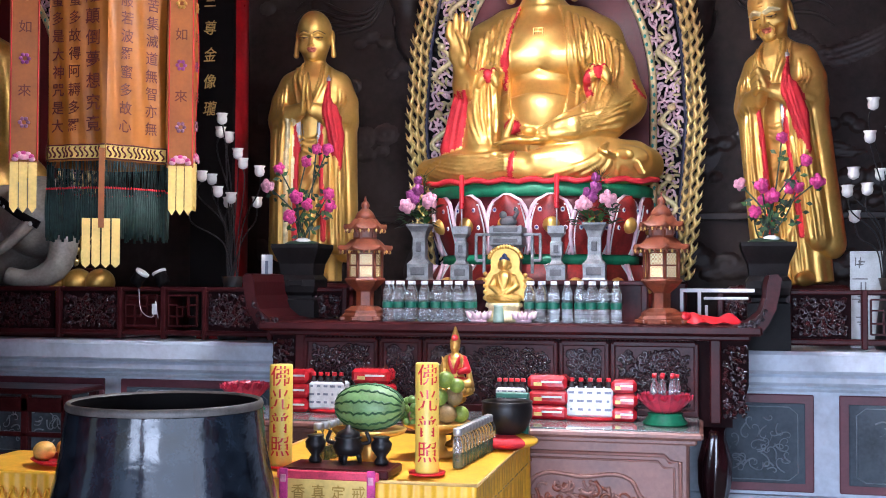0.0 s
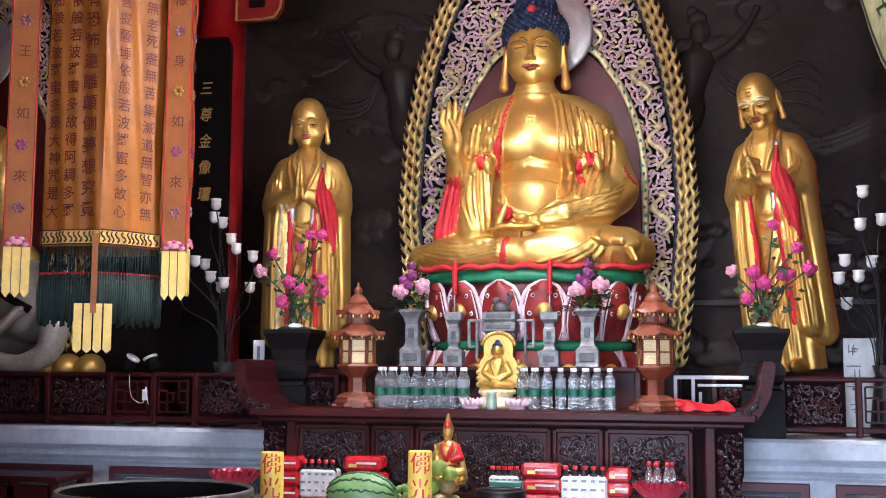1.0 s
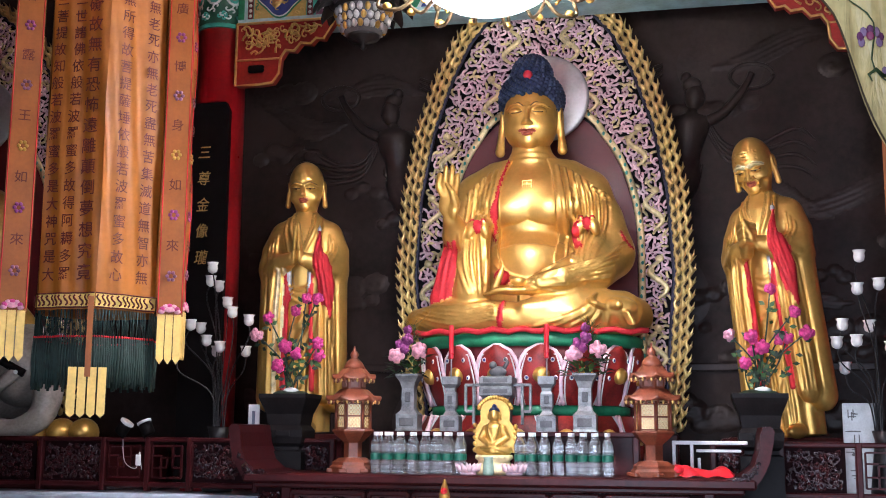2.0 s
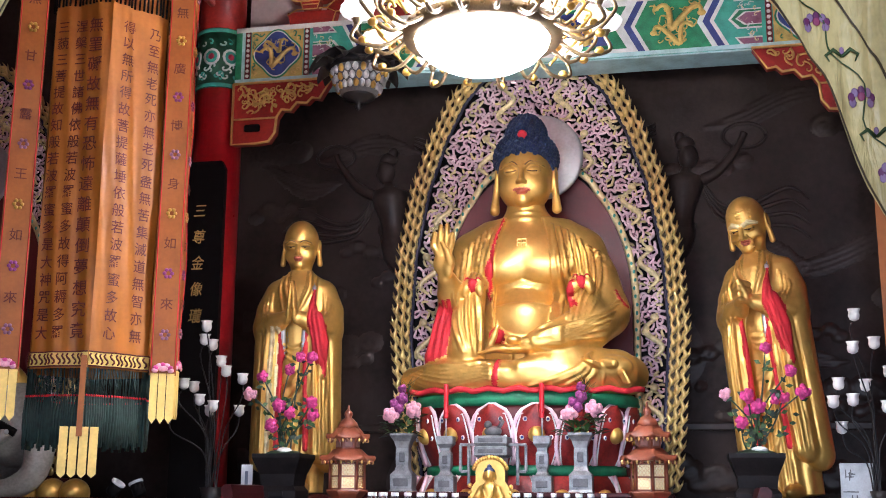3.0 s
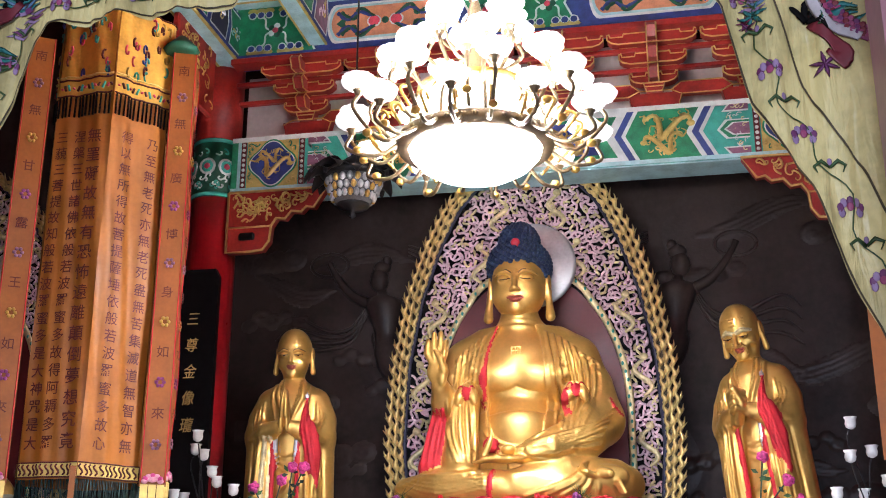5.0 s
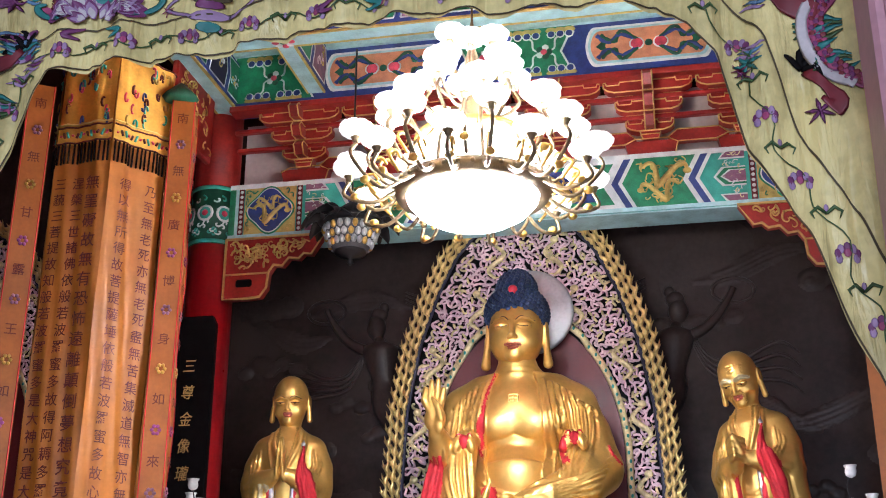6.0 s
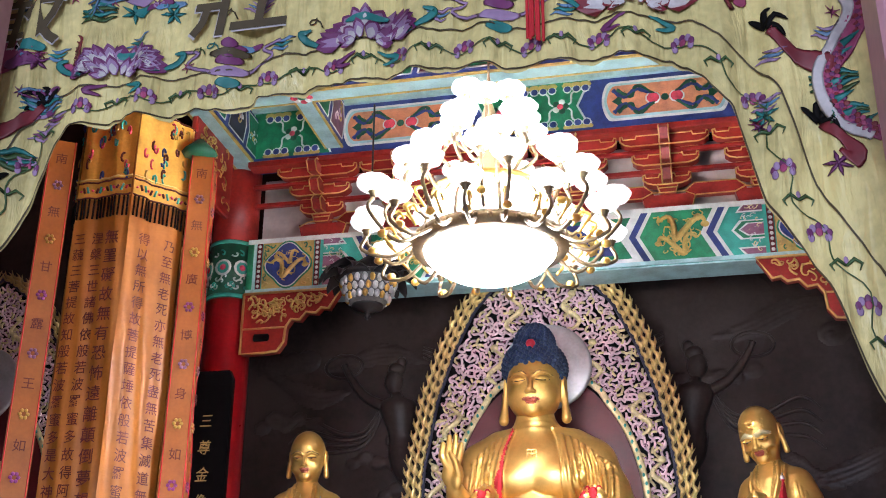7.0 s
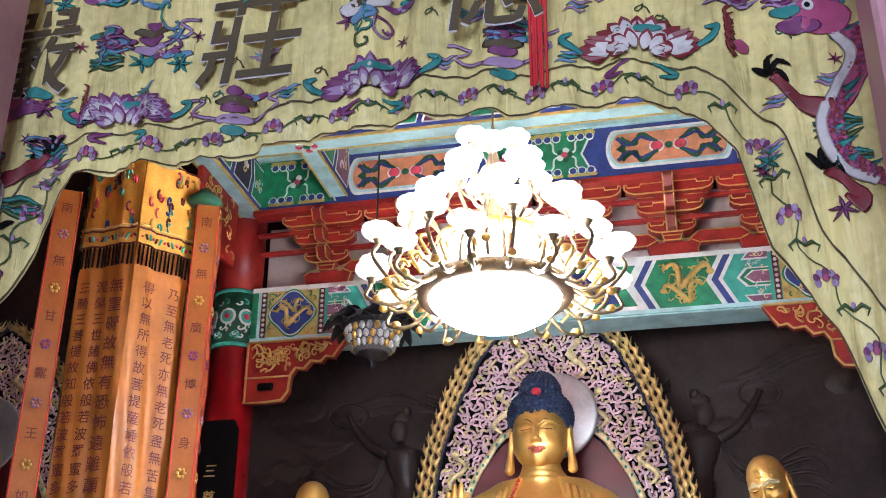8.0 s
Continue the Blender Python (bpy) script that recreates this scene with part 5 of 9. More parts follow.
    s.v = [((0.77 if old else 0.84) * x, y, z) for x, y, z in s.v]
    # head
    z0 = 1.545
    c = Clay((-0.17, -0.25, z0 - 0.10), (0.17, 0.16, z0 + 0.38), 0.0046, [gold, lip_red, gold_pale])
    c.egg((0, -0.03, z0 + 0.205), (0.121, 0.142, 0.150), gold)
    c.egg((0, -0.055, z0 + 0.09), (0.094, 0.10, 0.088), gold, 0.05)
    c.egg((0, -0.13, z0 + 0.028), (0.034, 0.025, 0.024), gold, 0.03)
    c.limb([(0, -0.03, z0 - 0.11), (0, -0.035, z0 + 0.06)], [0.078, 0.072], gold, 0.03)
    for k in (-1, 1):
        c.egg((k * 0.062, -0.105, z0 + 0.095), (0.036, 0.034, 0.034), gold, 0.03)
        c.egg((k * 0.050, -0.182, z0 + 0.158), (0.034, 0.024, 0.015), gold, 0.012, None, True)
        c.egg((k * 0.050, -0.150, z0 + 0.156), (0.031, 0.020, 0.016), gold, 0.006)
        c.limb([(k * 0.014, -0.168, z0 + 0.182), (k * 0.05, -0.168, z0 + 0.194), (k * 0.098, -0.128, z0 + 0.176)], [0.009, 0.010, 0.005], gold_pale if old else gold, 0.010)
        c.egg((k * 0.016, -0.178, z0 + 0.104), (0.012, 0.014, 0.010), gold, 0.008)
        c.egg((k * 0.126, -0.015, z0 + 0.165), (0.014, 0.032, 0.055), gold, 0.010)
        c.egg((k * 0.140, -0.028, z0 + 0.168), (0.010, 0.016, 0.035), gold, 0.006, None, True)
        c.limb([(k * 0.126, -0.03, z0 + 0.13), (k * 0.132, -0.034, z0 + 0.045)], [0.014, 0.019], gold, 0.010)
        if old:
            c.limb([(k * 0.026, -0.172, z0 + 0.118), (k * 0.052, -0.160, z0 + 0.085), (k * 0.048, -0.14, z0 + 0.04)], 0.008, gold, 0.010)
            c.limb([(k * 0.036, -0.170, z0 + 0.115), (k * 0.066, -0.150, z0 + 0.080)], 0.006, gold, 0.008, True)
            c.egg((k * 0.075, -0.125, z0 + 0.062), (0.028, 0.03, 0.03), gold, 0.025, None, True)
            c.limb([(k * 0.035, -0.105, z0 + 0.0), (k * 0.018, -0.11, z0 - 0.1)], 0.011, gold, 0.010)
    c.limb([(0, -0.160, z0 + 0.185), (0, -0.178, z0 + 0.145), (0, -0.190, z0 + 0.112)], [0.010, 0.012, 0.016], gold, 0.007)
    if old:
        for j in range(3):
            c.limb([(-0.065, -0.140 + 0.008 * j, z0 + 0.225 + 0.022 * j), (0, -0.168 + 0.006 * j, z0 + 0.23 + 0.022 * j), (0.065, -0.140 + 0.008 * j, z0 + 0.225 + 0.022 * j)], 0.004, gold, 0.006, True)
    c.egg((0, -0.158, z0 + 0.076), (0.024, 0.013, 0.006), lip_red, 0.004)
    c.egg((0, -0.155, z0 + 0.064), (0.019, 0.013, 0.006), lip_red, 0.004)
    h = Shape()
    c.skin(h)
    for k in (-1, 1):
        h.tube(bez([(k * 0.022, -0.1665, z0 + 0.157), (k * 0.05, -0.1715, z0 + 0.156), (k * 0.08, -0.156, z0 + 0.157)], 5), 0.0032, skin_dark, 6)
        h.ell((k * 0.050, -0.169, z0 + 0.153), (0.008, 0.004, 0.006), p_black, 8, 4)
        h.tube(bez([(k * 0.016, -0.179, z0 + 0.186), (k * 0.05, -0.179, z0 + 0.200), (k * 0.094, -0.138, z0 + 0.182)], 5), 0.0024, gold_pale if old else skin_dark, 6)
    tilt = Matrix.Translation((0, -0.03, z0)) @ Matrix.Rotation(radians(20 if old else 6), 4, "X") @ Matrix.Translation((0, 0.03, -z0))
    base = len(s.v)
    slots = [s.slot(m) for m in h.mats]
    s.v.extend([tuple(tilt @ Vector(p)) for p in h.v])
    s.f.extend([tuple(base + i for i in f) for f in h.f])
    s.m.extend([slots[i] for i in h.m])
    s.s.extend(h.s)
    return s


m1 = single("monk_statue", monk(False), (0, 0, 0), "gilded standing statue with joined palms and red sash", "statue", "attendant statues")
m1.matrix_basis = pose(-2.64, 7.62, 1.54, 0, 0, 8)
m2 = single("old_monk_statue", monk(True), (0, 0, 0), "gilded statue of an elder with clasped hands, leaning forward", "statue", "attendant statues")
m2.matrix_basis = pose(0.635, 7.62, 1.53, 0, -6.2, -24) @ Matrix.Scale(1.04, 4)
for x in (-2.64, 0.54):
    s = Shape().box((0, 0, 0.19), (0.7, 0.5, 0.37), altar_wood, 0.03).box((0, 0, 0.345), (0.76, 0.56, 0.04), altar_wood, 0.012)
    single("statue_plinth", s, (x, 7.62, 1.165), "dark wooden plinth under the standing statue", "plinth", "statue plinths")

# ---- mandorla behind the seated statue ----
HZ = [1.55, 2.0, 2.7, 3.3, 3.8, 4.2, 4.5, 4.75, 4.93, 5.05]
HW = [0.96, 1.01, 1.065, 1.03, 0.935, 0.80, 0.655, 0.45, 0.22, 0.0]


def hw(z):
    return interp(z, HZ, HW)


def outline(k, inset, n=60):
    zs = [1.56 + (5.04 - 1.56) * i / n for i in range(n + 1)]
    pts = [(k * max(0, hw(z) - inset), z) for z in zs]
    return pts


def iw(z):
    """Half width of the round-arched inner field."""
    return 0.69 if z < 2.9 else (0.69 * math.sqrt(1 - ((z - 2.9) / 1.08) ** 2) if z < 3.98 else -1.0)


hal = thing("mandorla", (CX, 8.3, 0), "gilded pointed mandorla with flame edge and openwork dragons", "halo")
poly = outline(1, 0.11) + outline(-1, 0.11)[::-1]
part("backing", Shape().prism(poly, 0.05, 0.1, p_black), hal, "black pierced ground")
s = Shape()
poly = [(iw(z), z) for z in [1.56 + 0.0807 * i for i in range(31)]]
poly = [(max(x, 0), z) for x, z in poly] + [(-max(x, 0), z) for x, z in poly[::-1]]
s.prism(poly, 0.0, 0.06, maroon)
part("inner_field", s, hal, "plain maroon inner field")
s = Shape()
for k in (-1, 1):
    line = [(k * max(0, iw(z) + 0.03), -0.01, z + (0.03 if z > 3.75 else 0)) for z in [1.56 + 0.0605 * i for i in range(41)]]
    s.tube(line, 0.026, gold_pale, 6, 0.4)
    rgx = random.Random(6)
    for x, y, z in line[::1]:
        s.ell((x + rgx.uniform(-.01, .01), -0.022, z), (0.010, 0.008, 0.015), p_teal, 6, 4)
part("inner_border", s, hal, "pale green and gold inner border")
s = Shape()
for k in (-1, 1):
    s.tube([(k * max(0, hw(z) - 0.115), 0.0, z) for z in [1.56 + 0.058 * i for i in range(61)]], 0.016, p_navy, 6, 0.7)
part("navy_rim", s, hal, "thin navy rim")
rg = random.Random(21)
inside = lambda x, z: 1.6 < z < 4.98 and abs(x) < hw(z) - 0.13 and (abs(x) > iw(z) + 0.04 if iw(z) >= 0 else (z > 4.03 or abs(x) > 0.2))
s = Shape()
cell = 0.041
for iz in range(int(3.4 / 0.041)):
    for ix in range(-27, 28):
        x, z = (ix + 0.5 * (iz % 2) + rg.uniform(-0.2, 0.2)) * cell, 1.62 + (iz + rg.uniform(-0.2, 0.2)) * cell
        if not inside(x, z):
            continue
        a0, sg, m = rg.uniform(0, 6.28), rg.choice((-1, 1)), rg.choice((p_pink, p_pink, p_pink, gold_pale))
        pts, ang, st = [], a0, 0.015
        px, pz = x - 0.028 * math.cos(a0), z - 0.028 * math.sin(a0)
        for q in range(9):
            pts.append((px, 0.03 - 0.004 * math.sin(q), pz))
            px, pz = px + st * math.cos(ang), pz + st * math.sin(ang)
            ang += sg * (0.05 + 0.17 * q)
            st *= 0.92
        if all(abs(p[0]) < hw(p[2]) - 0.112 and abs(p[0]) > iw(p[2]) + 0.028 for p in pts):
            s.tube(pts, [0.009, 0.0105, 0.0105, 0.010, 0.0095, 0.009, 0.0085, 0.008, 0.008], m, 5, 0.9)
            if rg.random() < 0.5:
                s.ell(pts[-1], (0.010, 0.008, 0.010), p_mauve if m is p_pink else p_pink, 6, 4)
tagged(part("openwork", s, hal, "pink and gold cloud scroll openwork"), kind="stuff")
for k in (-1, 1):
    for z in (2.15, 2.65, 3.15, 3.62, 4.05, 4.45):
        x = k * (hw(z) - 0.13 + max(0, iw(z) + 0.05)) / 2 if z < 4.2 else k * 0.22
        d = Shape()
        pts = [(k * 0.075 * math.sin(i * 0.72), 0, -0.17 + 0.037 * i) for i in range(10)]
        b = bez(pts, 3)
        d.tube(b, [0.010 + 0.016 * math.sin(math.pi * (i + 2) / (len(b) + 3)) for i in range(len(b))], gold_pale, 6, 0.8)
        d.ell((b[-1].x, -0.02, b[-1].z + 0.02), (0.04, 0.03, 0.035), gold_pale, 8, 6)
        for q in range(12):
            p = b[2 * q + 1]
            a = rg.uniform(0, 6.28)
            d.tube([(p.x, 0, p.z), (p.x + 0.045 * math.cos(a), -0.01, p.z + 0.045 * math.sin(a)), (p.x + 0.07 * math.cos(a + .6), -0.01, p.z + 0.07 * math.sin(a + .6))], [0.008, 0.006, 0.002], gold_pale, 4)
        part("dragon_ornament", d, hal, "gilded coiling dragon", Matrix.Translation((x, -0.015, z)) @ Matrix.Scale(0.8, 4))
# flame tongues along the edge
flames = []
# gold darkened to paint the shade in the gaps between flames
flame_shade = mk("shaded_gold", (0.10, 0.065, 0.02), 0.5, 0.3, 0.4, 30)
for amp, hh in ((0.016, 0.125), (0.012, 0.11)):
    fl = Shape()
    fl.tube(bez([(-0.010, 0.012, -0.03), (amp, -0.006, 0.005), (-0.5 * amp, -0.014, 0.05), (0.026, -0.010, hh)], 4), [0.006, 0.013, 0.0175, 0.0195, 0.020, 0.019, 0.0165, 0.0135, 0.011, 0.009, 0.0065, 0.004, 0.001], flame_gold, 7, 0.9)
    fl.tube(bez([(0.006, 0.0, 0.0), (0.030, -0.008, 0.025), (0.034, -0.010, 0.07)], 4), [0.008, 0.0095, 0.010, 0.0095, 0.0085, 0.007, 0.005, 0.003, 0.001], flame_gold, 6, 0.9)
    flames.append(fl.mesh("flame"))
for k in (-1, 1):
    for j in range(3):
        z = 1.60 + 0.033 * (j % 2)
        while z < 5.0:
            a = math.atan2(hw(z + 0.03) - hw(z - 0.03), 0.06)
            m = Matrix.Translation((k * (hw(z) - 0.100 + 0.044 * j), -0.004 - 0.008 * j, z)) @ Matrix.Rotation(k * (a + 0.10 + 0.06 * j), 4, "Y") @ Matrix.Diagonal((k, 1, 1, 1))
            part("flame", flames[j % 2], hal, "", m)
            z += 0.088 * math.cos(a) + 0.004
part("flame_band", Shape().prism(outline(1, 0.03) + [(x, z) for x, z in outline(1, 0.11)[::-1]], 0.02, 0.05, flame_shade).prism(outline(-1, 0.03) + outline(-1, 0.11)[::-1], 0.02, 0.05, flame_shade), hal, "gold band darkened as the shade between the flames")
s = Shape().lathe([(0.325, 0.0), (0.33, 0.01), (0.325, 0.02), (0.305, 0.026), (0.05, 0.03)], silver, n=48)
disc = part("head_disc", s, hal, "silver disc behind the head", Matrix.Translation((0.04, -0.10, 4.0)) @ Matrix.Rotation(radians(90), 4, "X"))

single("mandorla_plinth", Shape().box((0, 0, 0.195), (1.9, 0.22, 0.39), altar_wood, 0.01), (CX, 8.33, 1.165), "dark wooden plinth under the mandorla", "plinth", "mandorla plinths")
single("mandorla_plinth", Shape().box((0, 0, 0.245), (1.9, 0.22, 0.49), altar_wood, 0.01), (-5.75, 8.33, 1.165), "dark wooden plinth under the mandorla", "plinth", "mandorla plinths")

# ---- lotus seat ----
seat = thing("lotus_pedestal", (CX, 7.62, 1.165), "painted red and green lotus pedestal with gold bosses", "pedestal")
part("base", Shape().lathe([(0.75, 0), (0.75, 0.12), (0.72, 0.16), (0.70, 0.3)], altar_wood, n=48, squash=0.68), seat, "dark wooden base")
part("core", Shape().lathe([(0.70, 0.25), (0.60, 0.5), (0.58, 0.55), (0.62, 0.8), (0.70, 0.95)], maroon, n=48, squash=0.68), seat)
part("upper_rim", Shape().lathe([(0.70, 0.93), (0.745, 0.95), (0.745, 1.0), (0.70, 1.02)], p_green, n=60, squash=0.68), seat, "green upper rim")
part("middle_rim", Shape().lathe([(0.60, 0.5), (0.655, 0.51), (0.655, 0.555), (0.60, 0.57)], p_green, n=60, squash=0.68), seat, "green middle rim")


petal_red = mk("pedestal_red", (0.30, 0.022, 0.018), 0.45, 0, 0.4, 9)


def petal(h, w, flip):
    s = Shape()
    sh = lambda v: w * (0.55 + 0.45 * math.sin(math.pi * min(1, 0.15 + 0.85 * v))) * (1 if v < 0.8 else math.sqrt(max(0.0, 1 - ((v - 0.8) / 0.2) ** 2)) * 0.75 + 0.25)
    dirz = -1 if flip else 1

    def at(u, v, off=0.0):
        x = (2 * u - 1) * sh(v)
        return (x, -0.03 - 0.11 * math.sin(math.pi * 0.6 * v) * (1 - 0.5 * (2 * u - 1) ** 2) - off, dirz * h * v)
    s.sheet(lambda u, v: at(u, v) if not flip else at(1 - u, v), 8, 10, petal_red)
    for q, m, r in ((1.0, p_pink, 0.013), (0.84, p_white, 0.005)):
        e = [at(0.5 - 0.5 * q, v * q, 0.004) for v in [i / 10 for i in range(11)]] + [at(0.5 + 0.5 * q, v * q, 0.004) for v in [1 - i / 10 for i in range(11)]]
        s.tube(e, r, m, 5)
    s.ell(at(0.5, 0.5, -0.01), (0.055, 0.05, 0.055), gold, 14, 8)
    for u, v in ((0.22, 0.75), (0.78, 0.75), (0.2, 0.45), (0.8, 0.45)):
        s.ell(at(u, v, 0.002), (0.016, 0.006, 0.016), p_white, 8, 4)
        s.ell(at(u, v, 0.006), (0.009, 0.005, 0.009), p_blue, 6, 4)
    return s.mesh("petal")


pu, pl = petal(0.37, 0.15, False), petal(0.27, 0.15, True)
for k in range(16):
    a = 2 * math.pi * (k + 0.5) / 16
    for me, r, z in ((pu, 0.62, 0.565), (pl, 0.66, 0.5)):
        b = a + (0.196 if me is pl else 0)
        part("petal", me, seat, "", Matrix.Translation((r * math.sin(b), -0.68 * r * math.cos(b), z)) @ Matrix.Rotation(b, 4, "Z"))

# ---- altar table ----
alt = thing("altar_table", (CX - 0.06, 6.62, 0), "long dark rosewood altar table with carved frieze and scrolled ends", "table")
part("tabletop", Shape().box((0, 0, 1.295), (2.86, 0.56, 0.055), altar_wood, 0.012).box((0, 0, 1.255), (2.74, 0.5, 0.03), altar_wood, 0.008), alt)
for k in (-1, 1):
    p = [(1.28, 1.325), (1.36, 1.34), (1.42, 1.39), (1.45, 1.47), (1.455, 1.55), (1.47, 1.595), (1.51, 1.60), (1.53, 1.575), (1.52, 1.5), (1.50, 1.41), (1.46, 1.33), (1.42, 1.28), (1.30, 1.27)]
    w = part("scrolled_end", Shape().prism([(k * x, z) for x, z in p], -0.27, 0.27, altar_wood), alt, "upturned scrolled end")
    s = scrolls(Shape(), lambda x, z: 1.30 < abs(x) < 1.5 and abs(z - interp(abs(x), [1.28, 1.36, 1.42, 1.48, 1.51], [1.3, 1.315, 1.35, 1.46, 1.58])) < 0.035, (1.28 * k if k > 0 else -1.51, 1.51 if k > 0 else -1.28, 1.28, 1.6), 22, 0.05, 0.006, [altar_carve], random.Random(2), -0.272)
    tagged(part("end_carving", s, w), kind="stuff")
part("waist", Shape().box((0, 0.02, 1.0), (2.55, 0.42, 0.46), carve_shade), alt)
FX = lambda px: -2.468 + (px - 490) * 0.00325 - (CX - 0.06)
for a, b in ((550, 682), (692, 762), (772, 1002), (1012, 1090), (1100, 1238)):
    x0, x1 = FX(a), FX(b)
    s = Shape()
    for c, sz in ((((x0 + x1) / 2, -0.205, 1.215), (x1 - x0, 0.03, 0.03)), (((x0 + x1) / 2, -0.205, 0.84), (x1 - x0, 0.03, 0.04)), ((x0, -0.205, 1.02), (0.028, 0.03, 0.40)), ((x1, -0.205, 1.02), (0.028, 0.03, 0.40))):
        s.box(c, sz, altar_wood, 0.006)
    f = part("panel_frame", s, alt)
    g = Shape().box(((x0 + x1) / 2, -0.194, 1.02), (x1 - x0, 0.012, 0.36), panel_ground)
    wdt = (x1 - x0)
    scrolls(g, lambda x, z: x0 + .03 < x < x1 - .03 and 0.87 < z < 1.19, (x0, x1, .86, 1.2), int(wdt * 520), 0.058, 0.0095, [altar_carve], random.Random(a), -0.205, 5, 1.2, 0.9)
    part("carved_panel", g, f, "panel carved with blossoms and clouds")
s = scrolls(Shape(), lambda x, z: abs(x) < 1.22 and 1.232 < z < 1.25, (-1.2, 1.2, 1.23, 1.25), 10, 0.01, 0.004, [altar_carve], random.Random(1), -0.21)
for i in range(90):
    s.ell((-1.2 + i * 2.4 / 89, -0.215, 1.238), (0.011, 0.008, 0.009), altar_carve, 6, 4)
tagged(part("bead_band", s, alt, "row of small carved beads"), kind="stuff")
for k in (-1, 1):
    part("stile", Shape().box((k * 1.185, -0.2, 1.02), (0.06, 0.05, 0.46), altar_wood, 0.008), alt, "reddish stile")
    s = Shape().prism([(k * 1.22, 1.24), (k * 1.36, 1.24), (k * 1.36, 1.0), (k * 1.33, 0.88), (k * 1.26, 0.80), (k * 1.22, 0.78)], -0.20, -0.15, carve_shade)
    scrolls(s, lambda x, z: 1.225 < abs(x) < 1.355 and .82 < z < 1.23, (min(k * 1.22, k * 1.36), max(k * 1.22, k * 1.36), .8, 1.24), 120, 0.036, 0.008, [altar_carve, altar_carve, altar_wood], random.Random(7), -0.205, 5, 1.5, 0.9)
    part("hanging_bracket", s, alt, "pierced carved bracket before a ground darkened as shade")
    s = Shape().lathe([(0.05, 0.0), (0.075, 0.03), (0.07, 0.08), (0.04, 0.14), (0.055, 0.3), (0.085, 0.46), (0.09, 0.58), (0.06, 0.7), (0.065, 0.78)], altar_carve, (k * 1.18, -0.12, 0), 40, wave=lambda t, z: 1 + 0.07 * math.sin(9 * t + 14 * z) * math.sin(24 * z))
    part("leg", s, alt, "bulging turned leg")
    part("leg", Shape().lathe([(0.05, 0.0), (0.07, 0.4), (0.065, 0.78)], altar_wood, (k * 1.18, 0.2, 0), 16), alt)

# ---- balustrade along the platform ----
def balustrade(x0, x1, panels, name):
    t = thing("balustrade", (0, 6.95, 1.165), "dark red wooden balustrade with fretwork and carved panels", "balustrade", "balustrades")
    for z, h in ((0.335, 0.03), (0.05, 0.035)):
        part("rail", Shape().box(((x0 + x1) / 2, 0, z), (x1 - x0, 0.05, h), altar_wood, 0.008), t)
    for x in panels:
        kind, a, b = x
        part("post", Shape().box((a, -0.004, 0.18), (0.035, 0.055, 0.34), altar_wood, 0.006), t)
        if kind == "fret":
            w = b - a
            s = Shape()
            for u0, v0, u1, v1 in ((.12, .1, .12, .9), (.88, .1, .88, .9), (.12, .9, .88, .9), (.12, .1, .88, .1), (.12, .35, .35, .35), (.35, .1, .35, .6), (.35, .6, .65, .6), (.65, .35, .65, .9), (.65, .35, .88, .35), (.12, .65, .35, .65), (.5, .35, .5, .6), (.65, .65, .88, .65), (.35, .35, .5, .35)):
                s.box((a + w * (u0 + u1) / 2, 0, 0.07 + 0.25 * (v0 + v1) / 2), (max(0.011, w * abs(u1 - u0)), 0.018, max(0.011, 0.25 * abs(v1 - v0))), altar_wood)
            part("fretwork", s, t, "angular fretwork")
        else:
            s = Shape().box(((a + b) / 2, 0.01, 0.195), (b - a, 0.012, 0.26), carve_shade)
            scrolls(s, lambda x, z: a + .02 < x < b - .02 and 0.08 < z < 0.31, (a, b, 0.07, 0.32), int((b - a) * 700), 0.036, 0.0065, [altar_carve, altar_carve, altar_wood], random.Random(int(a * 50)), 0.0, 5, 1.4, 0.9)
            part("carved_panel", s, t, "pierced carved scrolls before a ground darkened as shade")
    part("post", Shape().box((x1, -0.004, 0.18), (0.035, 0.055, 0.34), altar_wood, 0.006), t)


balustrade(-5.6, -2.2, [("carve", -5.6, -4.9), ("carve", -4.85, -4.25), ("carve", -4.2, -3.75), ("fret", -3.75, -3.46), ("fret", -3.44, -3.18), ("carve", -3.15, -2.72), ("carve", -2.7, -2.2)], "west")
balustrade(0.10, 2.6, [("carve", 0.10, 0.48), ("carve", 0.48, 0.83), ("fret", 0.90, 1.2), ("fret", 1.22, 1.5), ("carve", 1.53, 2.0)], "east")

# ---- hanging banner ----
ban = thing("hanging_banner", (-3.23, 5.82, 0), "six-sided orange silk banner with brown sutra writing", "banner")
ban.rotation_euler = (0, 0, radians(27))
HEX = [(0.0, -0.35), (0.305, -0.17), (0.305, 0.17), (0.0, 0.35), (-0.305, 0.17), (-0.305, -0.17)]
LINES = [("乃至無老死亦無老死盡無苦集滅道無智亦無", 0, 0.74), ("得以無所得故菩提薩埵依般若波羅蜜多故心", 0, 0.28),
         ("無罣礙故無有恐怖遠離顛倒夢想究竟", 5, 0.78), ("涅槃三世諸佛依般若波羅蜜多故得阿耨多羅", 5, 0.48), ("三藐三菩提故知般若波羅蜜多是大神咒是大", 5, 0.18)]
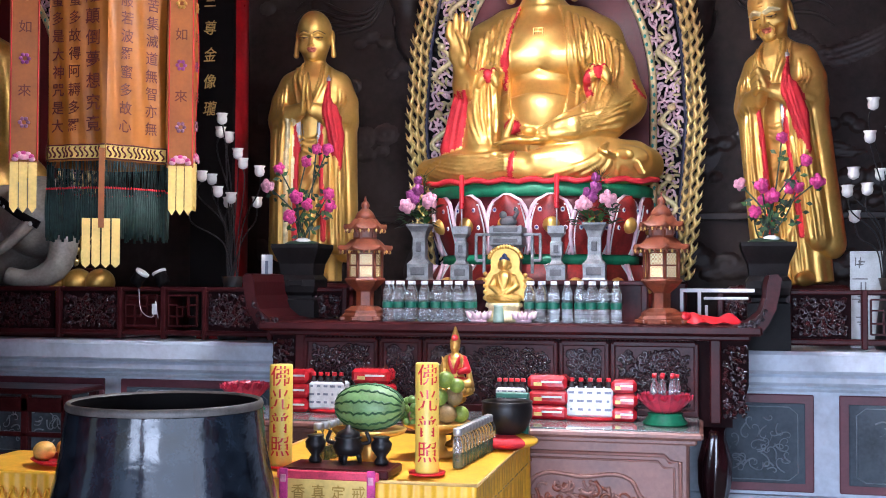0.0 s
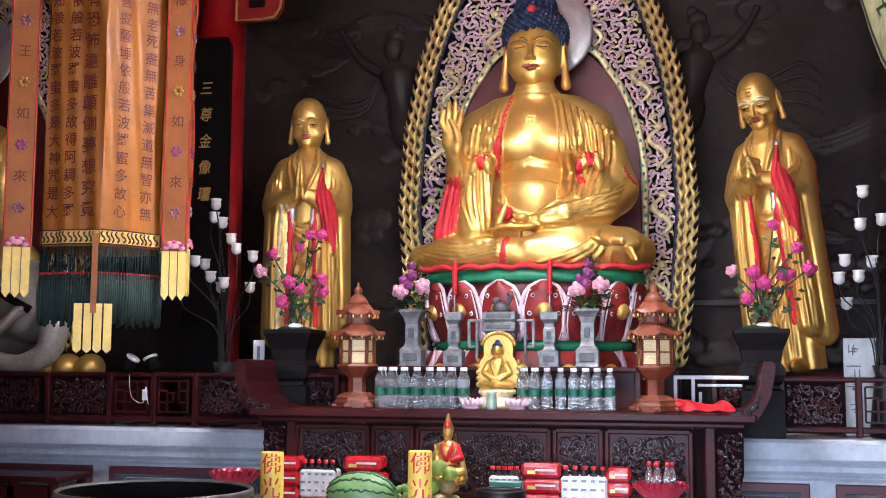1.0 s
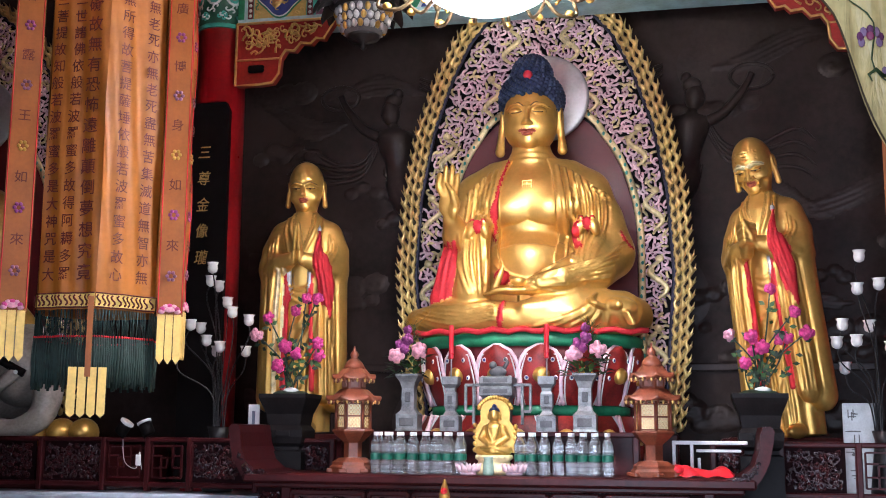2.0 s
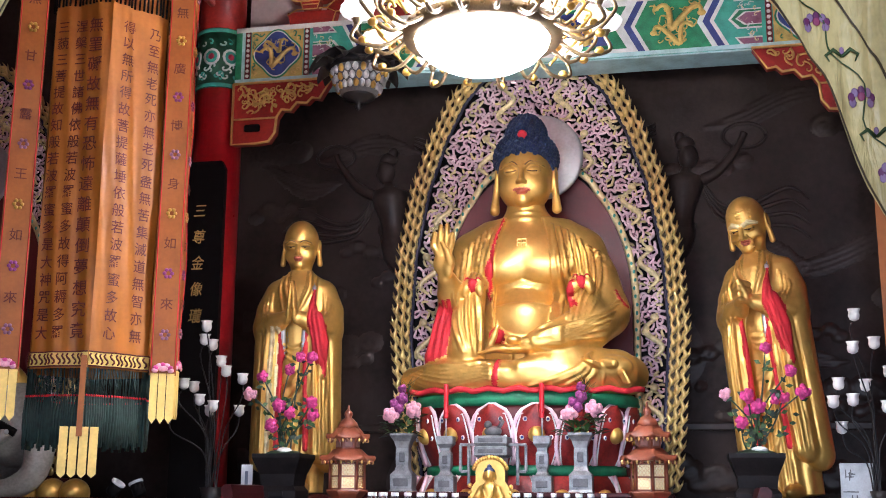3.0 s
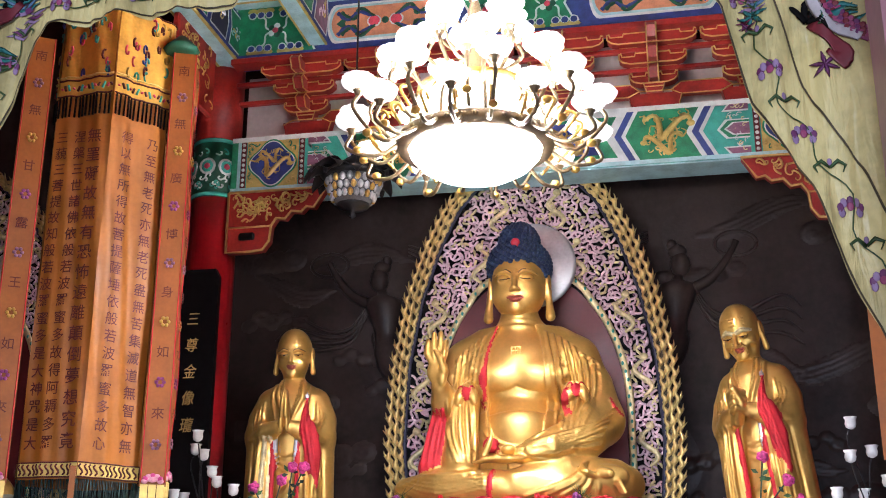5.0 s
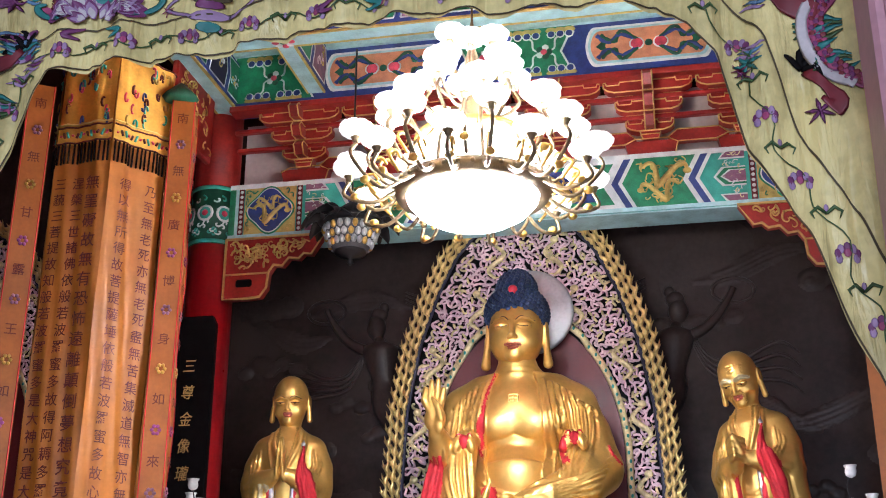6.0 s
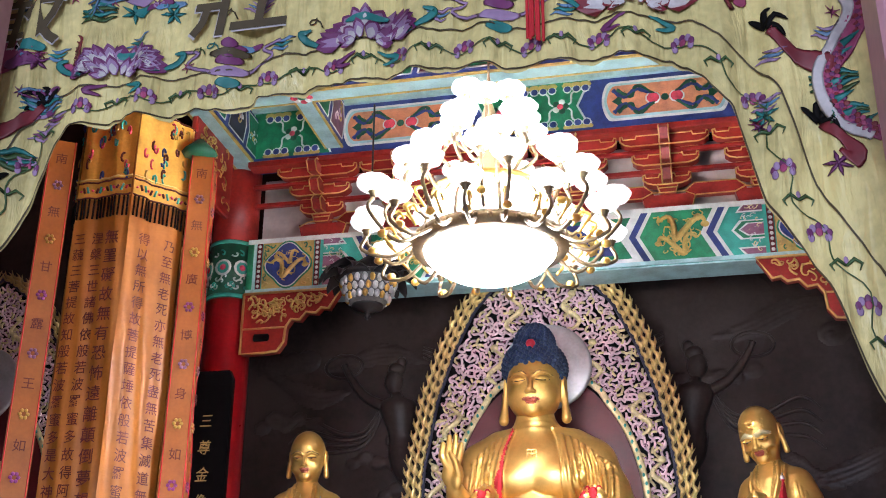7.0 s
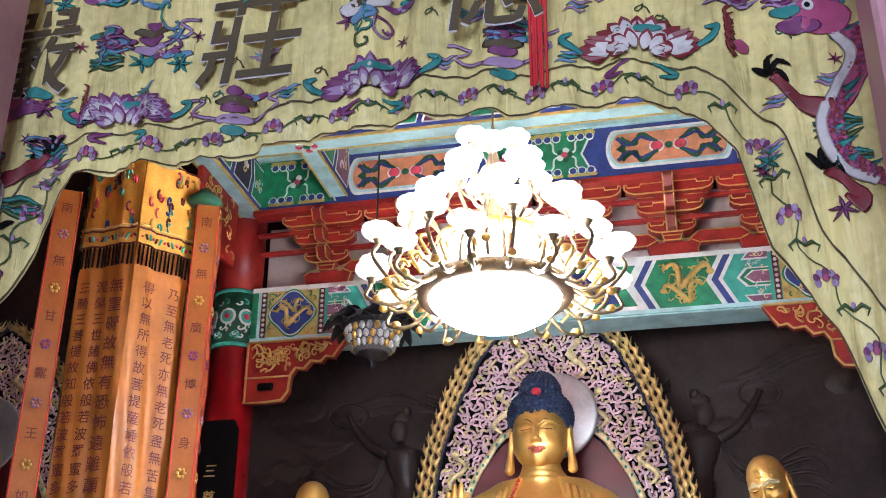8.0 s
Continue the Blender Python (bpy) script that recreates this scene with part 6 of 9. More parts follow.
for i in range(6):
    (ax, ay), (bx, by) = HEX[i], HEX[(i + 1) % 6]
    nx, ny = (ay - by), (bx - ax)
    ln = math.hypot(nx, ny)
    nx, ny = -nx / ln, -ny / ln

    def pt(u, z, off=0.0, ax=ax, ay=ay, bx=bx, by=by, nx=nx, ny=ny):
        w = 0.012 * math.sin(9 * u + 1.7 * z) * math.sin(math.pi * u) + 0.006 * math.sin(23 * u + 5 * z) + off
        return (ax + (bx - ax) * u - nx * w * -1, ay + (by - ay) * u - ny * w * -1, z)
    sd = -1 if (nx * (ax + bx) + ny * (ay + by)) < 0 else 1

    def face(u, z, off=0.0, pt=pt, sd=sd):
        return pt(u, z, sd * off)
    p = part("silk_panel", Shape().sheet(lambda u, v: face(u, 2.19 + 2.75 * v), 18, 40, banner_silk), ban)
    s = Shape()
    s.sheet(lambda u, v: face(u, 2.20 + 0.075 * v, 0.006), 12, 3, pale_silk)
    for k in range(12):
        s.tube([face(0.04 + k * 0.08 + 0.03 * math.sin(j * 1.2), 2.21 + 0.011 * j, 0.012) for j in range(6)], 0.005, ink, 4)
    for z in (2.20, 2.275):
        s.tube([face(u / 12, z, 0.009) for u in range(13)], 0.004, ink, 4)
    part("hem_border", s, p, "patterned hem border")
    s = Shape()
    s.sheet(lambda u, v: face(u, 4.36 + 0.58 * v, 0.010), 12, 8, head_silk)
    for z, m in ((4.37, ink), (4.47, ink), (4.49, pale_silk), (4.93, ink)):
        s.tube([face(u / 12, z, 0.016) for u in range(13)], 0.006, m, 4)
    rgb = random.Random(30 + i)
    for k in range(22):
        u, z = rgb.uniform(.1, .9), rgb.uniform(4.5, 4.9)
        m = rgb.choice((p_teal, pink_red, ink, p_blue, gold_old))
        s.tube([face(min(.97, max(.03, u + 0.03 * math.cos(a * 0.8 + k))), z + 0.03 * math.sin(a * 0.8 + k), 0.016) for a in range(6)], 0.007, m, 4)
    for k in range(14):
        s.tube([face(0.04 + k * 0.07, 4.37, 0.014), face(0.04 + k * 0.07, 4.24, 0.012)], 0.006, p_black, 4)
        s.tube([face(0.05 + k * 0.07, 4.42 + 0.02 * math.sin(k), 0.016), face(0.08 + k * 0.07, 4.42 - 0.02 * math.sin(k), 0.016)], 0.007, (pink_red, ink, p_teal)[k % 3], 4)
    part("head_band", s, p, "embroidered head band with dark fringe")
    s = Shape()
    for k in range(26):
        u = (k + 0.5) / 26
        z1 = 2.02 + 0.006 * math.sin(k * 2.1)
        s.tube([face(u, 2.04), face(u, 1.95, 0.004), face(u + 0.004 * math.sin(k), 1.79 + 0.02 * math.sin(k * 1.7))], [0.005, 0.0085, 0.008], fringe_green, 5)
        s.ell(face(u, 2.045), (0.006, 0.006, 0.008), red_cloth, 5, 4)
    for k in range(60):
        u = rgb.random()
        s.tube([face(u, 2.19), face(min(1, max(0, u + rgb.uniform(-.05, .05))), 2.05)], 0.0022, fringe_green, 3)
    tagged(part("fringe", s, p, "dark green tassel fringe"), kind="stuff")
    for text, fc, u in LINES:
        if fc == i:
            n = len(text)
            for k, ch in enumerate(text):
                z = 4.16 - (k + 0.5) * (4.16 - 2.33) / n
                q = face(u, z, 0.018)
                part("character", write(Shape(), ch, q[0], q[1], q[2], min(0.1, 0.80 * 1.83 / n), ink, 1.0, 0.0, math.atan2(by - ay, bx - ax)), p)


def strip(x, y, z0, z1, w, text, rot, name="side_strip", lotus=True):
    p = part(name, Shape().sheet(lambda u, v: ((u - 0.5) * w, 0.008 * math.sin(6 * v * 3 + x), z0 + 0.26 + (z1 - z0 - 0.26) * v), 4, 40, strip_silk), ban, "long orange silk strip", Matrix.Translation((x, y, 0)) @ Matrix.Rotation(rot, 4, "Z"))
    s = Shape()
    for k in range(3):
        c = (k - 1) * w * 0.31
        s.prism([(c - w * 0.14, z0 + 0.27), (c + w * 0.14, z0 + 0.27), (c + w * 0.14, z0 + 0.03), (c, z0), (c - w * 0.14, z0 + 0.03)], -0.004, 0.004, pale_silk)
    part("tongue", s, p, "three pale yellow pointed tails")
    if lotus:
        s = Shape()
        for k in range(7):
            a = math.pi * k / 6
            s.ell((0.042 * math.cos(a), -0.014, z0 + 0.285 + 0.03 * math.sin(a)), (0.018, 0.006, 0.014), flower_pink if k % 2 else flower_pale, 8, 4)
        s.ell((0, -0.016, z0 + 0.295), (0.03, 0.008, 0.016), flower_pale, 10, 5)
        part("lotus_clasp", s, p, "pink embroidered lotus")
    s = Shape()
    for e in (-0.45, 0.45):
        s.tube([(e * w, 0.008 * math.sin(6 * v / 40 * 3 + x) - 0.003, z0 + 0.28 + (z1 - z0 - 0.28) * v / 40) for v in range(41)], 0.003, red_cloth, 4)
    n = 2 * len(text)
    for k in range(n):
        z = z1 - 0.12 - k * (z1 - z0 - 0.6) / max(1, n - 1)
        if k % 2 == 0:
            write(s, text[k // 2], 0, -0.016, z, 0.07, ink)
        else:
            for q in range(6):
                a = q * 1.047
                s.ell((0.02 * math.cos(a), -0.013, z + 0.022 * math.sin(a)), (0.011, 0.004, 0.011), (p_mauve, gold_old, flower_purple)[(k // 2) % 3], 6, 4)
    part("writing", s, p, "brown characters between small flowers")


strip(-0.425, -0.22, 1.91, 4.72, 0.15, "南無甘露王如來", 0.10)
strip(0.385, -0.24, 1.91, 4.72, 0.14, "南無廣博身如來", -0.05)
strip(0.465, 0.0, 1.95, 4.75, 0.10, "南無妙色身如來", 1.25)
for k, (x, y) in enumerate(((-0.02, -0.385),)):
    s = Shape()
    for j in range(4):
        c = -0.075 + 0.05 * j
        s.prism([(c - 0.021, 0.26), (c + 0.021, 0.26), (c + 0.021, 0.02), (c, 0.0), (c - 0.021, 0.02)], -0.004, 0.004, pale_silk)
    s.box((0, 0, 0.42), (0.03, 0.012, 0.42), strip_silk)
    part("tail", s, ban, "pale yellow pointed tails", Matrix.Translation((x, y, 1.62 if k == 0 else 1.70)))
part("core_frame", Shape().lathe([(0.3, 4.9), (0.32, 4.95), (0.05, 5.25), (0.012, 5.3), (0.012, 6.89)], strip_silk, n=6, caps=True), ban, "peaked silk canopy")
part("finial", Shape().lathe([(0.09, 4.72), (0.11, 4.75), (0.07, 4.79), (0.02, 4.84)], p_dgreen, (0.36, -0.22, 0), 10), ban, "small green canopy knob")

# ---- black column board with writing ----
pq = thing("couplet_board", (-3.475, 7.72, 1.17), "black lacquered board with pale gold characters", "board")
part("board", Shape().prism([(-0.15, 0), (0.17, 0), (0.17, 2.74), (0.14, 2.80), (-0.12, 2.80), (-0.15, 2.74)], 0, 0.05, p_black), pq)
for k, ch in enumerate("三尊金像瓏"):
    part("character", write(Shape(), ch, -0.005, -0.006, 2.42 - 0.196 * k, 0.112, gold_line, 0.9, 0.15), pq, "dull gold character")

# edge of a second banner on the other side
sb = thing("side_banner", (0.955, 5.5, 0), "orange silk banner strip hanging from the ceiling", "banner")
part("silk_panel", Shape().sheet(lambda u, v: (-0.07 + 0.14 * u, 0.01 * math.sin(12 * v), 2.2 + 4.69 * v), 4, 40, strip_silk), sb)
part("tail", Shape().prism([(-0.06, 2.21), (0.06, 2.21), (0.06, 1.98), (0.0, 1.93), (-0.06, 1.98)], -0.004, 0.004, pale_silk), sb, "pale yellow pointed tail")


# ---- chandelier ----
ch = thing("chandelier", (-0.9, 5.1, 0.015), "lit tiered chandelier with frosted shades and bronze arms", "chandelier")
part("bowl", Shape().lathe([(0.0, 3.515), (0.1, 3.52), (0.2, 3.545), (0.27, 3.585), (0.315, 3.635), (0.33, 3.69)], lamp_bowl, n=48), ch, "large lit white glass bowl")
s = Shape().lathe([(0.325, 3.655), (0.375, 3.66), (0.385, 3.69), (0.375, 3.72), (0.33, 3.735), (0.325, 3.70)], bronze, n=56, caps=False)
for k in range(36):
    a = 2 * math.pi * k / 36
    s.ell((0.385 * math.cos(a), 0.385 * math.sin(a), 3.69), 0.013, bronze, 6, 4)
part("rim_ring", s, ch, "dark bronze ring")
part("drum", Shape().lathe([(0.27, 3.73), (0.30, 3.80), (0.29, 3.90), (0.24, 3.95)], lamp_glass, n=32), ch, "lit glass drum")
s = Shape().lathe([(0.25, 3.94), (0.29, 3.95), (0.29, 3.97), (0.2, 4.0)], gold_old, n=32, caps=False)
for k in range(10):
    a = 2 * math.pi * k / 10
    part("cage_bar", Shape().tube(bez([(0.34 * math.cos(a), 0.34 * math.sin(a), 3.73), (0.325 * math.cos(a), 0.325 * math.sin(a), 3.84), (0.27 * math.cos(a), 0.27 * math.sin(a), 3.95)], 4), 0.011, bronze, 6), ch)
part("drum_ring", s, ch, "gilded ring over the drum")
part("stem", Shape().lathe([(0.03, 3.95), (0.06, 4.02), (0.03, 4.1), (0.05, 4.2), (0.025, 4.3), (0.04, 4.4), (0.012, 4.5), (0.012, 4.6), (0.006, 4.64), (0.006, 6.9)], bronze, n=14), ch, "gilded stem and chain")
sh = Shape()
sh.lathe([(0.018, 0.0), (0.05, 0.006), (0.078, 0.022), (0.094, 0.048), (0.096, 0.064), (0.082, 0.084), (0.064, 0.092)], shade_glass, n=48, caps=False, wave=lambda t, z: 1 + (0.10 * abs(math.cos(4 * t)) - 0.05 if z > 0.01 else 0))
shade = sh.mesh("shade")
bulb = Shape().ell((0, 0, 0.065), (0.028, 0.028, 0.034), bulb_light, 10, 6).mesh("bulb")
cp = Shape().lathe([(0.006, -0.045), (0.022, -0.035), (0.028, -0.012), (0.04, 0.0), (0.03, 0.006)], bronze, n=12)
cup = cp.mesh("cup")
for count, r, z, r0, z0, ph in ((10, 0.61, 3.86, 0.36, 3.70, 0.0), (10, 0.60, 3.74, 0.37, 3.68, 0.31), (8, 0.50, 3.97, 0.30, 3.80, 0.1), (7, 0.41, 4.08, 0.25, 3.95, 0.5), (6, 0.32, 4.19, 0.05, 4.05, 0.2), (5, 0.23, 4.30, 0.04, 4.18, 0.5), (4, 0.17, 4.40, 0.03, 4.28, 0.1), (2, 0.11, 4.52, 0.02, 4.40, 0.3)):
    for k in range(count):
        a = 2 * math.pi * k / count + ph
        c, n2 = math.cos(a), math.sin(a)
        am = Shape().tube(bez([(r0 * c, r0 * n2, z0), ((r0 * .5 + r * .5) * c, (r0 * .5 + r * .5) * n2, z0 - 0.07), ((r + 0.02) * c, (r + 0.02) * n2, z - 0.10), (r * c, r * n2, z - 0.03)], 5), 0.010, bronze, 7)
        if r > 0.45:
            am.tube(bez([((r0 + .1) * c, (r0 + .1) * n2, z0 - 0.02), ((r0 + .16) * c, (r0 + .16) * n2, z0 + 0.05), ((r0 + .12) * c, (r0 + .12) * n2, z0 + 0.08), ((r0 + .09) * c, (r0 + .09) * n2, z0 + 0.05)], 4), 0.008, gold_old, 6)
            am.ell(((r0 + .2) * c, (r0 + .2) * n2, z0 - 0.045), (0.025, 0.025, 0.02), gold_old, 8, 5)
        p = part("arm", am, ch, "curved bronze arm")
        part("shade", shade, p, "lit frosted glass shade", Matrix.Translation((r * c, r * n2, z)) @ Matrix.Scale(0.84, 4))
        part("bulb", bulb, p, "lit bulb", Matrix.Translation((r * c, r * n2, z)))
        part("cup", cup, p, "", Matrix.Translation((r * c, r * n2, z)) @ Matrix.Scale(0.7, 4))

# ---- black lotus lamp ----
ll = thing("lotus_lamp", (-2.10, 7.1, 4.355), "black metal lotus lamp with crystal bowl hanging on a chain", "lamp")
pt = Shape().sheet(lambda u, v: ((u - 0.5) * 0.19 * math.sin(math.pi * (0.20 + 0.74 * v)), -0.10 - 0.19 * v, 0.09 * math.sin(2.2 * v) - 0.10 * v * v + 0.035 * (2 * u - 1) ** 2), 8, 10, black_iron).mesh("petal")
ll.scale = (1.18, 1.18, 1.0)
for k in range(18):
    part("petal", pt, ll, "", Matrix.Rotation(2 * math.pi * k / 18, 4, "Z") @ Matrix.Translation((0, 0, -0.03 * (k % 2))) @ Matrix.Scale(1.0 - 0.08 * (k % 2), 4))
part("hub", Shape().lathe([(0.17, 0.0), (0.2, 0.03), (0.12, 0.06), (0.02, 0.10), (0.006, 0.12), (0.006, 1.38)], black_iron, n=20), ll)
s = Shape()
for row, (r, z) in enumerate(((0.155, -0.03), (0.14, -0.08), (0.12, -0.13))):
    for k in range(22):
        a = 2 * math.pi * (k + 0.5 * row) / 22
        s.ell((r * math.cos(a), r * math.sin(a), z), (0.018, 0.018, 0.03), silver if (k + row) % 3 else gold_old, 6, 5)
s.lathe([(0.10, -0.18), (0.15, -0.06), (0.16, 0.0)], pewter_dk, n=20)
part("crystal_bowl", s, ll, "bowl of clear and amber crystals")
part("finial", Shape().lathe([(0.005, -0.28), (0.02, -0.26), (0.01, -0.23), (0.09, -0.20), (0.10, -0.17)], black_iron, n=16), ll)

# ---- embroidered valance in the doorway ----
VX = [-1.95, -1.68, -1.60, -1.55, -1.476, -1.43, -1.40, -1.229, -1.027, -0.84, -0.642, -0.45, -0.275, -0.13, 0.01, 0.07, 0.13, 0.155, 0.176, 0.23, 0.281, 0.31, 0.342, 0.38, 0.43]
VZ = [1.9, 2.2, 2.36, 2.5, 2.702, 2.82, 2.86, 2.876, 2.88, 2.91, 2.917, 2.91, 2.886, 2.895, 2.885, 2.83, 2.758, 2.65, 2.543, 2.43, 2.34, 2.24, 2.14, 2.06, 1.9]
val = thing("door_valance", (0, 2.2, 0), "champagne silk door valance embroidered with lotuses and dragons", "curtain")


def vb(x):
    return interp(x, VX, VZ)


def vy(x, z):
    return 0.012 * math.sin(38 * x + 2.0 * math.sin(3 * z)) + 0.02 * math.sin(5 * x) + 0.022 * noise.noise((17 * x, 0.3, 1.6 * z)) + 0.010 * noise.noise((45 * x, 3.1, 5 * z))


s = Shape()
s.sheet(lambda u, v: (-1.95 + 2.38 * u, vy(-1.95 + 2.38 * u, vb(-1.95 + 2.38 * u) + (3.75 - vb(-1.95 + 2.38 * u)) * v), vb(-1.95 + 2.38 * u) + 0.006 * math.sin(90 * u) + (3.75 - vb(-1.95 + 2.38 * u)) * v), 330, 80, vine_silk)
part("silk", s, val)
part("rail", Shape().tube([(-2.0, 0.03, 3.74), (0.5, 0.03, 3.74)], 0.02, red_wood, 10), val, "wooden hanging rail")
th_dark = mk("thread_brown", (0.075, 0.050, 0.020), 0.6)
th_plum = mk("thread_plum", (0.17, 0.035, 0.13), 0.5)
th_lilac = mk("thread_lilac", (0.34, 0.21, 0.36), 0.5)
th_teal = mk("thread_teal", (0.03, 0.20, 0.19), 0.5)
th_green = mk("thread_green", (0.05, 0.10, 0.03), 0.5)
th_pink = mk("thread_pink", (0.36, 0.06, 0.15), 0.5)
th_blue = mk("thread_blue", (0.12, 0.22, 0.36), 0.5)
th_red = mk("thread_red", (0.20, 0.02, 0.03), 0.5)
th_pale = mk("thread_pale", (0.56, 0.50, 0.50), 0.5)


def V(x, z, off=0.006):
    return (x, vy(x, z) - off, z)


def along(n=400):
    """Points along the lower edge with the direction into the cloth."""
    pts = [Vector((x, vb(x))) for x in [-1.94 + 2.36 * i / n for i in range(n + 1)]]
    out, acc = [], 0.0
    for i, p in enumerate(pts):
        q0, q1 = pts[max(0, i - 6)], pts[min(n, i + 6)]
        d = (q1 - q0).normalized()
        acc += (pts[i] - pts[i - 1]).length if i else 0
        out.append((acc, p, Vector((-d.y, d.x))))
    return out


EDGE = along()
s = Shape()
s.tube([V(p.x, p.y + 0.004) for _, p, _ in EDGE], 0.0022, th_dark, 5)
s.tube([V(p.x + 0.105 * n.x, p.y + 0.105 * n.y) for _, p, n in EDGE if -1.90 < p.x + 0.105 * n.x < 0.42], 0.0022, th_dark, 5)
part("piping", s, val, "dark red edge piping")
vine = [V(p.x + (0.052 + 0.014 * math.sin(a * 42)) * n.x, p.y + (0.052 + 0.014 * math.sin(a * 42)) * n.y) for a, p, n in EDGE]
part("border_vine", Shape().tube(vine, 0.0019, th_green, 4), val, "winding green vine")
last, cnt = -1.0, 0
for a, p, n in EDGE:
    if a - last > 0.075:
        last, cnt = a, cnt + 1
        c = p + n * 0.052
        d = Shape()
        if cnt % 2:
            for q in range(7):
                an = -0.5 + (math.pi + 1.0) * q / 6
                d.ell(V(c.x + 0.019 * math.cos(an), c.y - 0.004 + 0.016 * math.sin(an), 0.006), (0.0075, 0.002, 0.010), th_plum if q % 2 else th_lilac, 7, 4)
            d.ell(V(c.x, c.y, 0.008), (0.008, 0.002, 0.009), th_pink, 7, 4)
            part("border_blossom", d, val, "small purple lotus")
        else:
            for q in (-1, 1):
                d.tube([V(c.x, c.y), V(c.x + q * 0.016, c.y + 0.014), V(c.x + q * 0.03, c.y + 0.004), V(c.x + q * 0.024, c.y - 0.010)], [0.003, 0.0045, 0.003, 0.001], th_green, 4)
            d.ell(V(c.x, c.y + 0.012, 0.009), (0.005, 0.002, 0.008), th_lilac, 6, 4)
            part("border_leaf", d, val, "curled green leaves and bud")
rgs = random.Random(44)
for k in range(70):
    x = rgs.uniform(-1.88, 0.38)
    z = rgs.uniform(vb(x) + 0.13, 3.30)
    d, kind = Shape(), k % 3
    if kind == 0:
        m1, m2 = rgs.choice(((th_plum, th_lilac), (th_blue, th_lilac), (th_teal, th_blue)))
        for q in range(3):
            zz = z + 0.011 * (q - 1)
            d.tube([V(x + 0.013 * (j - 2) + 0.008 * q, zz + 0.006 * math.sin(1.6 * j + q), 0.003) for j in range(5)], [0.001, 0.004, 0.0055, 0.004, 0.001], m1 if q % 2 else m2, 5, 0.4)
        part("embroidered_cloud", d, val, "small embroidered cloud wisp")
    elif kind == 1:
        for q in range(6):
            a = q * math.pi / 3 + 0.3
            d.tube([V(x, z, 0.004), V(x + 0.018 * math.cos(a), z + 0.018 * math.sin(a), 0.004)], [0.003, 0.0008], th_plum if k % 2 else th_pink, 4, 0.5)
        part("embroidered_star", d, val, "small embroidered blossom")
    else:
        d.tube([V(x + 0.02 * math.cos(0.7 * j) * (1 - j / 12), z + 0.02 * math.sin(0.7 * j) * (1 - j / 12) + 0.003 * j, 0.003) for j in range(10)], [0.0018] * 10, rgs.choice((th_teal, th_green, th_dark)), 4)
        part("embroidered_tendril", d, val, "thin embroidered tendril")


def lotus(x, z, s1, outer, inner):
    d = Shape()
    leaf = [(0.0, 0.07), (0.25, 0.20), (0.5, 0.27), (0.75, 0.20), (0.9, 0.09), (1.0, 0.0)]
    leaf = leaf + [(l, -t) for l, t in leaf[-2::-1]]
    rows = [(-66 + 132 * k / 8, 0.52, 0.46, 0.30, 0) for k in range(9)] + [(side * q, 0.60, 0.46, 0.16, 1) for q in (100, 84, 66) for side in (-1, 1)]
    rows += [(side * q, 0.46, 0.30, 0.06, 2) for q in (62, 38, 14) for side in (-1, 1)] + [(side * q, 0.30, 0.22, 0.0, 3) for q in (95, 60) for side in (-1, 1)]
    for ang, ln, spread, up, row in rows:
        a = radians(ang)
        ux, uz = math.sin(a), math.cos(a)
        bx, bz = x + s1 * spread * math.sin(a), z + s1 * up
        for q, mm, o in ((1.0, outer, 0.0), (0.80, inner, 0.003), (0.52, th_pale, 0.006)):
            pts = [V(bx + s1 * ln * ((0.06 * (1 - q) + q * l) * ux + q * t * uz), bz + s1 * ln * ((0.06 * (1 - q) + q * l) * uz - q * t * ux), 0.008 + 0.010 * row + o) for l, t in leaf]
            d.add(pts, [tuple(range(len(pts)))], mm, False)
    d.ell(V(x, z + s1 * 0.52, 0.016), (s1 * 0.44, 0.003, s1 * 0.085), th_teal, 18, 6)
    part("lotus", d, val, "large embroidered lotus")
    d = Shape()
    for k in (-1, 1):
        d.tube(bez([V(x + k * s1 * 0.7, z), V(x + k * s1 * 1.2, z + 0.03), V(x + k * s1 * 1.35, z + s1 * 0.45), V(x + k * s1 * 1.15, z + s1 * 0.5)], 6), [0.003 + 0.0065 * math.sin(math.pi * i / 18) for i in range(19)], th_teal, 6, 0.4)
        d.tube(bez([V(x + k * s1 * 0.2, z - 0.02), V(x + k * s1 * 0.6, z - s1 * 0.35), V(x + k * s1 * 0.3, z - s1 * 0.42)], 6), [0.002 + 0.0055 * math.sin(math.pi * i / 12) for i in range(13)], (th_plum, th_teal)[k > 0], 6, 0.4)
    part("lotus_foliage", d, val, "curling teal leaves")


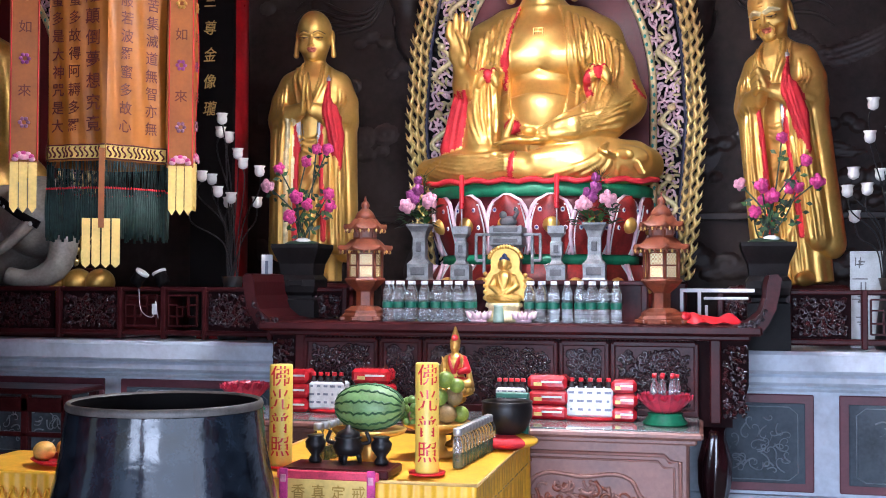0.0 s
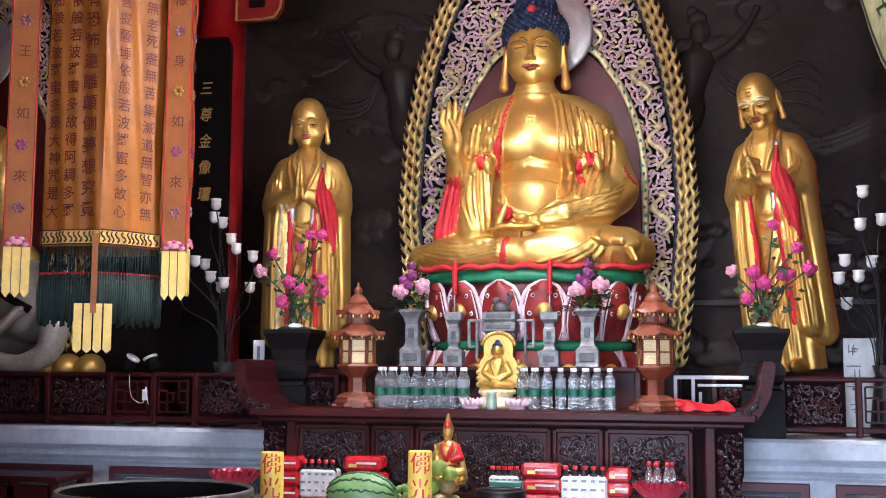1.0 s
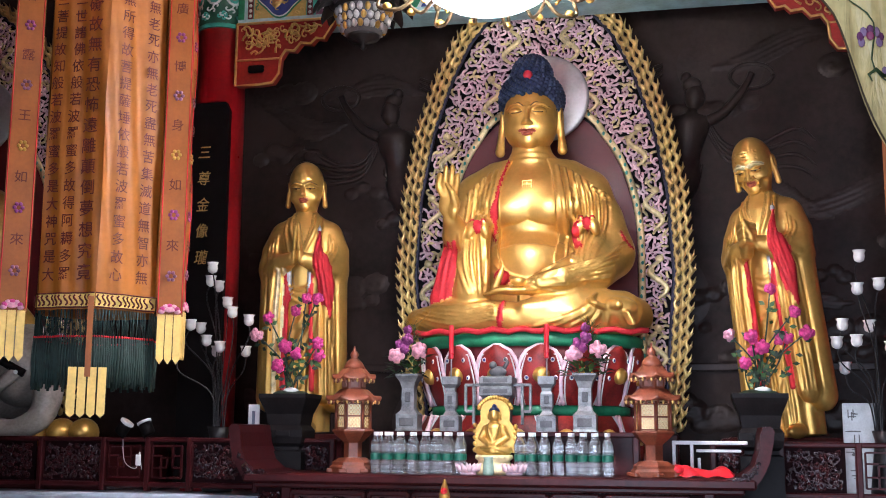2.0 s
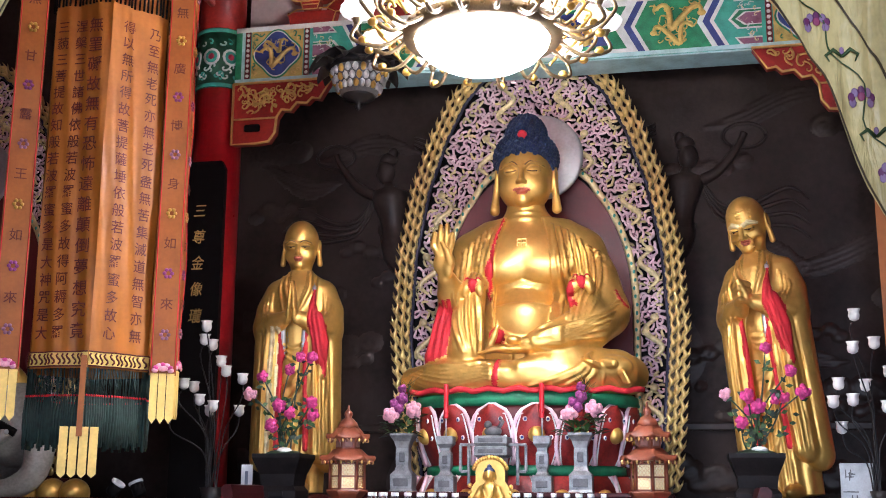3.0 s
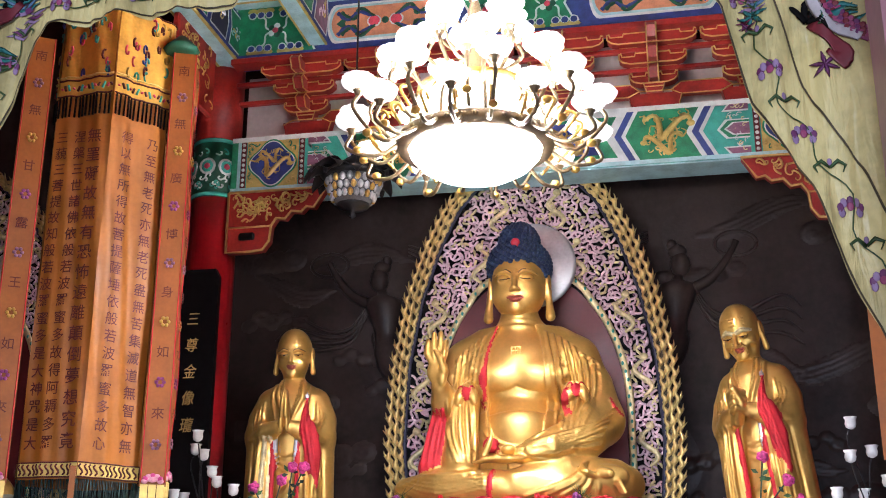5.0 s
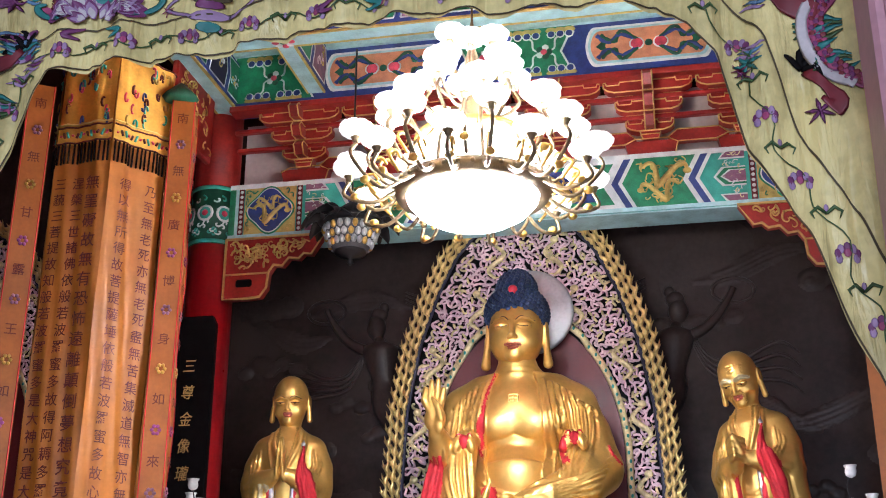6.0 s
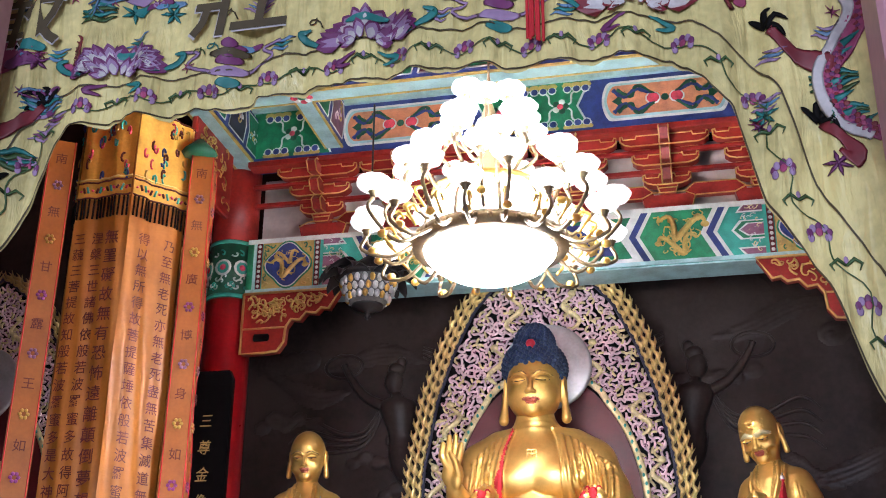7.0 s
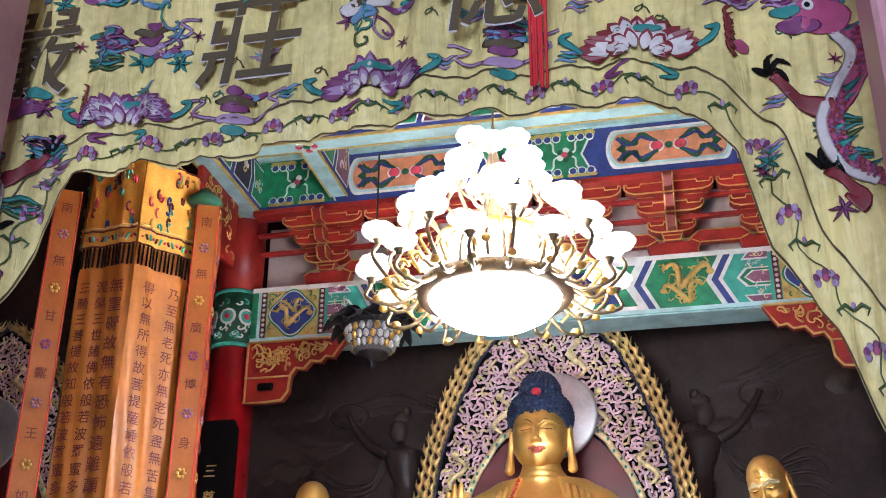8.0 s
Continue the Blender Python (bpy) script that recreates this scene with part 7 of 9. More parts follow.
lotus(-1.30, 2.995, 0.118, th_plum, th_lilac)
lotus(-0.675, 3.01, 0.122, th_plum, th_lilac)
lotus(-0.055, 3.015, 0.126, th_red, th_pale)
for chh, x, z in (("嚴", -1.575, 3.225), ("莊", -0.985, 3.215), ("德", -0.375, 3.245), ("功", 0.16, 3.30)):
    s = write(Shape(), chh, x - 0.002, vy(x, z) - 0.0215, z - 0.002, 0.290, th_pale, 0.95, 0.12)
    write(s, chh, x, vy(x, z) - 0.0235, z, 0.285, th_dark, 0.95, 0.12)
    part("character", s, val, "large dark brush character with pale outline")
rgv = random.Random(77)
for k in range(190):
    x = rgv.uniform(-1.85, 0.42)
    lo = vb(x) + 0.16
    if lo > 3.3:
        continue
    z = rgv.uniform(lo, 3.45)
    if any(abs(x - a) < 0.17 and abs(z - b) < 0.13 for a, b in ((-1.30, 3.03), (-0.675, 3.05), (-0.055, 3.05), (-0.985, 3.2), (-0.375, 3.24), (-1.57, 3.22), (0.3, 3.0))) or (x > 0.2 and rgv.random() < 0.5):
        continue
    d = Shape()
    kind = k % 4
    c1, c2 = rgv.choice(((th_blue, th_teal), (th_plum, th_blue), (th_teal, th_green), (th_plum, th_lilac)))
    if kind == 0:
        for j in range(4):
            d.tube([V(x - 0.05 + 0.014 * i, z + 0.012 * j - 0.012 + 0.007 * math.sin(i * 1.1 + j)) for i in range(8)], [0.002 + 0.006 * math.sin(math.pi * i / 7) for i in range(8)], c1 if j % 2 else c2, 4, 0.5)
        part("cloud_motif", d, val, "small embroidered cloud")
    elif kind == 1:
        for j in range(6):
            a = j * 1.047 + k
            d.tube([V(x, z), V(x + 0.014 * math.cos(a), z + 0.014 * math.sin(a)), V(x + 0.03 * math.cos(a), z + 0.03 * math.sin(a))], [0.003, 0.005, 0.001], c1, 4, 0.5)
        part("star_blossom", d, val, "small star-shaped blossom")
    elif kind == 2:
        d.tube([V(*((Vector(p).x), (Vector(p).z))) for p in scroll(rgv, x, z, 0.07)], 0.004, c2, 4, 0.5)
        d.tube([V(*((Vector(p).x), (Vector(p).z))) for p in scroll(rgv, x, z, 0.06)], 0.004, c1, 4, 0.5)
        part("tendril", d, val, "curling tendril")
    else:
        for j in range(3):
            d.ell(V(x + 0.02 * (j - 1), z + 0.004 * j, 0.008), (0.02, 0.004, 0.009), c1 if j != 1 else c2, 8, 4)
        part("leaf_motif", d, val, "small embroidered leaf")
for x, z in ((-1.02, 2.985), (-0.36, 3.03), (-1.26, 3.22)):
    d = Shape()
    for w0, zz, m in ((0.05, 0.0, th_lilac), (0.035, 0.03, th_plum), (0.05, 0.05, th_dark), (0.02, 0.075, th_plum), (0.03, -0.03, th_teal)):
        d.ell(V(x, z + zz, 0.009), (w0, 0.005, 0.014), m, 10, 5)
    for k in (-1, 1):
        d.tube(bez([V(x + k * 0.04, z), V(x + k * 0.11, z + 0.03), V(x + k * 0.08, z + 0.06), V(x + k * 0.13, z + 0.07)], 4), 0.005, th_lilac, 4, 0.5)
    part("vase_motif", d, val, "embroidered treasure vase")
d = Shape().ell(V(-0.70, 3.29, 0.01), (0.045, 0.006, 0.038), th_dark, 14, 8)
d.ell(V(-0.70, 3.265, 0.007), (0.07, 0.006, 0.03), th_pale, 14, 8).ell(V(-0.70, 3.225, 0.007), (0.04, 0.005, 0.02), th_blue, 12, 6)
part("pot_motif", d, val, "dark bowl on a pale cloud")


def drag(flip, ox):
    X = lambda x: ox + flip * x
    d = Shape()
    b = bez([V(X(0.38), 3.05, .012), V(X(0.41), 2.98, .012), V(X(0.37), 2.90, .012), V(X(0.33), 2.82, .012), V(X(0.35), 2.72, .012), V(X(0.42), 2.66, .012)], 8)
    d.tube(b, [0.016 + 0.016 * math.sin(math.pi * min(1, i / 26)) for i in range(len(b))], th_pink, 10, 0.3)
    d.tube([(p.x - flip * 0.022, p.y - 0.007, p.z) for p in b], 0.012, th_pale, 6, 0.4)
    for i in range(2, len(b), 3):
        p = b[i]
        d.tube([p, (p.x + flip * 0.04, p.y, p.z + 0.02)], [0.01, 0.001], th_teal, 5, 0.4)
    for i in range(1, len(b) - 1):
        for q in (-1, 0, 1):
            p = b[i]
            d.ell((p.x + flip * (0.008 + 0.010 * q), p.y - 0.010, p.z + 0.004 * q), (0.007, 0.003, 0.006), (th_plum, th_red, th_pink)[(i + q) % 3], 6, 4)
    d.ell(V(X(0.34), 3.085, .014), (0.065, 0.012, 0.05), th_pink, 14, 8)
    d.ell(V(X(0.29), 3.06, .016), (0.05, 0.010, 0.022), th_plum, 12, 6)
    d.ell(V(X(0.265), 3.10, .016), (0.035, 0.008, 0.016), th_teal, 12, 6)
    d.ell(V(X(0.315), 3.11, .028), (0.014, 0.006, 0.014), th_pale, 10, 6).ell(V(X(0.313), 3.11, .034), (0.007, 0.004, 0.007), p_black, 8, 5)
    for j in range(4):
        d.tube(bez([V(X(0.36 + 0.01 * j), 3.12, .014), V(X(0.40), 3.14 + 0.012 * j, .014), V(X(0.43), 3.10 + 0.03 * j, .014)], 4), [0.008, 0.009, 0.009, 0.008, 0.007, 0.005, 0.004, 0.002, 0.001], (th_plum, th_teal)[j % 2], 5, 0.4)
    for x, z in ((0.205, 2.945), (0.29, 2.715)):
        d.tube(bez([V(X(0.345), z - 0.10, .012), V(X(x + 0.07), z - 0.075, .012), V(X(x + 0.015), z - 0.005, .012)], 5), [0.026, 0.028, 0.028, 0.026, 0.022, 0.018, 0.015, 0.013, 0.012, 0.011, 0.010], th_red, 8, 0.3)
        for j in range(4):
            an = 2.6 - 1.0 * j
            d.tube(bez([V(X(x + 0.01), z, .014), V(X(x + 0.01 + 0.025 * math.cos(an)), z + 0.03 * math.sin(an) + 0.01, .014), V(X(x + 0.01 + 0.05 * math.cos(an - .3)), z + 0.045 * math.sin(an - .3), .014)], 3), [0.007, 0.008, 0.008, 0.007, 0.006, 0.004, 0.001], p_black, 5, 0.4)
    for j in range(5):
        d.tube(bez([V(X(0.15), 3.0 + 0.02 * j, .01), V(X(0.135), 3.03 + 0.02 * j, .01), V(X(0.155), 3.06 + 0.018 * j, .01)], 3), [0.006, 0.007, 0.006, 0.005, 0.004, 0.002, 0.001], th_red, 4, 0.5)
    d.ell(V(X(0.165), 3.03, .012), (0.018, 0.005, 0.018), th_pink, 10, 5)
    part("dragon_motif", d, val, "pink embroidered dragon with black claws")


drag(1, 0.0)
drag(-1, -1.27)
# stitching lies almost flat on the silk
for ob in val.children:
    if ob.name.split(".")[0] not in ("silk", "rail", "character"):
        for q in ob.data.vertices:
            base = vy(q.co.x, q.co.z)
            q.co.y = base - 0.0035 - (0.28 if ob.name.startswith("lotus") else 0.10) * max(0.0, base - q.co.y + 0.004)
s = Shape()
for k in range(9):
    x = -0.275 + 0.0045 * (k - 4)
    s.tube([(x, -0.05, 3.74), (x + 0.002 * math.sin(k), -0.055, 3.3), (x + 0.004 * math.sin(2 * k), -0.05, 2.945 + 0.012 * math.sin(3 * k))], 0.0035, red_cloth, 5)
tagged(single("red_tassel", s, (0, 2.2, 0), "long thin red silk tassel hanging before the valance", "tassel"))

# ---- glazed vat ----
vat = thing("glazed_vat", (-1.70, 3.45, 0), "large black glazed ceramic vat with lighter worn rim", "vat")
vp = [(0.24, 0.0), (0.28, 0.06), (0.33, 0.3), (0.37, 0.55), (0.378, 0.72), (0.370, 0.80), (0.356, 0.87), (0.342, 0.93), (0.332, 0.98), (0.3265, 1.01), (0.322, 1.045), (0.3185, 1.08), (0.3155, 1.11), (0.312, 1.14)]
part("body", Shape().lathe(vp, black_glaze, n=64, caps=False, wave=lambda t, z: 1 + 0.0015 * math.sin(60 * z) + 0.0012 * math.sin(23 * t) + 0.0008 * math.sin(41 * t + 1)), vat)
rim_m = mk("worn_rim", (0.075, 0.066, 0.058), 0.5, 0, 0.4, 20, 0.1, 60)
part("rim", Shape().lathe([(0.311, 1.142), (0.3145, 1.152), (0.311, 1.164), (0.304, 1.168), (0.296, 1.160)], rim_m, n=64, caps=False), vat, "pale worn rim")
part("inside", Shape().lathe([(0.296, 1.160), (0.30, 1.0), (0.33, 0.7), (0.29, 0.3), (0.2, 0.1), (0.01, 0.09)], p_black, n=48, caps=False), vat)

# ---- offering tables ----
mid = thing("offering_table", (-1.33, 6.06, 0), "pinkish brown wooden offering table with carved medallion", "table")
part("tabletop", Shape().box((0, 0, 0.80), (2.66, 0.62, 0.035), pink_wood, 0.01).box((0, 0.0, 0.77), (2.60, 0.58, 0.03), pink_wood, 0.008), mid)
part("body", Shape().box((0, 0.01, 0.40), (2.52, 0.54, 0.74), pink_wood, 0.012), mid)
for xm in (-0.74, 0.74):
    s = Shape()
    for d, r in ((0.0, 0.010), (0.03, 0.006)):
        e = [(xm - 0.48 + d, 0.70 - d), (xm + 0.40 - d, 0.70 - d), (xm + 0.43 - d, 0.67 - d), (xm + 0.48 - d, 0.67 - d), (xm + 0.48 - d, 0.08 + d), (xm - 0.48 + d, 0.08 + d)]
        s.tube([(a, -0.264, b) for a, b in e + e[:1]], r, pink_wood, 6)
    p = part("panel", s, mid, "moulded panel")
    m = Shape()
    lob = [(xm + 0.37 * (1 + 0.10 * math.cos(6 * a)) * math.cos(a), 0.40 + 0.20 * (1 + 0.10 * math.cos(6 * a)) * math.sin(a)) for a in (2 * math.pi * i / 60 for i in range(60))]
    m.tube([(a, -0.266, b) for a, b in lob + lob[:1]], 0.011, pink_wood, 6)
    scrolls(m, lambda x, z: ((x - xm) / 0.35) ** 2 + ((z - 0.40) / 0.185) ** 2 < 1, (xm - .36, xm + .36, .2, .6), 80, 0.09, 0.010, [pink_wood, brown_wood], random.Random(3), -0.262, 5, 1.1, 0.7)
    part("medallion", m, p, "lobed medallion carved with figures and trees")
glass_top = mk("glass_top", (0.7, 0.72, 0.7), 0.05, 0, 0.05, 4, trans=0.8)
single("glass_sheet", Shape().box((0, 0, 0), (2.62, 0.6, 0.008), glass_top, 0.002), (-1.33, 6.06, 0.8225), "clear glass sheet over the offering table", "glass")

yt = thing("front_table", (-1.38, 5.05, 0), "wooden front offering table under a yellow cloth", "table")
part("tabletop", Shape().box((0, 0, 0.745), (1.02, 1.36, 0.04), brown_wood, 0.01), yt)
for x in (-0.45, 0.45):
    for y in (-0.6, 0.6):
        part("leg", Shape().box((x, y, 0.365), (0.06, 0.06, 0.72), brown_wood, 0.008), yt)


def pleated(w, d, zt, amp, n, material, drop):
    s = Shape()
    def edge(t):
        p = (t % 1.0) * 4
        k, f = int(p), p - int(p)
        c = [(-w, -d), (w, -d), (w, d), (-w, d), (-w, -d)]
        return (c[k][0] + (c[k + 1][0] - c[k][0]) * f, c[k][1] + (c[k + 1][1] - c[k][1]) * f, [(0, -1), (1, 0), (0, 1), (-1, 0)][k])
    rings = []
    for j in range(7):
        v = j / 6
        r = []
        for i in range(640):
            x, y, nn = edge(i / 640)
            o = 0.004 + (amp * math.sin(i / 640 * n * 2 * math.pi) + 0.4 * amp * math.sin(i * 0.37)) * (0.35 + 0.65 * v) * (1 if j else 0.2)
            r.append((x + nn[0] * o, y + nn[1] * o, zt - drop * v))
        rings.append(r)
    s.loft(rings, material, False)
    return s


tc = thing("yellow_tablecloth", (-1.38, 5.05, 0), "golden yellow satin tablecloth with gathered skirt", "tablecloth")
part("cloth_top", Shape().sheet(lambda u, v: (-0.53 + 1.06 * u, -0.70 + 1.4 * v, 0.772 + 0.003 * math.sin(14 * u + 3 * v) * math.sin(9 * v)), 24, 24, yellow_cloth), tc)
part("skirt", pleated(0.53, 0.70, 0.771, 0.014, 90, yellow_cloth, 0.74), tc, "gathered yellow skirt")
s = Shape()
for x0, y0, x1, y1 in ((-.535, -.705, .535, -.705), (.535, -.705, .535, .705), (-.535, -.705, -.535, .705)):
    s.tube([(x0, y0, 0.772), (x1, y1, 0.772)], 0.007, gold_line, 6)
    s.tube([(x0, y0, 0.66), (x1, y1, 0.66)], 0.004, gold_line, 6)
part("seam", s, tc, "stitched seam")

lt = thing("side_table", (-2.62, 4.28, 0), "small table under a yellow smocked cloth", "table")
part("cloth_top", Shape().box((0, 0, 0.80), (0.62, 0.5, 0.02), yellow_cloth, 0.006), lt)
part("skirt", pleated(0.31, 0.25, 0.80, 0.012, 50, yellow_cloth, 0.78), lt, "gathered yellow skirt")
s = Shape()
for k in range(12):
    for q in (-1, 1):
        s.tube([(-0.3 + 0.05 * k, -0.268, 0.75), (-0.3 + 0.05 * k + q * 0.025, -0.27, 0.70), (-0.3 + 0.05 * k, -0.268, 0.65)], 0.004, yellow_cloth, 5)
part("smocking", s, lt, "crossed smocking stitches")
pl = thing("fruit_plate", (-2.50, 4.22, 0.812), "red plate with yellow fruit on the side table", "plate")
part("plate", Shape().lathe([(0.05, 0), (0.12, 0.008), (0.15, 0.028), (0.145, 0.03), (0.11, 0.014), (0.01, 0.012)], red_bright, n=32), pl)
orange_m = mk("yellow_peach_skin", (0.75, 0.42, 0.08), 0.5, 0, 0.25, 20, 0.1, 90)
for x, y in ((0.05, -0.04), (-0.1, -0.02), (0.03, 0.07), (-0.05, 0.07)):
    part("fruit", Shape().ell((x, y, 0.052), (0.045, 0.045, 0.04), orange_m, 16, 10), pl)

# ---- on the front table ----
TZ = 0.776
def char_candle(x, y, h):
    t = thing("votive_candle", (x, y, TZ), "tall yellow pillar candle with red characters", "candle", "votive candles")
    wax = bpy.data.materials.get("yellow_wax") or mk("yellow_wax", (0.86, 0.60, 0.10), 0.4, 0, 0.12, 12)
    part("wax", Shape().lathe([(0.047, 0.012), (0.048, 0.02), (0.048, h - 0.005), (0.044, h), (0.01, h - 0.004)], wax, n=36), t)
    part("saucer", Shape().lathe([(0.05, 0), (0.072, 0.004), (0.075, 0.014), (0.05, 0.012)], red_bright, n=32), t, "red saucer")
    s = Shape()
    for k, c in enumerate("佛光普照"):
        vs, fs = glyph(c)
        z = h - 0.045 - k * (h - 0.1) / 3.4
        s.add([(0.0495 * math.sin(p[0] * 0.09 / 0.048), -0.0495 * math.cos(p[0] * 0.09 / 0.048), z + p[2] * 0.09) for p in vs], fs, red_bright, False, Matrix.Rotation(radians(14), 4, "Z"))
    part("writing", s, t, "red characters")


char_candle(-1.085, 4.52, 0.45)
char_candle(-1.72, 4.55, 0.43)
wm = thing("watermelon", (-1.385, 4.72, 0.925), "striped green watermelon lying on a gilded stand", "fruit")
rind = mk("melon_rind", (0.22, 0.38, 0.14), 0.4, 0, 0.25, 12, 0.03, 40)
stripe = mk("melon_stripe", (0.025, 0.10, 0.03), 0.4, 0, 0.3, 30)
part("rind", Shape().ell((0, 0, 0.095), (0.152, 0.105, 0.098), rind, 36, 22), wm)
s = Shape()
for k in range(12):
    a = 2 * math.pi * k / 12 + 0.2
    pts = []
    for i in range(26):
        u = -0.96 + 1.92 * i / 25
        r = math.sqrt(1 - u * u)
        b = a + 0.05 * math.sin(i * 2.3 + k) + 0.03 * math.sin(i * 5.1)
        pts.append((0.152 * u, 0.1055 * r * math.cos(b), 0.095 + 0.0985 * r * math.sin(b)))
    s.tube(pts, [0.0035 + 0.0025 * abs(math.sin(i * 1.9)) for i in range(26)], stripe, 5)
part("stripe_pattern", s, wm, "dark wavy stripes")
for nm, x, y, sc in (("fruit_stand", -1.385, 4.72, 1.0), ("fruit_stand", -1.16, 5.02, 1.0)):
    single(nm, Shape().lathe([(0.08, 0), (0.085, 0.012), (0.05, 0.02), (0.035, 0.05), (0.045, 0.075), (0.035, 0.095), (0.09, 0.115), (0.15, 0.135), (0.16, 0.152), (0.15, 0.155), (0.06, 0.14), (0.01, 0.138)], gold, n=36), (x, y, TZ), "gilded footed dish for fruit offerings", "dish", "gilded dishes")
cols = {"green": mk("apple_green", (0.25, 0.36, 0.06), 0.4, 0, 0.3, 15), "yellow": mk("mango_yellow", (0.72, 0.48, 0.05), 0.4, 0, 0.2, 15), "peach": mk("peach_pink", (0.62, 0.33, 0.25), 0.5, 0, 0.3, 15), "brown": mk("pear_brown", (0.36, 0.25, 0.10), 0.5, 0, 0.3, 15)}
for x, y, z, r, c in ((-0.10, 0, 0.145, 0.04, "peach"), (-0.03, -0.04, 0.145, 0.04, "green"), (0.05, -0.02, 0.145, 0.045, "brown"), (0.10, 0.03, 0.145, 0.04, "green"), (0.0, 0.06, 0.145, 0.045, "peach"), (-0.07, 0.02, 0.215, 0.04, "peach"), (0.01, -0.01, 0.22, 0.042, "green"), (0.07, 0.03, 0.22, 0.042, "brown"), (-0.01, 0.04, 0.285, 0.038, "yellow"), (0.04, 0.0, 0.30, 0.04, "green"), (0.09, 0.0, 0.28, 0.035, "green")):
    s = Shape().ell((0, 0, r), (r, r, r * 0.95), cols[c], 18, 12).tube([(0, 0, 2 * r - 0.006), (0.003, 0, 2 * r + 0.008)], 0.002, altar_wood, 5)
    single("fruit", s, (-1.16 + x, 5.02 + y, TZ + z), c + " skinned fruit piled on the gilded dish", "fruit", "piled fruit")
grape = mk("grape_green", (0.20, 0.34, 0.08), 0.3, 0, 0.3, 30)
s = Shape()
for k in range(34):
    s.ell((rgv.uniform(-.05, .05), rgv.uniform(-.04, .04), 0.02 + rgv.uniform(0, .10)), 0.015, grape, 8, 6)
tagged(single("grapes", s, (-1.275, 4.92, TZ + 0.14), "bunch of pale green grapes on the dish", "fruit"), kind="stuff")
st = Shape().lathe([(0.05, 0), (0.055, 0.01), (0.02, 0.03), (0.012, 0.08), (0.022, 0.11), (0.012, 0.14), (0.015, 0.19), (0.05, 0.21), (0.055, 0.225), (0.03, 0.24)], gold_old, n=24)
single("lamp_stand", st, (-1.15, 5.36, TZ), "turned brass stand with a wide cup", "stand")
s = Shape().lathe([(0.06, 0), (0.088, 0.012), (0.082, 0.03), (0.07, 0.034)], gold, n=24)
for k in range(14):
    a = 2 * math.pi * k / 14
    s.ell((0.078 * math.cos(a), 0.078 * math.sin(a), 0.032), (0.018, 0.018, 0.016), gold, 8, 6)
c = Clay((-0.11, -0.10, 0.02), (0.11, 0.09, 0.35), 0.0036, [gold, red_bright, gold_old])
c.egg((0, -0.005, 0.06), (0.085, 0.06, 0.03), red_bright, 0.01)
c.limb([(-0.07, -0.03, 0.058), (0.0, -0.062, 0.055), (0.07, -0.03, 0.058)], 0.021, gold, 0.01)
c.limb([(0, 0.005, 0.07), (0, 0.0, 0.12), (0, -0.002, 0.165)], [0.045, 0.040, 0.044], gold, 0.015)
for k in (-1, 1):
    c.limb([(k * 0.04, 0.0, 0.175), (k * 0.062, -0.012, 0.125), (k * 0.03, -0.052, 0.105 + 0.01 * k)], [0.018, 0.017, 0.011], red_bright if k > 0 else gold, 0.008)
    c.crease([(k * 0.025, 0.19), (k * 0.015, 0.15), (k * 0.004, 0.11)], 0.006, red_bright, 0.003)
    c.limb([(k * 0.066, -0.005, 0.12), (k * 0.075, -0.01, 0.05)], [0.012, 0.02], gold, 0.008)
c.limb([(0, -0.002, 0.19), (0, -0.004, 0.21)], 0.014, gold, 0.006)
c.egg((0, -0.006, 0.235), (0.024, 0.026, 0.031), gold, 0.006)
c.limb([(0, -0.03, 0.236), (0, -0.033, 0.226)], [0.004, 0.006], gold, 0.004)
c.limb([(0, 0.0, 0.258), (0, 0.0, 0.285), (0, 0.0, 0.325)], [0.026, 0.018, 0.006], gold_old, 0.006)
c.egg((0, -0.02, 0.272), (0.012, 0.01, 0.012), red_bright, 0.003)
for j in range(4):
    c.crease([(-0.05 + 0.02 * j, 0.075), (-0.02 + 0.02 * j, 0.05), (0.02 + 0.015 * j, 0.045)], 0.004, gold_old, 0.003)
c.skin(s)
s.tube([(-0.045, -0.06, 0.05), (-0.05, -0.06, 0.19)], 0.004, gold_old, 6)
single("figurine", s, (-1.15, 5.36, TZ + 0.235), "small gilded figurine on a brass stand", "figurine")
s = Shape().lathe([(0.06, 0.0), (0.09, 0.02), (0.118, 0.08), (0.12, 0.125), (0.115, 0.14), (0.122, 0.15), (0.116, 0.155), (0.105, 0.14), (0.10, 0.06), (0.01, 0.02)], black_iron, n=40)
single("bowl_gong", s, (-0.90, 5.36, TZ + 0.065), "black hammered bowl gong on a cushion", "gong")
cu = thing("gong_cushion", (-0.90, 5.36, TZ), "red and yellow quilted round cushion", "cushion")
for k in range(8):
    a0 = 2 * math.pi * k / 8
    s = Shape().sheet(lambda u, v: ((0.03 + 0.115 * math.sin(math.pi * v * 0.9 + 0.2) ** 0.6 * (1 + 0.04 * math.sin(math.pi * u))) * math.cos(a0 + u * 0.785), (0.03 + 0.115 * math.sin(math.pi * v * 0.9 + 0.2) ** 0.6 * (1 + 0.04 * math.sin(math.pi * u))) * math.sin(a0 + u * 0.785), 0.066 * v), 6, 8, red_cloth if k in (1, 2, 5, 6) else yellow_cloth)
    part("segment", s, cu, "red quilted segment" if k in (1, 2, 5, 6) else "yellow quilted segment")
gp = thing("green_box", (-0.905, 5.55, TZ), "small green cardboard box behind the gong", "box")
part("carton", Shape().box((0, 0, 0.12), (0.16, 0.05, 0.24), label_green, 0.004), gp)
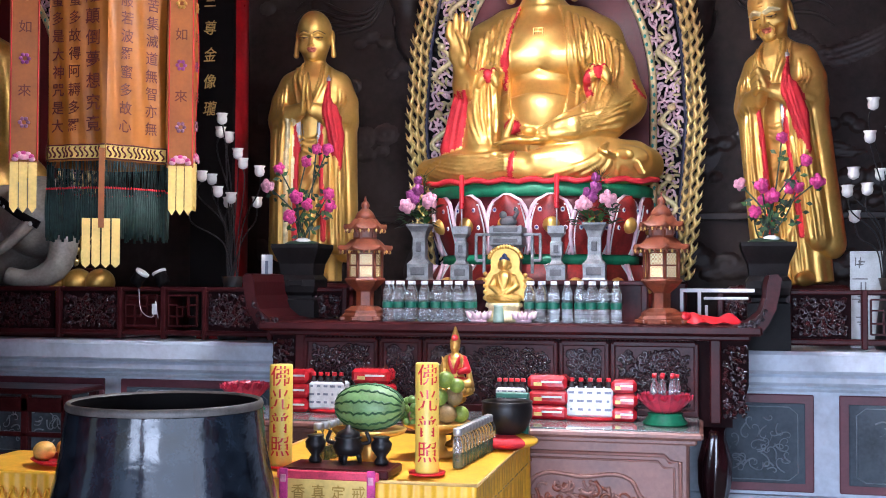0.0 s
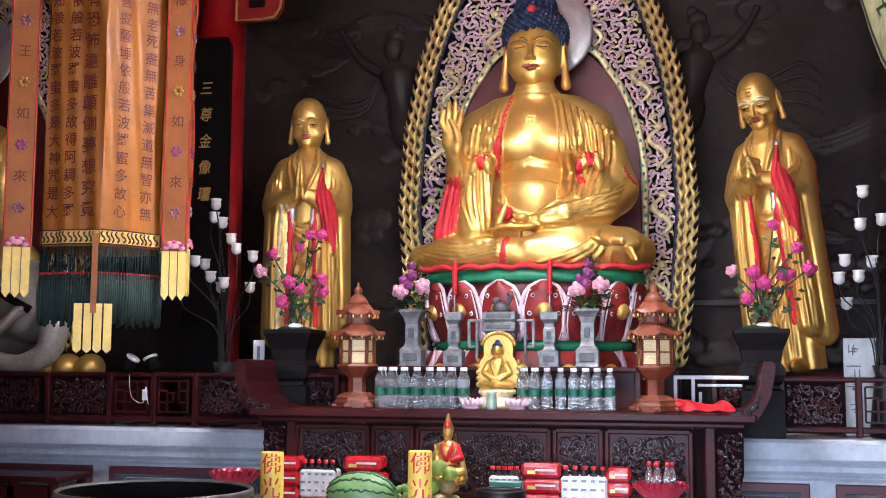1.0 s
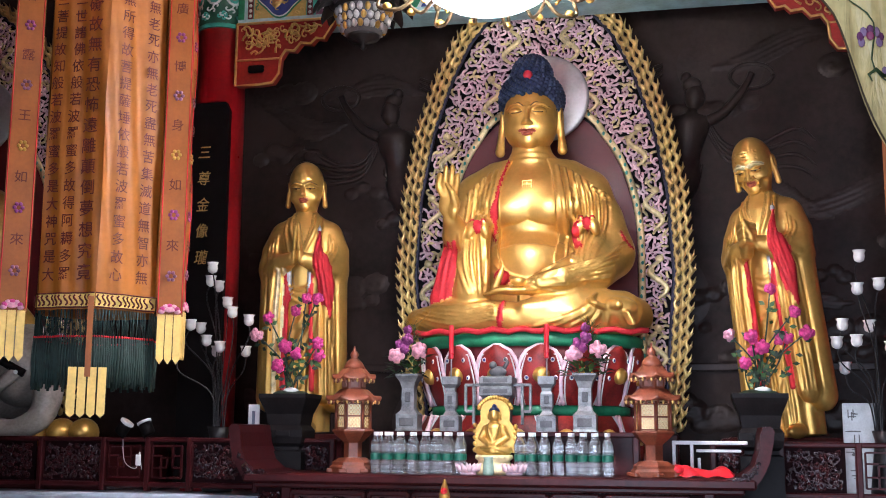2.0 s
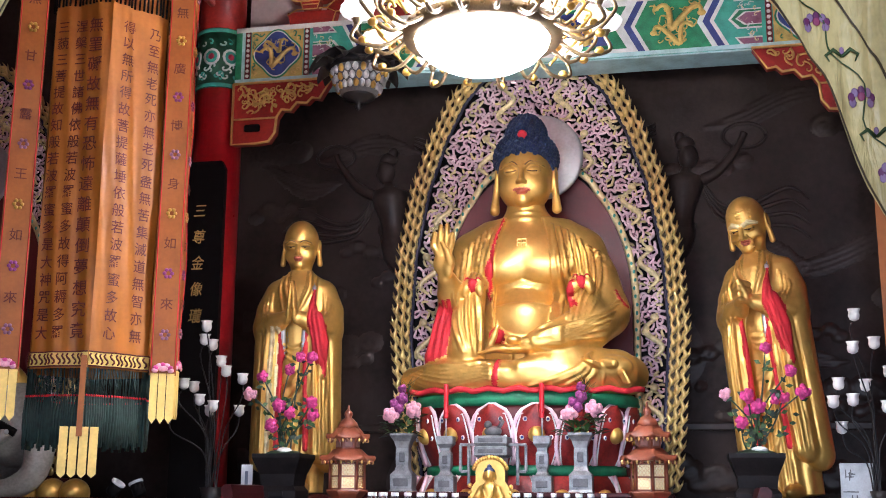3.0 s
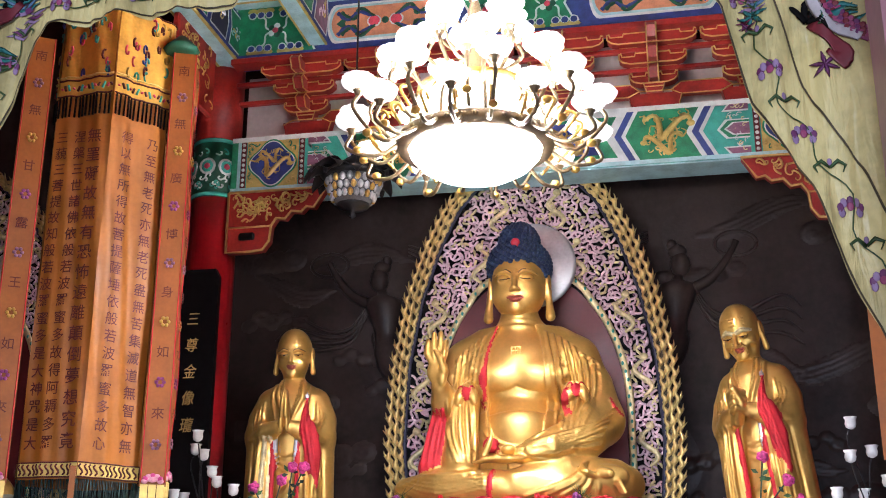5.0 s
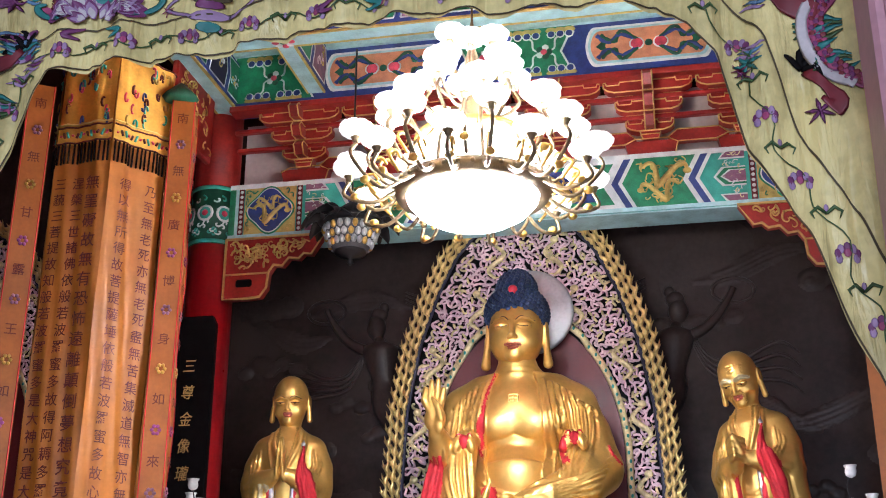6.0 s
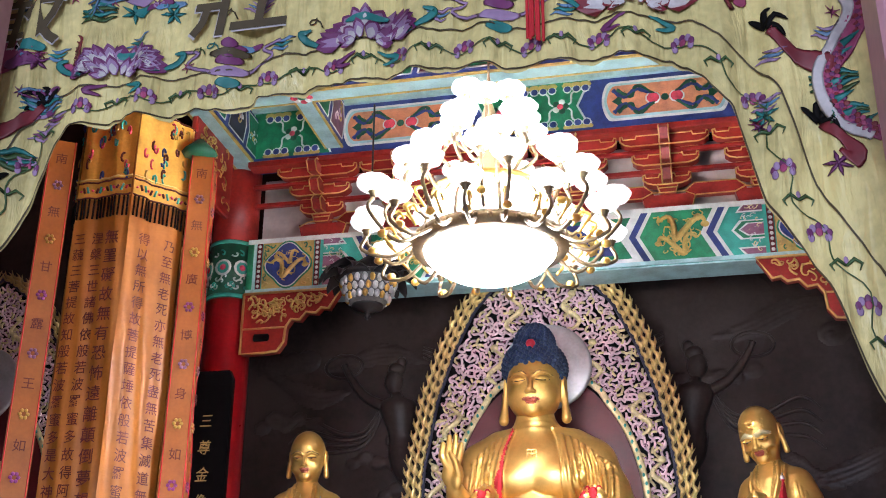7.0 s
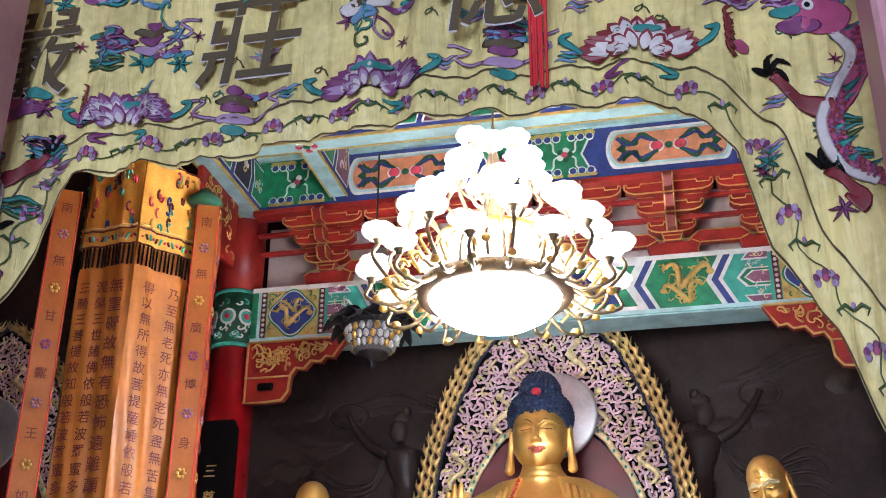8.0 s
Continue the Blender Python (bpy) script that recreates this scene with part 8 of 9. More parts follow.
part("label", Shape().box((0, -0.028, 0.2), (0.14, 0.004, 0.03), white_plastic), gp)
# row of small lamp bottles along both sides
lb = Shape().lathe([(0.021, 0), (0.0235, 0.006), (0.0235, 0.105), (0.019, 0.125), (0.012, 0.14)], plastic_clear, n=12).mesh("glass")
lo = Shape().lathe([(0.018, 0.003), (0.018, 0.06)], mk("lamp_oil", (0.10, 0.17, 0.08), 0.2, 0, 0.3, 30), n=10).mesh("oil")
lc = Shape().lathe([(0.019, 0.135), (0.022, 0.14), (0.022, 0.160), (0.018, 0.166)], silver, n=12).mesh("cap")
b0 = thing("lamp_bottle", (-1.0, 4.72, TZ), "small glass oil lamp bottle with silver cap", "bottle", "row of oil lamp bottles")
part("glass", lb, b0)
part("oil", lo, b0, "greenish oil")
part("cap", lc, b0, "silver cap")
for k in range(1, 17):
    copy_thing(b0, pose(-1.0 + 0.0035 * k, 4.72 + 0.05 * k, TZ))
for k in range(9):
    copy_thing(b0, pose(-1.62 + 0.012 * k, 4.74 + 0.055 * k, TZ))
# tray box with incense burner set
tb = thing("incense_tray", (-1.42, 4.455, TZ), "wooden tray with red ribbon and yellow lettered front", "tray")
part("tray", Shape().box((0, 0, 0.02), (0.44, 0.22, 0.035), altar_wood, 0.006), tb)
part("apron", Shape().box((-0.02, -0.125, -0.05), (0.36, 0.012, 0.10), pale_silk, 0.004), tb, "yellow cloth front")
part("ribbon", Shape().box((-0.02, -0.128, 0.015), (0.42, 0.016, 0.035), pink_red, 0.005), tb, "magenta ribbon")
for x in (-0.2, 0.16):
    part("pendant", Shape().box((x, -0.137, -0.02), (0.035, 0.008, 0.12), flower_pink, 0.004).box((x, -0.142, 0.0), (0.022, 0.006, 0.03), flower_pale, 0.002), tb, "pink pendant strip")
s = Shape()
for k, c in enumerate("香真定戒"):
    write(s, c, -0.14 + 0.083 * k, -0.134, -0.05, 0.06, gold_old)
part("writing", s, tb, "gold characters")
s = Shape().lathe([(0.03, 0.03), (0.055, 0.04), (0.065, 0.07), (0.05, 0.095), (0.058, 0.105), (0.045, 0.11)], black_iron, n=24).lathe([(0.05, 0.105), (0.045, 0.125), (0.015, 0.14), (0.008, 0.155)], black_iron, n=20)
for k in range(3):
    a = k * 2.094 + 0.5
    s.tube([(0.04 * math.cos(a), 0.04 * math.sin(a), 0.045), (0.05 * math.cos(a), 0.05 * math.sin(a), 0.0)], [0.014, 0.008], black_iron, 8)
for k in (-1, 1):
    s.tube(bez([(k * 0.055, 0, 0.08), (k * 0.09, 0, 0.09), (k * 0.075, 0, 0.13)], 4), 0.008, black_iron, 6)
single("incense_burner", s, (-1.41, 4.50, TZ + 0.038), "small black three-legged incense burner with lid", "burner")
for x in (-1.55, -1.27):
    s = Shape().lathe([(0.025, 0), (0.03, 0.01), (0.018, 0.03), (0.04, 0.06), (0.043, 0.085), (0.03, 0.10), (0.036, 0.11), (0.03, 0.112)], black_iron, n=20)
    single("black_cup", s, (x, 4.50, TZ + 0.038), "small black metal offering cup", "cup", "offering cups")

# ---- on the altar table ----
AZ = 1.324
first = thing("water_bottle", (-1.80, 6.50, AZ), "clear plastic water bottle with green label", "bottle", "water bottles on the altar")
part("body", Shape().lathe([(0.027, 0), (0.031, 0.008), (0.031, 0.02), (0.0285, 0.026), (0.031, 0.032), (0.031, 0.045), (0.0285, 0.051), (0.031, 0.057), (0.031, 0.068), (0.0285, 0.073), (0.031, 0.078), (0.031, 0.118), (0.0285, 0.124), (0.031, 0.130), (0.031, 0.142), (0.0285, 0.148), (0.031, 0.154), (0.030, 0.168), (0.024, 0.19), (0.014, 0.212), (0.0125, 0.222)], plastic_clear, n=18), first)
part("label", Shape().lathe([(0.0316, 0.080), (0.0318, 0.082), (0.0318, 0.110), (0.0316, 0.112)], label_green, n=18, caps=False), first, "green label")
part("cap", Shape().lathe([(0.0145, 0.214), (0.015, 0.216), (0.015, 0.233), (0.013, 0.235)], white_plastic, n=14), first, "white cap")
for x0, n in ((-1.80, 8), (-0.965, 8)):
    for row in range(2):
        for k in range(n):
            if (x0, row, k) != (-1.80, 0, 0):
                copy_thing(first, pose(x0 + 0.0705 * k + 0.006 * math.sin(5 * k + row), 6.50 + 0.069 * row, AZ, 0, 0, 40 * k))

bs = Shape()
bs.lathe([(0.12, 0.0), (0.13, 0.02), (0.10, 0.05), (0.09, 0.075), (0.11, 0.09), (0.105, 0.11)], gold_pale, n=28, squash=0.8)
arc = [(0.118 * (1 if z < 0.22 else 1 - ((z - 0.22) / 0.10) ** 2 * 0.45), z) for z in [0.12 + 0.02 * i for i in range(10)]]
bs.prism([(x, z) for x, z in arc] + [(0.085 * math.cos(a), 0.345 + 0.085 * math.sin(a)) for a in [0.1 + 2.94 * i / 14 for i in range(15)]] + [(-x, z) for x, z in arc[::-1]], 0.03, 0.05, gold_old)
for k in range(26):
    a = -0.5 + 4.14 * k / 25
    x, z = (0.10 * math.cos(a), 0.345 + 0.09 * math.sin(a)) if 0.2 < a < 2.94 else (0.118 * (1 if math.cos(a) > 0 else -1), 0.13 + 0.007 * ((k * 5) % 26))
    bs.ell((x, 0.035, z), 0.014, gold, 7, 5)
c = Clay((-0.13, -0.10, 0.09), (0.13, 0.06, 0.41), 0.0036, [gold, hair_blue, gold_old])
c.limb([(-0.08, -0.02, 0.135), (0.0, -0.055, 0.130), (0.08, -0.02, 0.135)], [0.026, 0.03, 0.026], gold, 0.012)
c.limb([(0, 0.005, 0.14), (0, 0.0, 0.20), (0, 0.0, 0.25)], [0.05, 0.043, 0.050], gold, 0.02)
for k in (-1, 1):
    c.limb([(k * 0.048, 0.0, 0.258), (k * 0.074, -0.01, 0.205), (k * 0.02, -0.055, 0.165)], [0.020, 0.019, 0.012], gold, 0.010)
    c.crease([(k * 0.03, 0.28), (k * 0.022, 0.23), (k * 0.006, 0.19)], 0.005, gold_old, 0.003)
    c.egg((k * 0.033, 0.0, 0.325), (0.006, 0.010, 0.022), gold, 0.003)
c.limb([(0, 0.0, 0.27), (0, -0.003, 0.30)], 0.018, gold, 0.008)
c.egg((0, -0.005, 0.33), (0.030, 0.032, 0.038), gold, 0.006)
c.limb([(0, -0.035, 0.333), (0, -0.039, 0.320)], [0.004, 0.006], gold, 0.004)
c.egg((0, 0.004, 0.356), (0.031, 0.033, 0.024), hair_blue, 0.003)
c.egg((0, 0.004, 0.382), (0.014, 0.014, 0.014), hair_blue, 0.003)
for j in range(4):
    c.crease([(-0.07 + 0.02 * j, 0.145), (-0.02 + 0.02 * j, 0.125), (0.03 + 0.015 * j, 0.12)], 0.004, gold_old, 0.003)
c.skin(bs)
o = single("small_buddha_statue", bs, (-1.12, 6.56, AZ), "small gilded seated statue with beaded halo", "statue")
for x in (-0.13, 0.13):
    q = Shape().lathe([(0.045, 0), (0.05, 0.01), (0.02, 0.02)], p_pink, n=14)
    for k in range(10):
        a = 2 * math.pi * k / 10
        q.tube([(0.02 * math.cos(a), 0.02 * math.sin(a), 0.01), (0.055 * math.cos(a), 0.055 * math.sin(a), 0.035), (0.075 * math.cos(a), 0.075 * math.sin(a), 0.065)], [0.008, 0.017, 0.002], p_pink, 6)
    single("glass_lotus", q, (-1.12 + x, 6.46, AZ), "small pink glass lotus", "ornament", "glass lotuses")
celadon = mk("celadon_glaze", (0.30, 0.42, 0.33), 0.2, 0, 0.15, 20, coat=0.4)
single("celadon_cup", Shape().lathe([(0.03, 0), (0.033, 0.01), (0.028, 0.07), (0.024, 0.085), (0.03, 0.10), (0.026, 0.10), (0.01, 0.08)], celadon, n=24), (-1.125, 6.40, AZ), "pale green celadon cup", "cup")


def lantern(x, y, rot):
    t = thing("pagoda_lantern", (x, y, AZ), "reddish brown carved wooden pagoda lantern with lit lattice", "lantern", "pagoda lanterns")
    t.rotation_euler = (0, 0, rot)
    h6 = lambda prof, m, n=6: Shape().lathe(prof, m, n=n, smooth=False)
    b = h6([(0.135, 0.0), (0.135, 0.03), (0.12, 0.045), (0.12, 0.06), (0.08, 0.085)], brown_wood)
    part("base", b, t)
    for k in range(6):
        a = math.pi / 3 * k
        part("foot", Shape().box((0.125 * math.cos(a), 0.125 * math.sin(a), 0.012), (0.05, 0.05, 0.024), brown_wood, 0.006), t)
    part("post", h6([(0.06, 0.08), (0.052, 0.09), (0.052, 0.17), (0.06, 0.18), (0.085, 0.20), (0.11, 0.225), (0.115, 0.235)], brown_wood), t)
    part("floor_plate", h6([(0.118, 0.232), (0.122, 0.24), (0.118, 0.25)], brown_wood), t)
    glow = bpy.data.materials.get("lantern_paper") or mk("lantern_paper", (0.9, 0.78, 0.5), 0.6, 0, 0.1, 10, glow=0.5)
    part("light_box", h6([(0.086, 0.25), (0.086, 0.40)], glow), t, "glowing paper box")
    for k in range(6):
        a = math.pi / 3 * k
        part("corner_post", Shape().tube([(0.10 * math.cos(a), 0.10 * math.sin(a), 0.245), (0.10 * math.cos(a), 0.10 * math.sin(a), 0.41)], 0.009, brown_wood, 6), t)
        at = Matrix.Rotation(a + math.pi / 6, 4, "Z") @ Matrix.Translation((0.082, 0, 0.325)) @ Matrix.Rotation(radians(90), 4, "Z")
        s = Shape()
        for zz in (-0.07, 0.0, 0.07):
            s.box((0, 0, zz), (0.095, 0.008, 0.008), brown_wood, 0, at)
        for xx in (-0.042, 0.042):
            s.box((xx, 0, 0), (0.01, 0.008, 0.15), brown_wood, 0, at)
        for i in range(4):
            for j in range(6):
                c = (-0.03 + 0.02 * i, -0.002, -0.058 + 0.023 * j)
                s.tube([(c[0] + 0.009 * math.cos(q * 1.571), c[1], c[2] + 0.011 * math.sin(q * 1.571)) for q in range(5)], 0.0022, gold_line, 3, 1, True, at)
        part("lattice", s, t, "fine carved lattice")
    for z, r in ((0.41, 0.165), (0.535, 0.13)):
        n = 48
        rings = []
        for rr, zz in ((r, 0.0), (r * 0.97, 0.012), (r * 0.72, 0.035), (r * 0.5, 0.07)):
            rings.append([(rr * (0.93 + 0.07 * math.cos(6 * a)) * math.cos(a), rr * (0.93 + 0.07 * math.cos(6 * a)) * math.sin(a), z + zz + (0.022 * max(0, math.cos(6 * a)) ** 3 if rr > r * 0.9 else 0)) for a in (2 * math.pi * i / n for i in range(n))])
        roof = part("roof", Shape().loft(rings, brown_wood), t, "upswept tiled roof")
        e = Shape()
        for i in range(30):
            a = 2 * math.pi * i / 30
            e.ell((r * 0.9 * math.cos(a), r * 0.9 * math.sin(a), z - 0.006), (0.007, 0.007, 0.012), gold_line if i % 2 else brown_wood, 6, 4)
        tagged(part("eaves_carving", e, roof), kind="stuff")
    part("upper_storey", h6([(0.075, 0.475), (0.07, 0.485), (0.07, 0.54)], brown_wood), t)
    for k in range(6):
        a = math.pi / 3 * (k + 0.5)
        part("upper_window", Shape().box((0, 0, 0), (0.008, 0.045, 0.04), pink_wood, 0.003), t, "pale window frame", Matrix.Rotation(a, 4, "Z") @ Matrix.Translation((0.064, 0, 0.512)))
    part("finial", Shape().lathe([(0.065, 0.60), (0.05, 0.635), (0.03, 0.655), (0.018, 0.665), (0.026, 0.68), (0.022, 0.695), (0.008, 0.71), (0.004, 0.735)], brown_wood, n=14), t)


lantern(-1.955, 6.55, 0.35)
lantern(-0.225, 6.52, 0.75)

# narrow bench behind the bottles and the pewter set on it
single("narrow_bench", Shape().box((0, 0, 0.385), (1.66, 0.15, 0.03), altar_wood, 0.006).box((-0.8, 0, 0.19), (0.04, 0.13, 0.37), altar_wood, 0.006).box((0.8, 0, 0.19), (0.04, 0.13, 0.37), altar_wood, 0.006).box((0, 0.05, 0.25), (1.6, 0.02, 0.24), altar_wood), (-1.14, 6.985, 1.165), "narrow dark wooden bench behind the altar table", "bench")
NZ = 1.566


def rose(s, c, r, m, rg):
    for ringn, (n, q, zz) in enumerate(((6, 1.0, 0.0), (5, 0.65, 0.3), (3, 0.3, 0.5))):
        for k in range(n):
            a = 2 * math.pi * k / n + ringn + rg.random()
            s.ell((c[0] + q * r * 0.6 * math.cos(a), c[1] - zz * r, c[2] + q * r * 0.6 * math.sin(a)), (r * 0.42, r * 0.3, r * 0.42), m, 7, 5)


def square_vase(s, profile, m):
    s.loft([[(r * sx, r * sy, z) for sx, sy in ((-1, -1), (1, -1), (1, 1), (-1, 1))] for r, z in profile], m, True, True, False)


for i, x in enumerate((-1.725, -0.637)):
    t = thing("flower_vase", (x, 6.98, NZ), "square pewter altar vase with pink and purple silk flowers", "vase", "altar vases")
    s = Shape()
    square_vase(s, [(0.072, 0.0), (0.066, 0.015), (0.068, 0.10), (0.045, 0.125), (0.038, 0.15), (0.04, 0.20), (0.038, 0.26), (0.05, 0.30), (0.072, 0.335), (0.072, 0.348), (0.05, 0.345)], pewter)
    v = part("body", s, t)
    part("inlay", Shape().box((0, -0.046, 0.205), (0.035, 0.012, 0.06), pewter_dk, 0.004), v, "dark relief plaque")
    part("inlay", Shape().box((0, -0.070, 0.055), (0.09, 0.008, 0.05), pewter_dk, 0.004), v, "dark relief plaque")
    rg = random.Random(40 + i)
    L = Shape()
    for k in range(70):
        a, r, z = rg.uniform(0, 6.28), rg.uniform(0.02, 0.12), rg.uniform(0.33, 0.47)
        c = Vector((r * math.cos(a), r * math.sin(a) * 0.7, z))
        d = Vector((math.cos(a), math.sin(a) * 0.6, rg.uniform(-0.5, 0.7))).normalized()
        w = d.cross(Vector((0, 0, 1))).normalized() * 0.02
        L.add([c, c + d * 0.035 + w + Vector((0, 0, 0.008)), c + d * 0.075, c + d * 0.035 - w + Vector((0, 0, 0.008)), c + d * 0.036], [(0, 1, 4), (1, 2, 4), (2, 3, 4), (3, 0, 4)], rg.choice((leaf_green, leaf_green, leaf_dark)), True)
    for k in range(50):
        z = rg.uniform(0.5, 0.68)
        L.tube([(0.03 + rg.uniform(-.01, .01), 0.0, z - 0.03), (0.03 + rg.uniform(-.07, .07), rg.uniform(-.04, .04), z + 0.02)], [0.0025, 0.001], leaf_green, 3)
    tagged(part("foliage", L, t, "green leaves and fern sprays"), kind="stuff")
    for x2, z2, r2, m2 in ((-0.07, 0.46, 0.055, flower_pale), (0.075, 0.49, 0.055, flower_pale), (-0.02, 0.50, 0.035, flower_purple), (0.0, 0.56, 0.04, flower_purple), (-0.05, 0.53, 0.032, flower_purple), (0.0, 0.62, 0.03, flower_purple)):
        f = Shape()
        rose(f, (x2 if i == 0 else x2 + 0.01, -0.06, z2), r2, m2, rg)
        part("blossom", f, t, "pale pink peony" if m2 is flower_pale else "purple blossom")
for x in (-1.46, -0.868):
    t = thing("candle_holder", (x, 6.98, NZ), "square pewter candle holder with a tall red candle", "candlestick", "candle holders")
    s = Shape()
    square_vase(s, [(0.058, 0.0), (0.058, 0.09), (0.04, 0.10), (0.028, 0.12), (0.03, 0.135), (0.036, 0.15), (0.036, 0.225), (0.028, 0.24), (0.03, 0.26), (0.05, 0.285), (0.05, 0.33), (0.03, 0.332)], pewter)
    b = part("stand", s, t)
    part("inlay", Shape().box((0, -0.037, 0.19), (0.03, 0.008, 0.05), pewter_dk, 0.003), b, "dark relief plaque")
    part("inlay", Shape().box((0, -0.058, 0.045), (0.07, 0.008, 0.04), pewter_dk, 0.003), b, "dark relief plaque")
    part("spike", Shape().tube([(0, 0, 0.33), (0, 0, 0.45)], 0.005, silver, 6), t)
    part("candle", Shape().lathe([(0.013, 0.44), (0.015, 0.45), (0.016, 0.64), (0.012, 0.65)], red_bright, n=14), t, "tall red candle")
t = thing("censer", (-1.168, 6.98, NZ), "rectangular pewter censer with lion lid", "burner")
s = Shape()
square_vase(s, [(0.06, 0.0), (0.075, 0.04), (0.08, 0.2), (0.10, 0.215), (0.10, 0.262), (0.088, 0.27), (0.10, 0.285), (0.10, 0.325), (0.05, 0.335)], pewter)
b = part("body", s, t)
part("band", Shape().box((0, -0.102, 0.305), (0.15, 0.006, 0.025), pewter_dk, 0.002).box((0, -0.102, 0.24), (0.15, 0.006, 0.025), pewter_dk, 0.002), b, "dark patterned band")
for k in (-1, 1):
    h = Shape()
    for c, sz in (((k * 0.15, 0, 0.16), (0.018, 0.02, 0.24)), ((k * 0.18, 0, 0.28), (0.05, 0.02, 0.018)), ((k * 0.125, 0, 0.28), (0.06, 0.02, 0.018)), ((k * 0.2, 0, 0.2), (0.018, 0.02, 0.16)), ((k * 0.175, 0, 0.12), (0.05, 0.02, 0.018))):
        h.box(c, sz, pewter, 0.003)
    part("handle", h, t, "angular side handle")
part("lid_figure", Shape().ell((0, 0, 0.36), (0.055, 0.035, 0.035), pewter_dk, 12, 8).ell((-0.03, -0.01, 0.40), (0.025, 0.025, 0.025), pewter_dk, 10, 6).tube([(0.03, 0, 0.37), (0.06, 0, 0.42), (0.04, 0, 0.45)], [0.015, 0.012, 0.005], pewter_dk, 6), t, "small lion on the lid")

# ---- planters with blossom branches ----
LS = [(487, 287), (531, 272), (555, 250), (520, 340), (545, 355), (580, 335), (582, 357), (507, 377), (462, 318), (572, 250)]
RS = [(1383, 247), (1422, 285), (1315, 323), (1350, 328), (1367, 345), (1410, 328), (1442, 320), (1338, 372), (1355, 350), (1396, 330)]
for i, (x0, spots, u0, v0, z0) in enumerate(((-2.50, LS, 527, 430, 1.79), (0.37, RS, 1360, 425, 1.79))):
    t = thing("planter", (x0, 6.98, 1.165), "black square ceramic planter with magenta silk blossom branches", "planter", "blossom planters")
    s = Shape()
    square_vase(s, [(0.12, 0.0), (0.12, 0.27), (0.095, 0.28), (0.095, 0.30), (0.115, 0.32), (0.125, 0.36), (0.125, 0.40), (0.105, 0.43), (0.115, 0.50), (0.14, 0.56), (0.155, 0.60), (0.155, 0.625), (0.13, 0.625)], planter_black)
    p = part("pot", s, t)
    part("relief", Shape().box((0, -0.128, 0.38), (0.09, 0.012, 0.035), planter_black, 0.004), p, "raised relief band")
    part("moss", Shape().ell((0, 0, 0.62), (0.12, 0.12, 0.035), leaf_dark, 16, 8), t)
    part("pebbles", Shape().ell((0.02, -0.05, 0.645), (0.05, 0.05, 0.022), p_white, 12, 6), t, "pale pebbles")
    rg = random.Random(90 + i)
    for px, py in spots:
        q = ((px - u0) * 0.00342, rg.uniform(-0.1, 0.04), 0.62 + (v0 - py) * 0.00342)
        br = Shape().tube(bez([(rg.uniform(-.04, .04), 0, 0.60), (q[0] * 0.3 + rg.uniform(-.05, .05), q[1] * 0.5, 0.60 + (q[2] - 0.6) * 0.5), q], 5), 0.005, leaf_dark, 5)
        b = part("branch", br, t, "dark twig")
        lf = Shape()
        for k in range(9):
            w = rg.uniform(0.35, 1.0)
            c = Vector((q[0] * w, q[1] * w, 0.6 + (q[2] - 0.6) * w)) + Vector((rg.uniform(-.03, .03), rg.uniform(-.03, .03), rg.uniform(-.03, .03)))
            d = Vector((rg.uniform(-1, 1), rg.uniform(-.5, .5), rg.uniform(-.6, .8))).normalized() * 0.05
            sd = d.cross(Vector((0, 1, 0.2))).normalized() * 0.013
            lf.add([c, c + d * .5 + sd, c + d, c + d * .5 - sd], [(0, 1, 2, 3)], rg.choice((leaf_dark, leaf_green)), False)
        tagged(part("leaf", lf, b), kind="stuff")
        f = Shape()
        rose(f, q, rg.uniform(0.036, 0.048), flower_pale if px in (462, 1315) else flower_pink, rg)
        part("blossom", f, b, "magenta blossom")

# ---- white rose lamps ----
WL = [(392, 219), (370, 238), (397, 252), (417, 284), (428, 303), (460, 318), (350, 328), (376, 355), (407, 368), (441, 374), (330, 380), (345, 325), (392, 375)]
WR = [(1552, 180), (1543, 240), (1518, 300), (1562, 302), (1507, 331), (1520, 373), (1538, 328), (1580, 230), (1590, 340), (1600, 280)]
for x0, spots, u0, zt in ((-3.05, WL, 405, 219), (1.08, WR, 1575, 180)):
    t = thing("rose_lamp", (x0, 7.15, 1.165), "cluster of white rose-shaped lamps on thin dark stems", "lamp", "rose lamps")
    part("vase", Shape().lathe([(0.09, 0), (0.10, 0.02), (0.08, 0.2), (0.06, 0.36), (0.075, 0.42), (0.06, 0.42)], black_iron, n=20), t)
    rg = random.Random(int(u0))
    for px, py in spots:
        q = ((px - u0) * 0.0036, rg.uniform(-0.1, 0.1), 2.60 - 1.165 - (py - zt) * 0.0035)
        st = part("stem", Shape().tube(bez([(q[0] * 0.15 + rg.uniform(-.04, .04), 0, 0.35), (q[0] * 0.35 + rg.uniform(-.04, .04), q[1] * 0.3, 0.35 + (q[2] - 0.35) * 0.55), (q[0] + rg.uniform(-.03, .03), q[1], q[2] - 0.10), q], 6), 0.0045, black_iron, 5), t, "thin dark stem")
        f = Shape().lathe([(0.008, -0.012), (0.028, 0.0), (0.034, 0.022), (0.028, 0.045), (0.036, 0.062)], white_petal, q, 15, 1.0, True, True, None, lambda tt, z: 1 + (0.13 * abs(math.cos(2.5 * tt)) if z > 0.04 else 0))
        part("shade", f, st, "white petal shade")

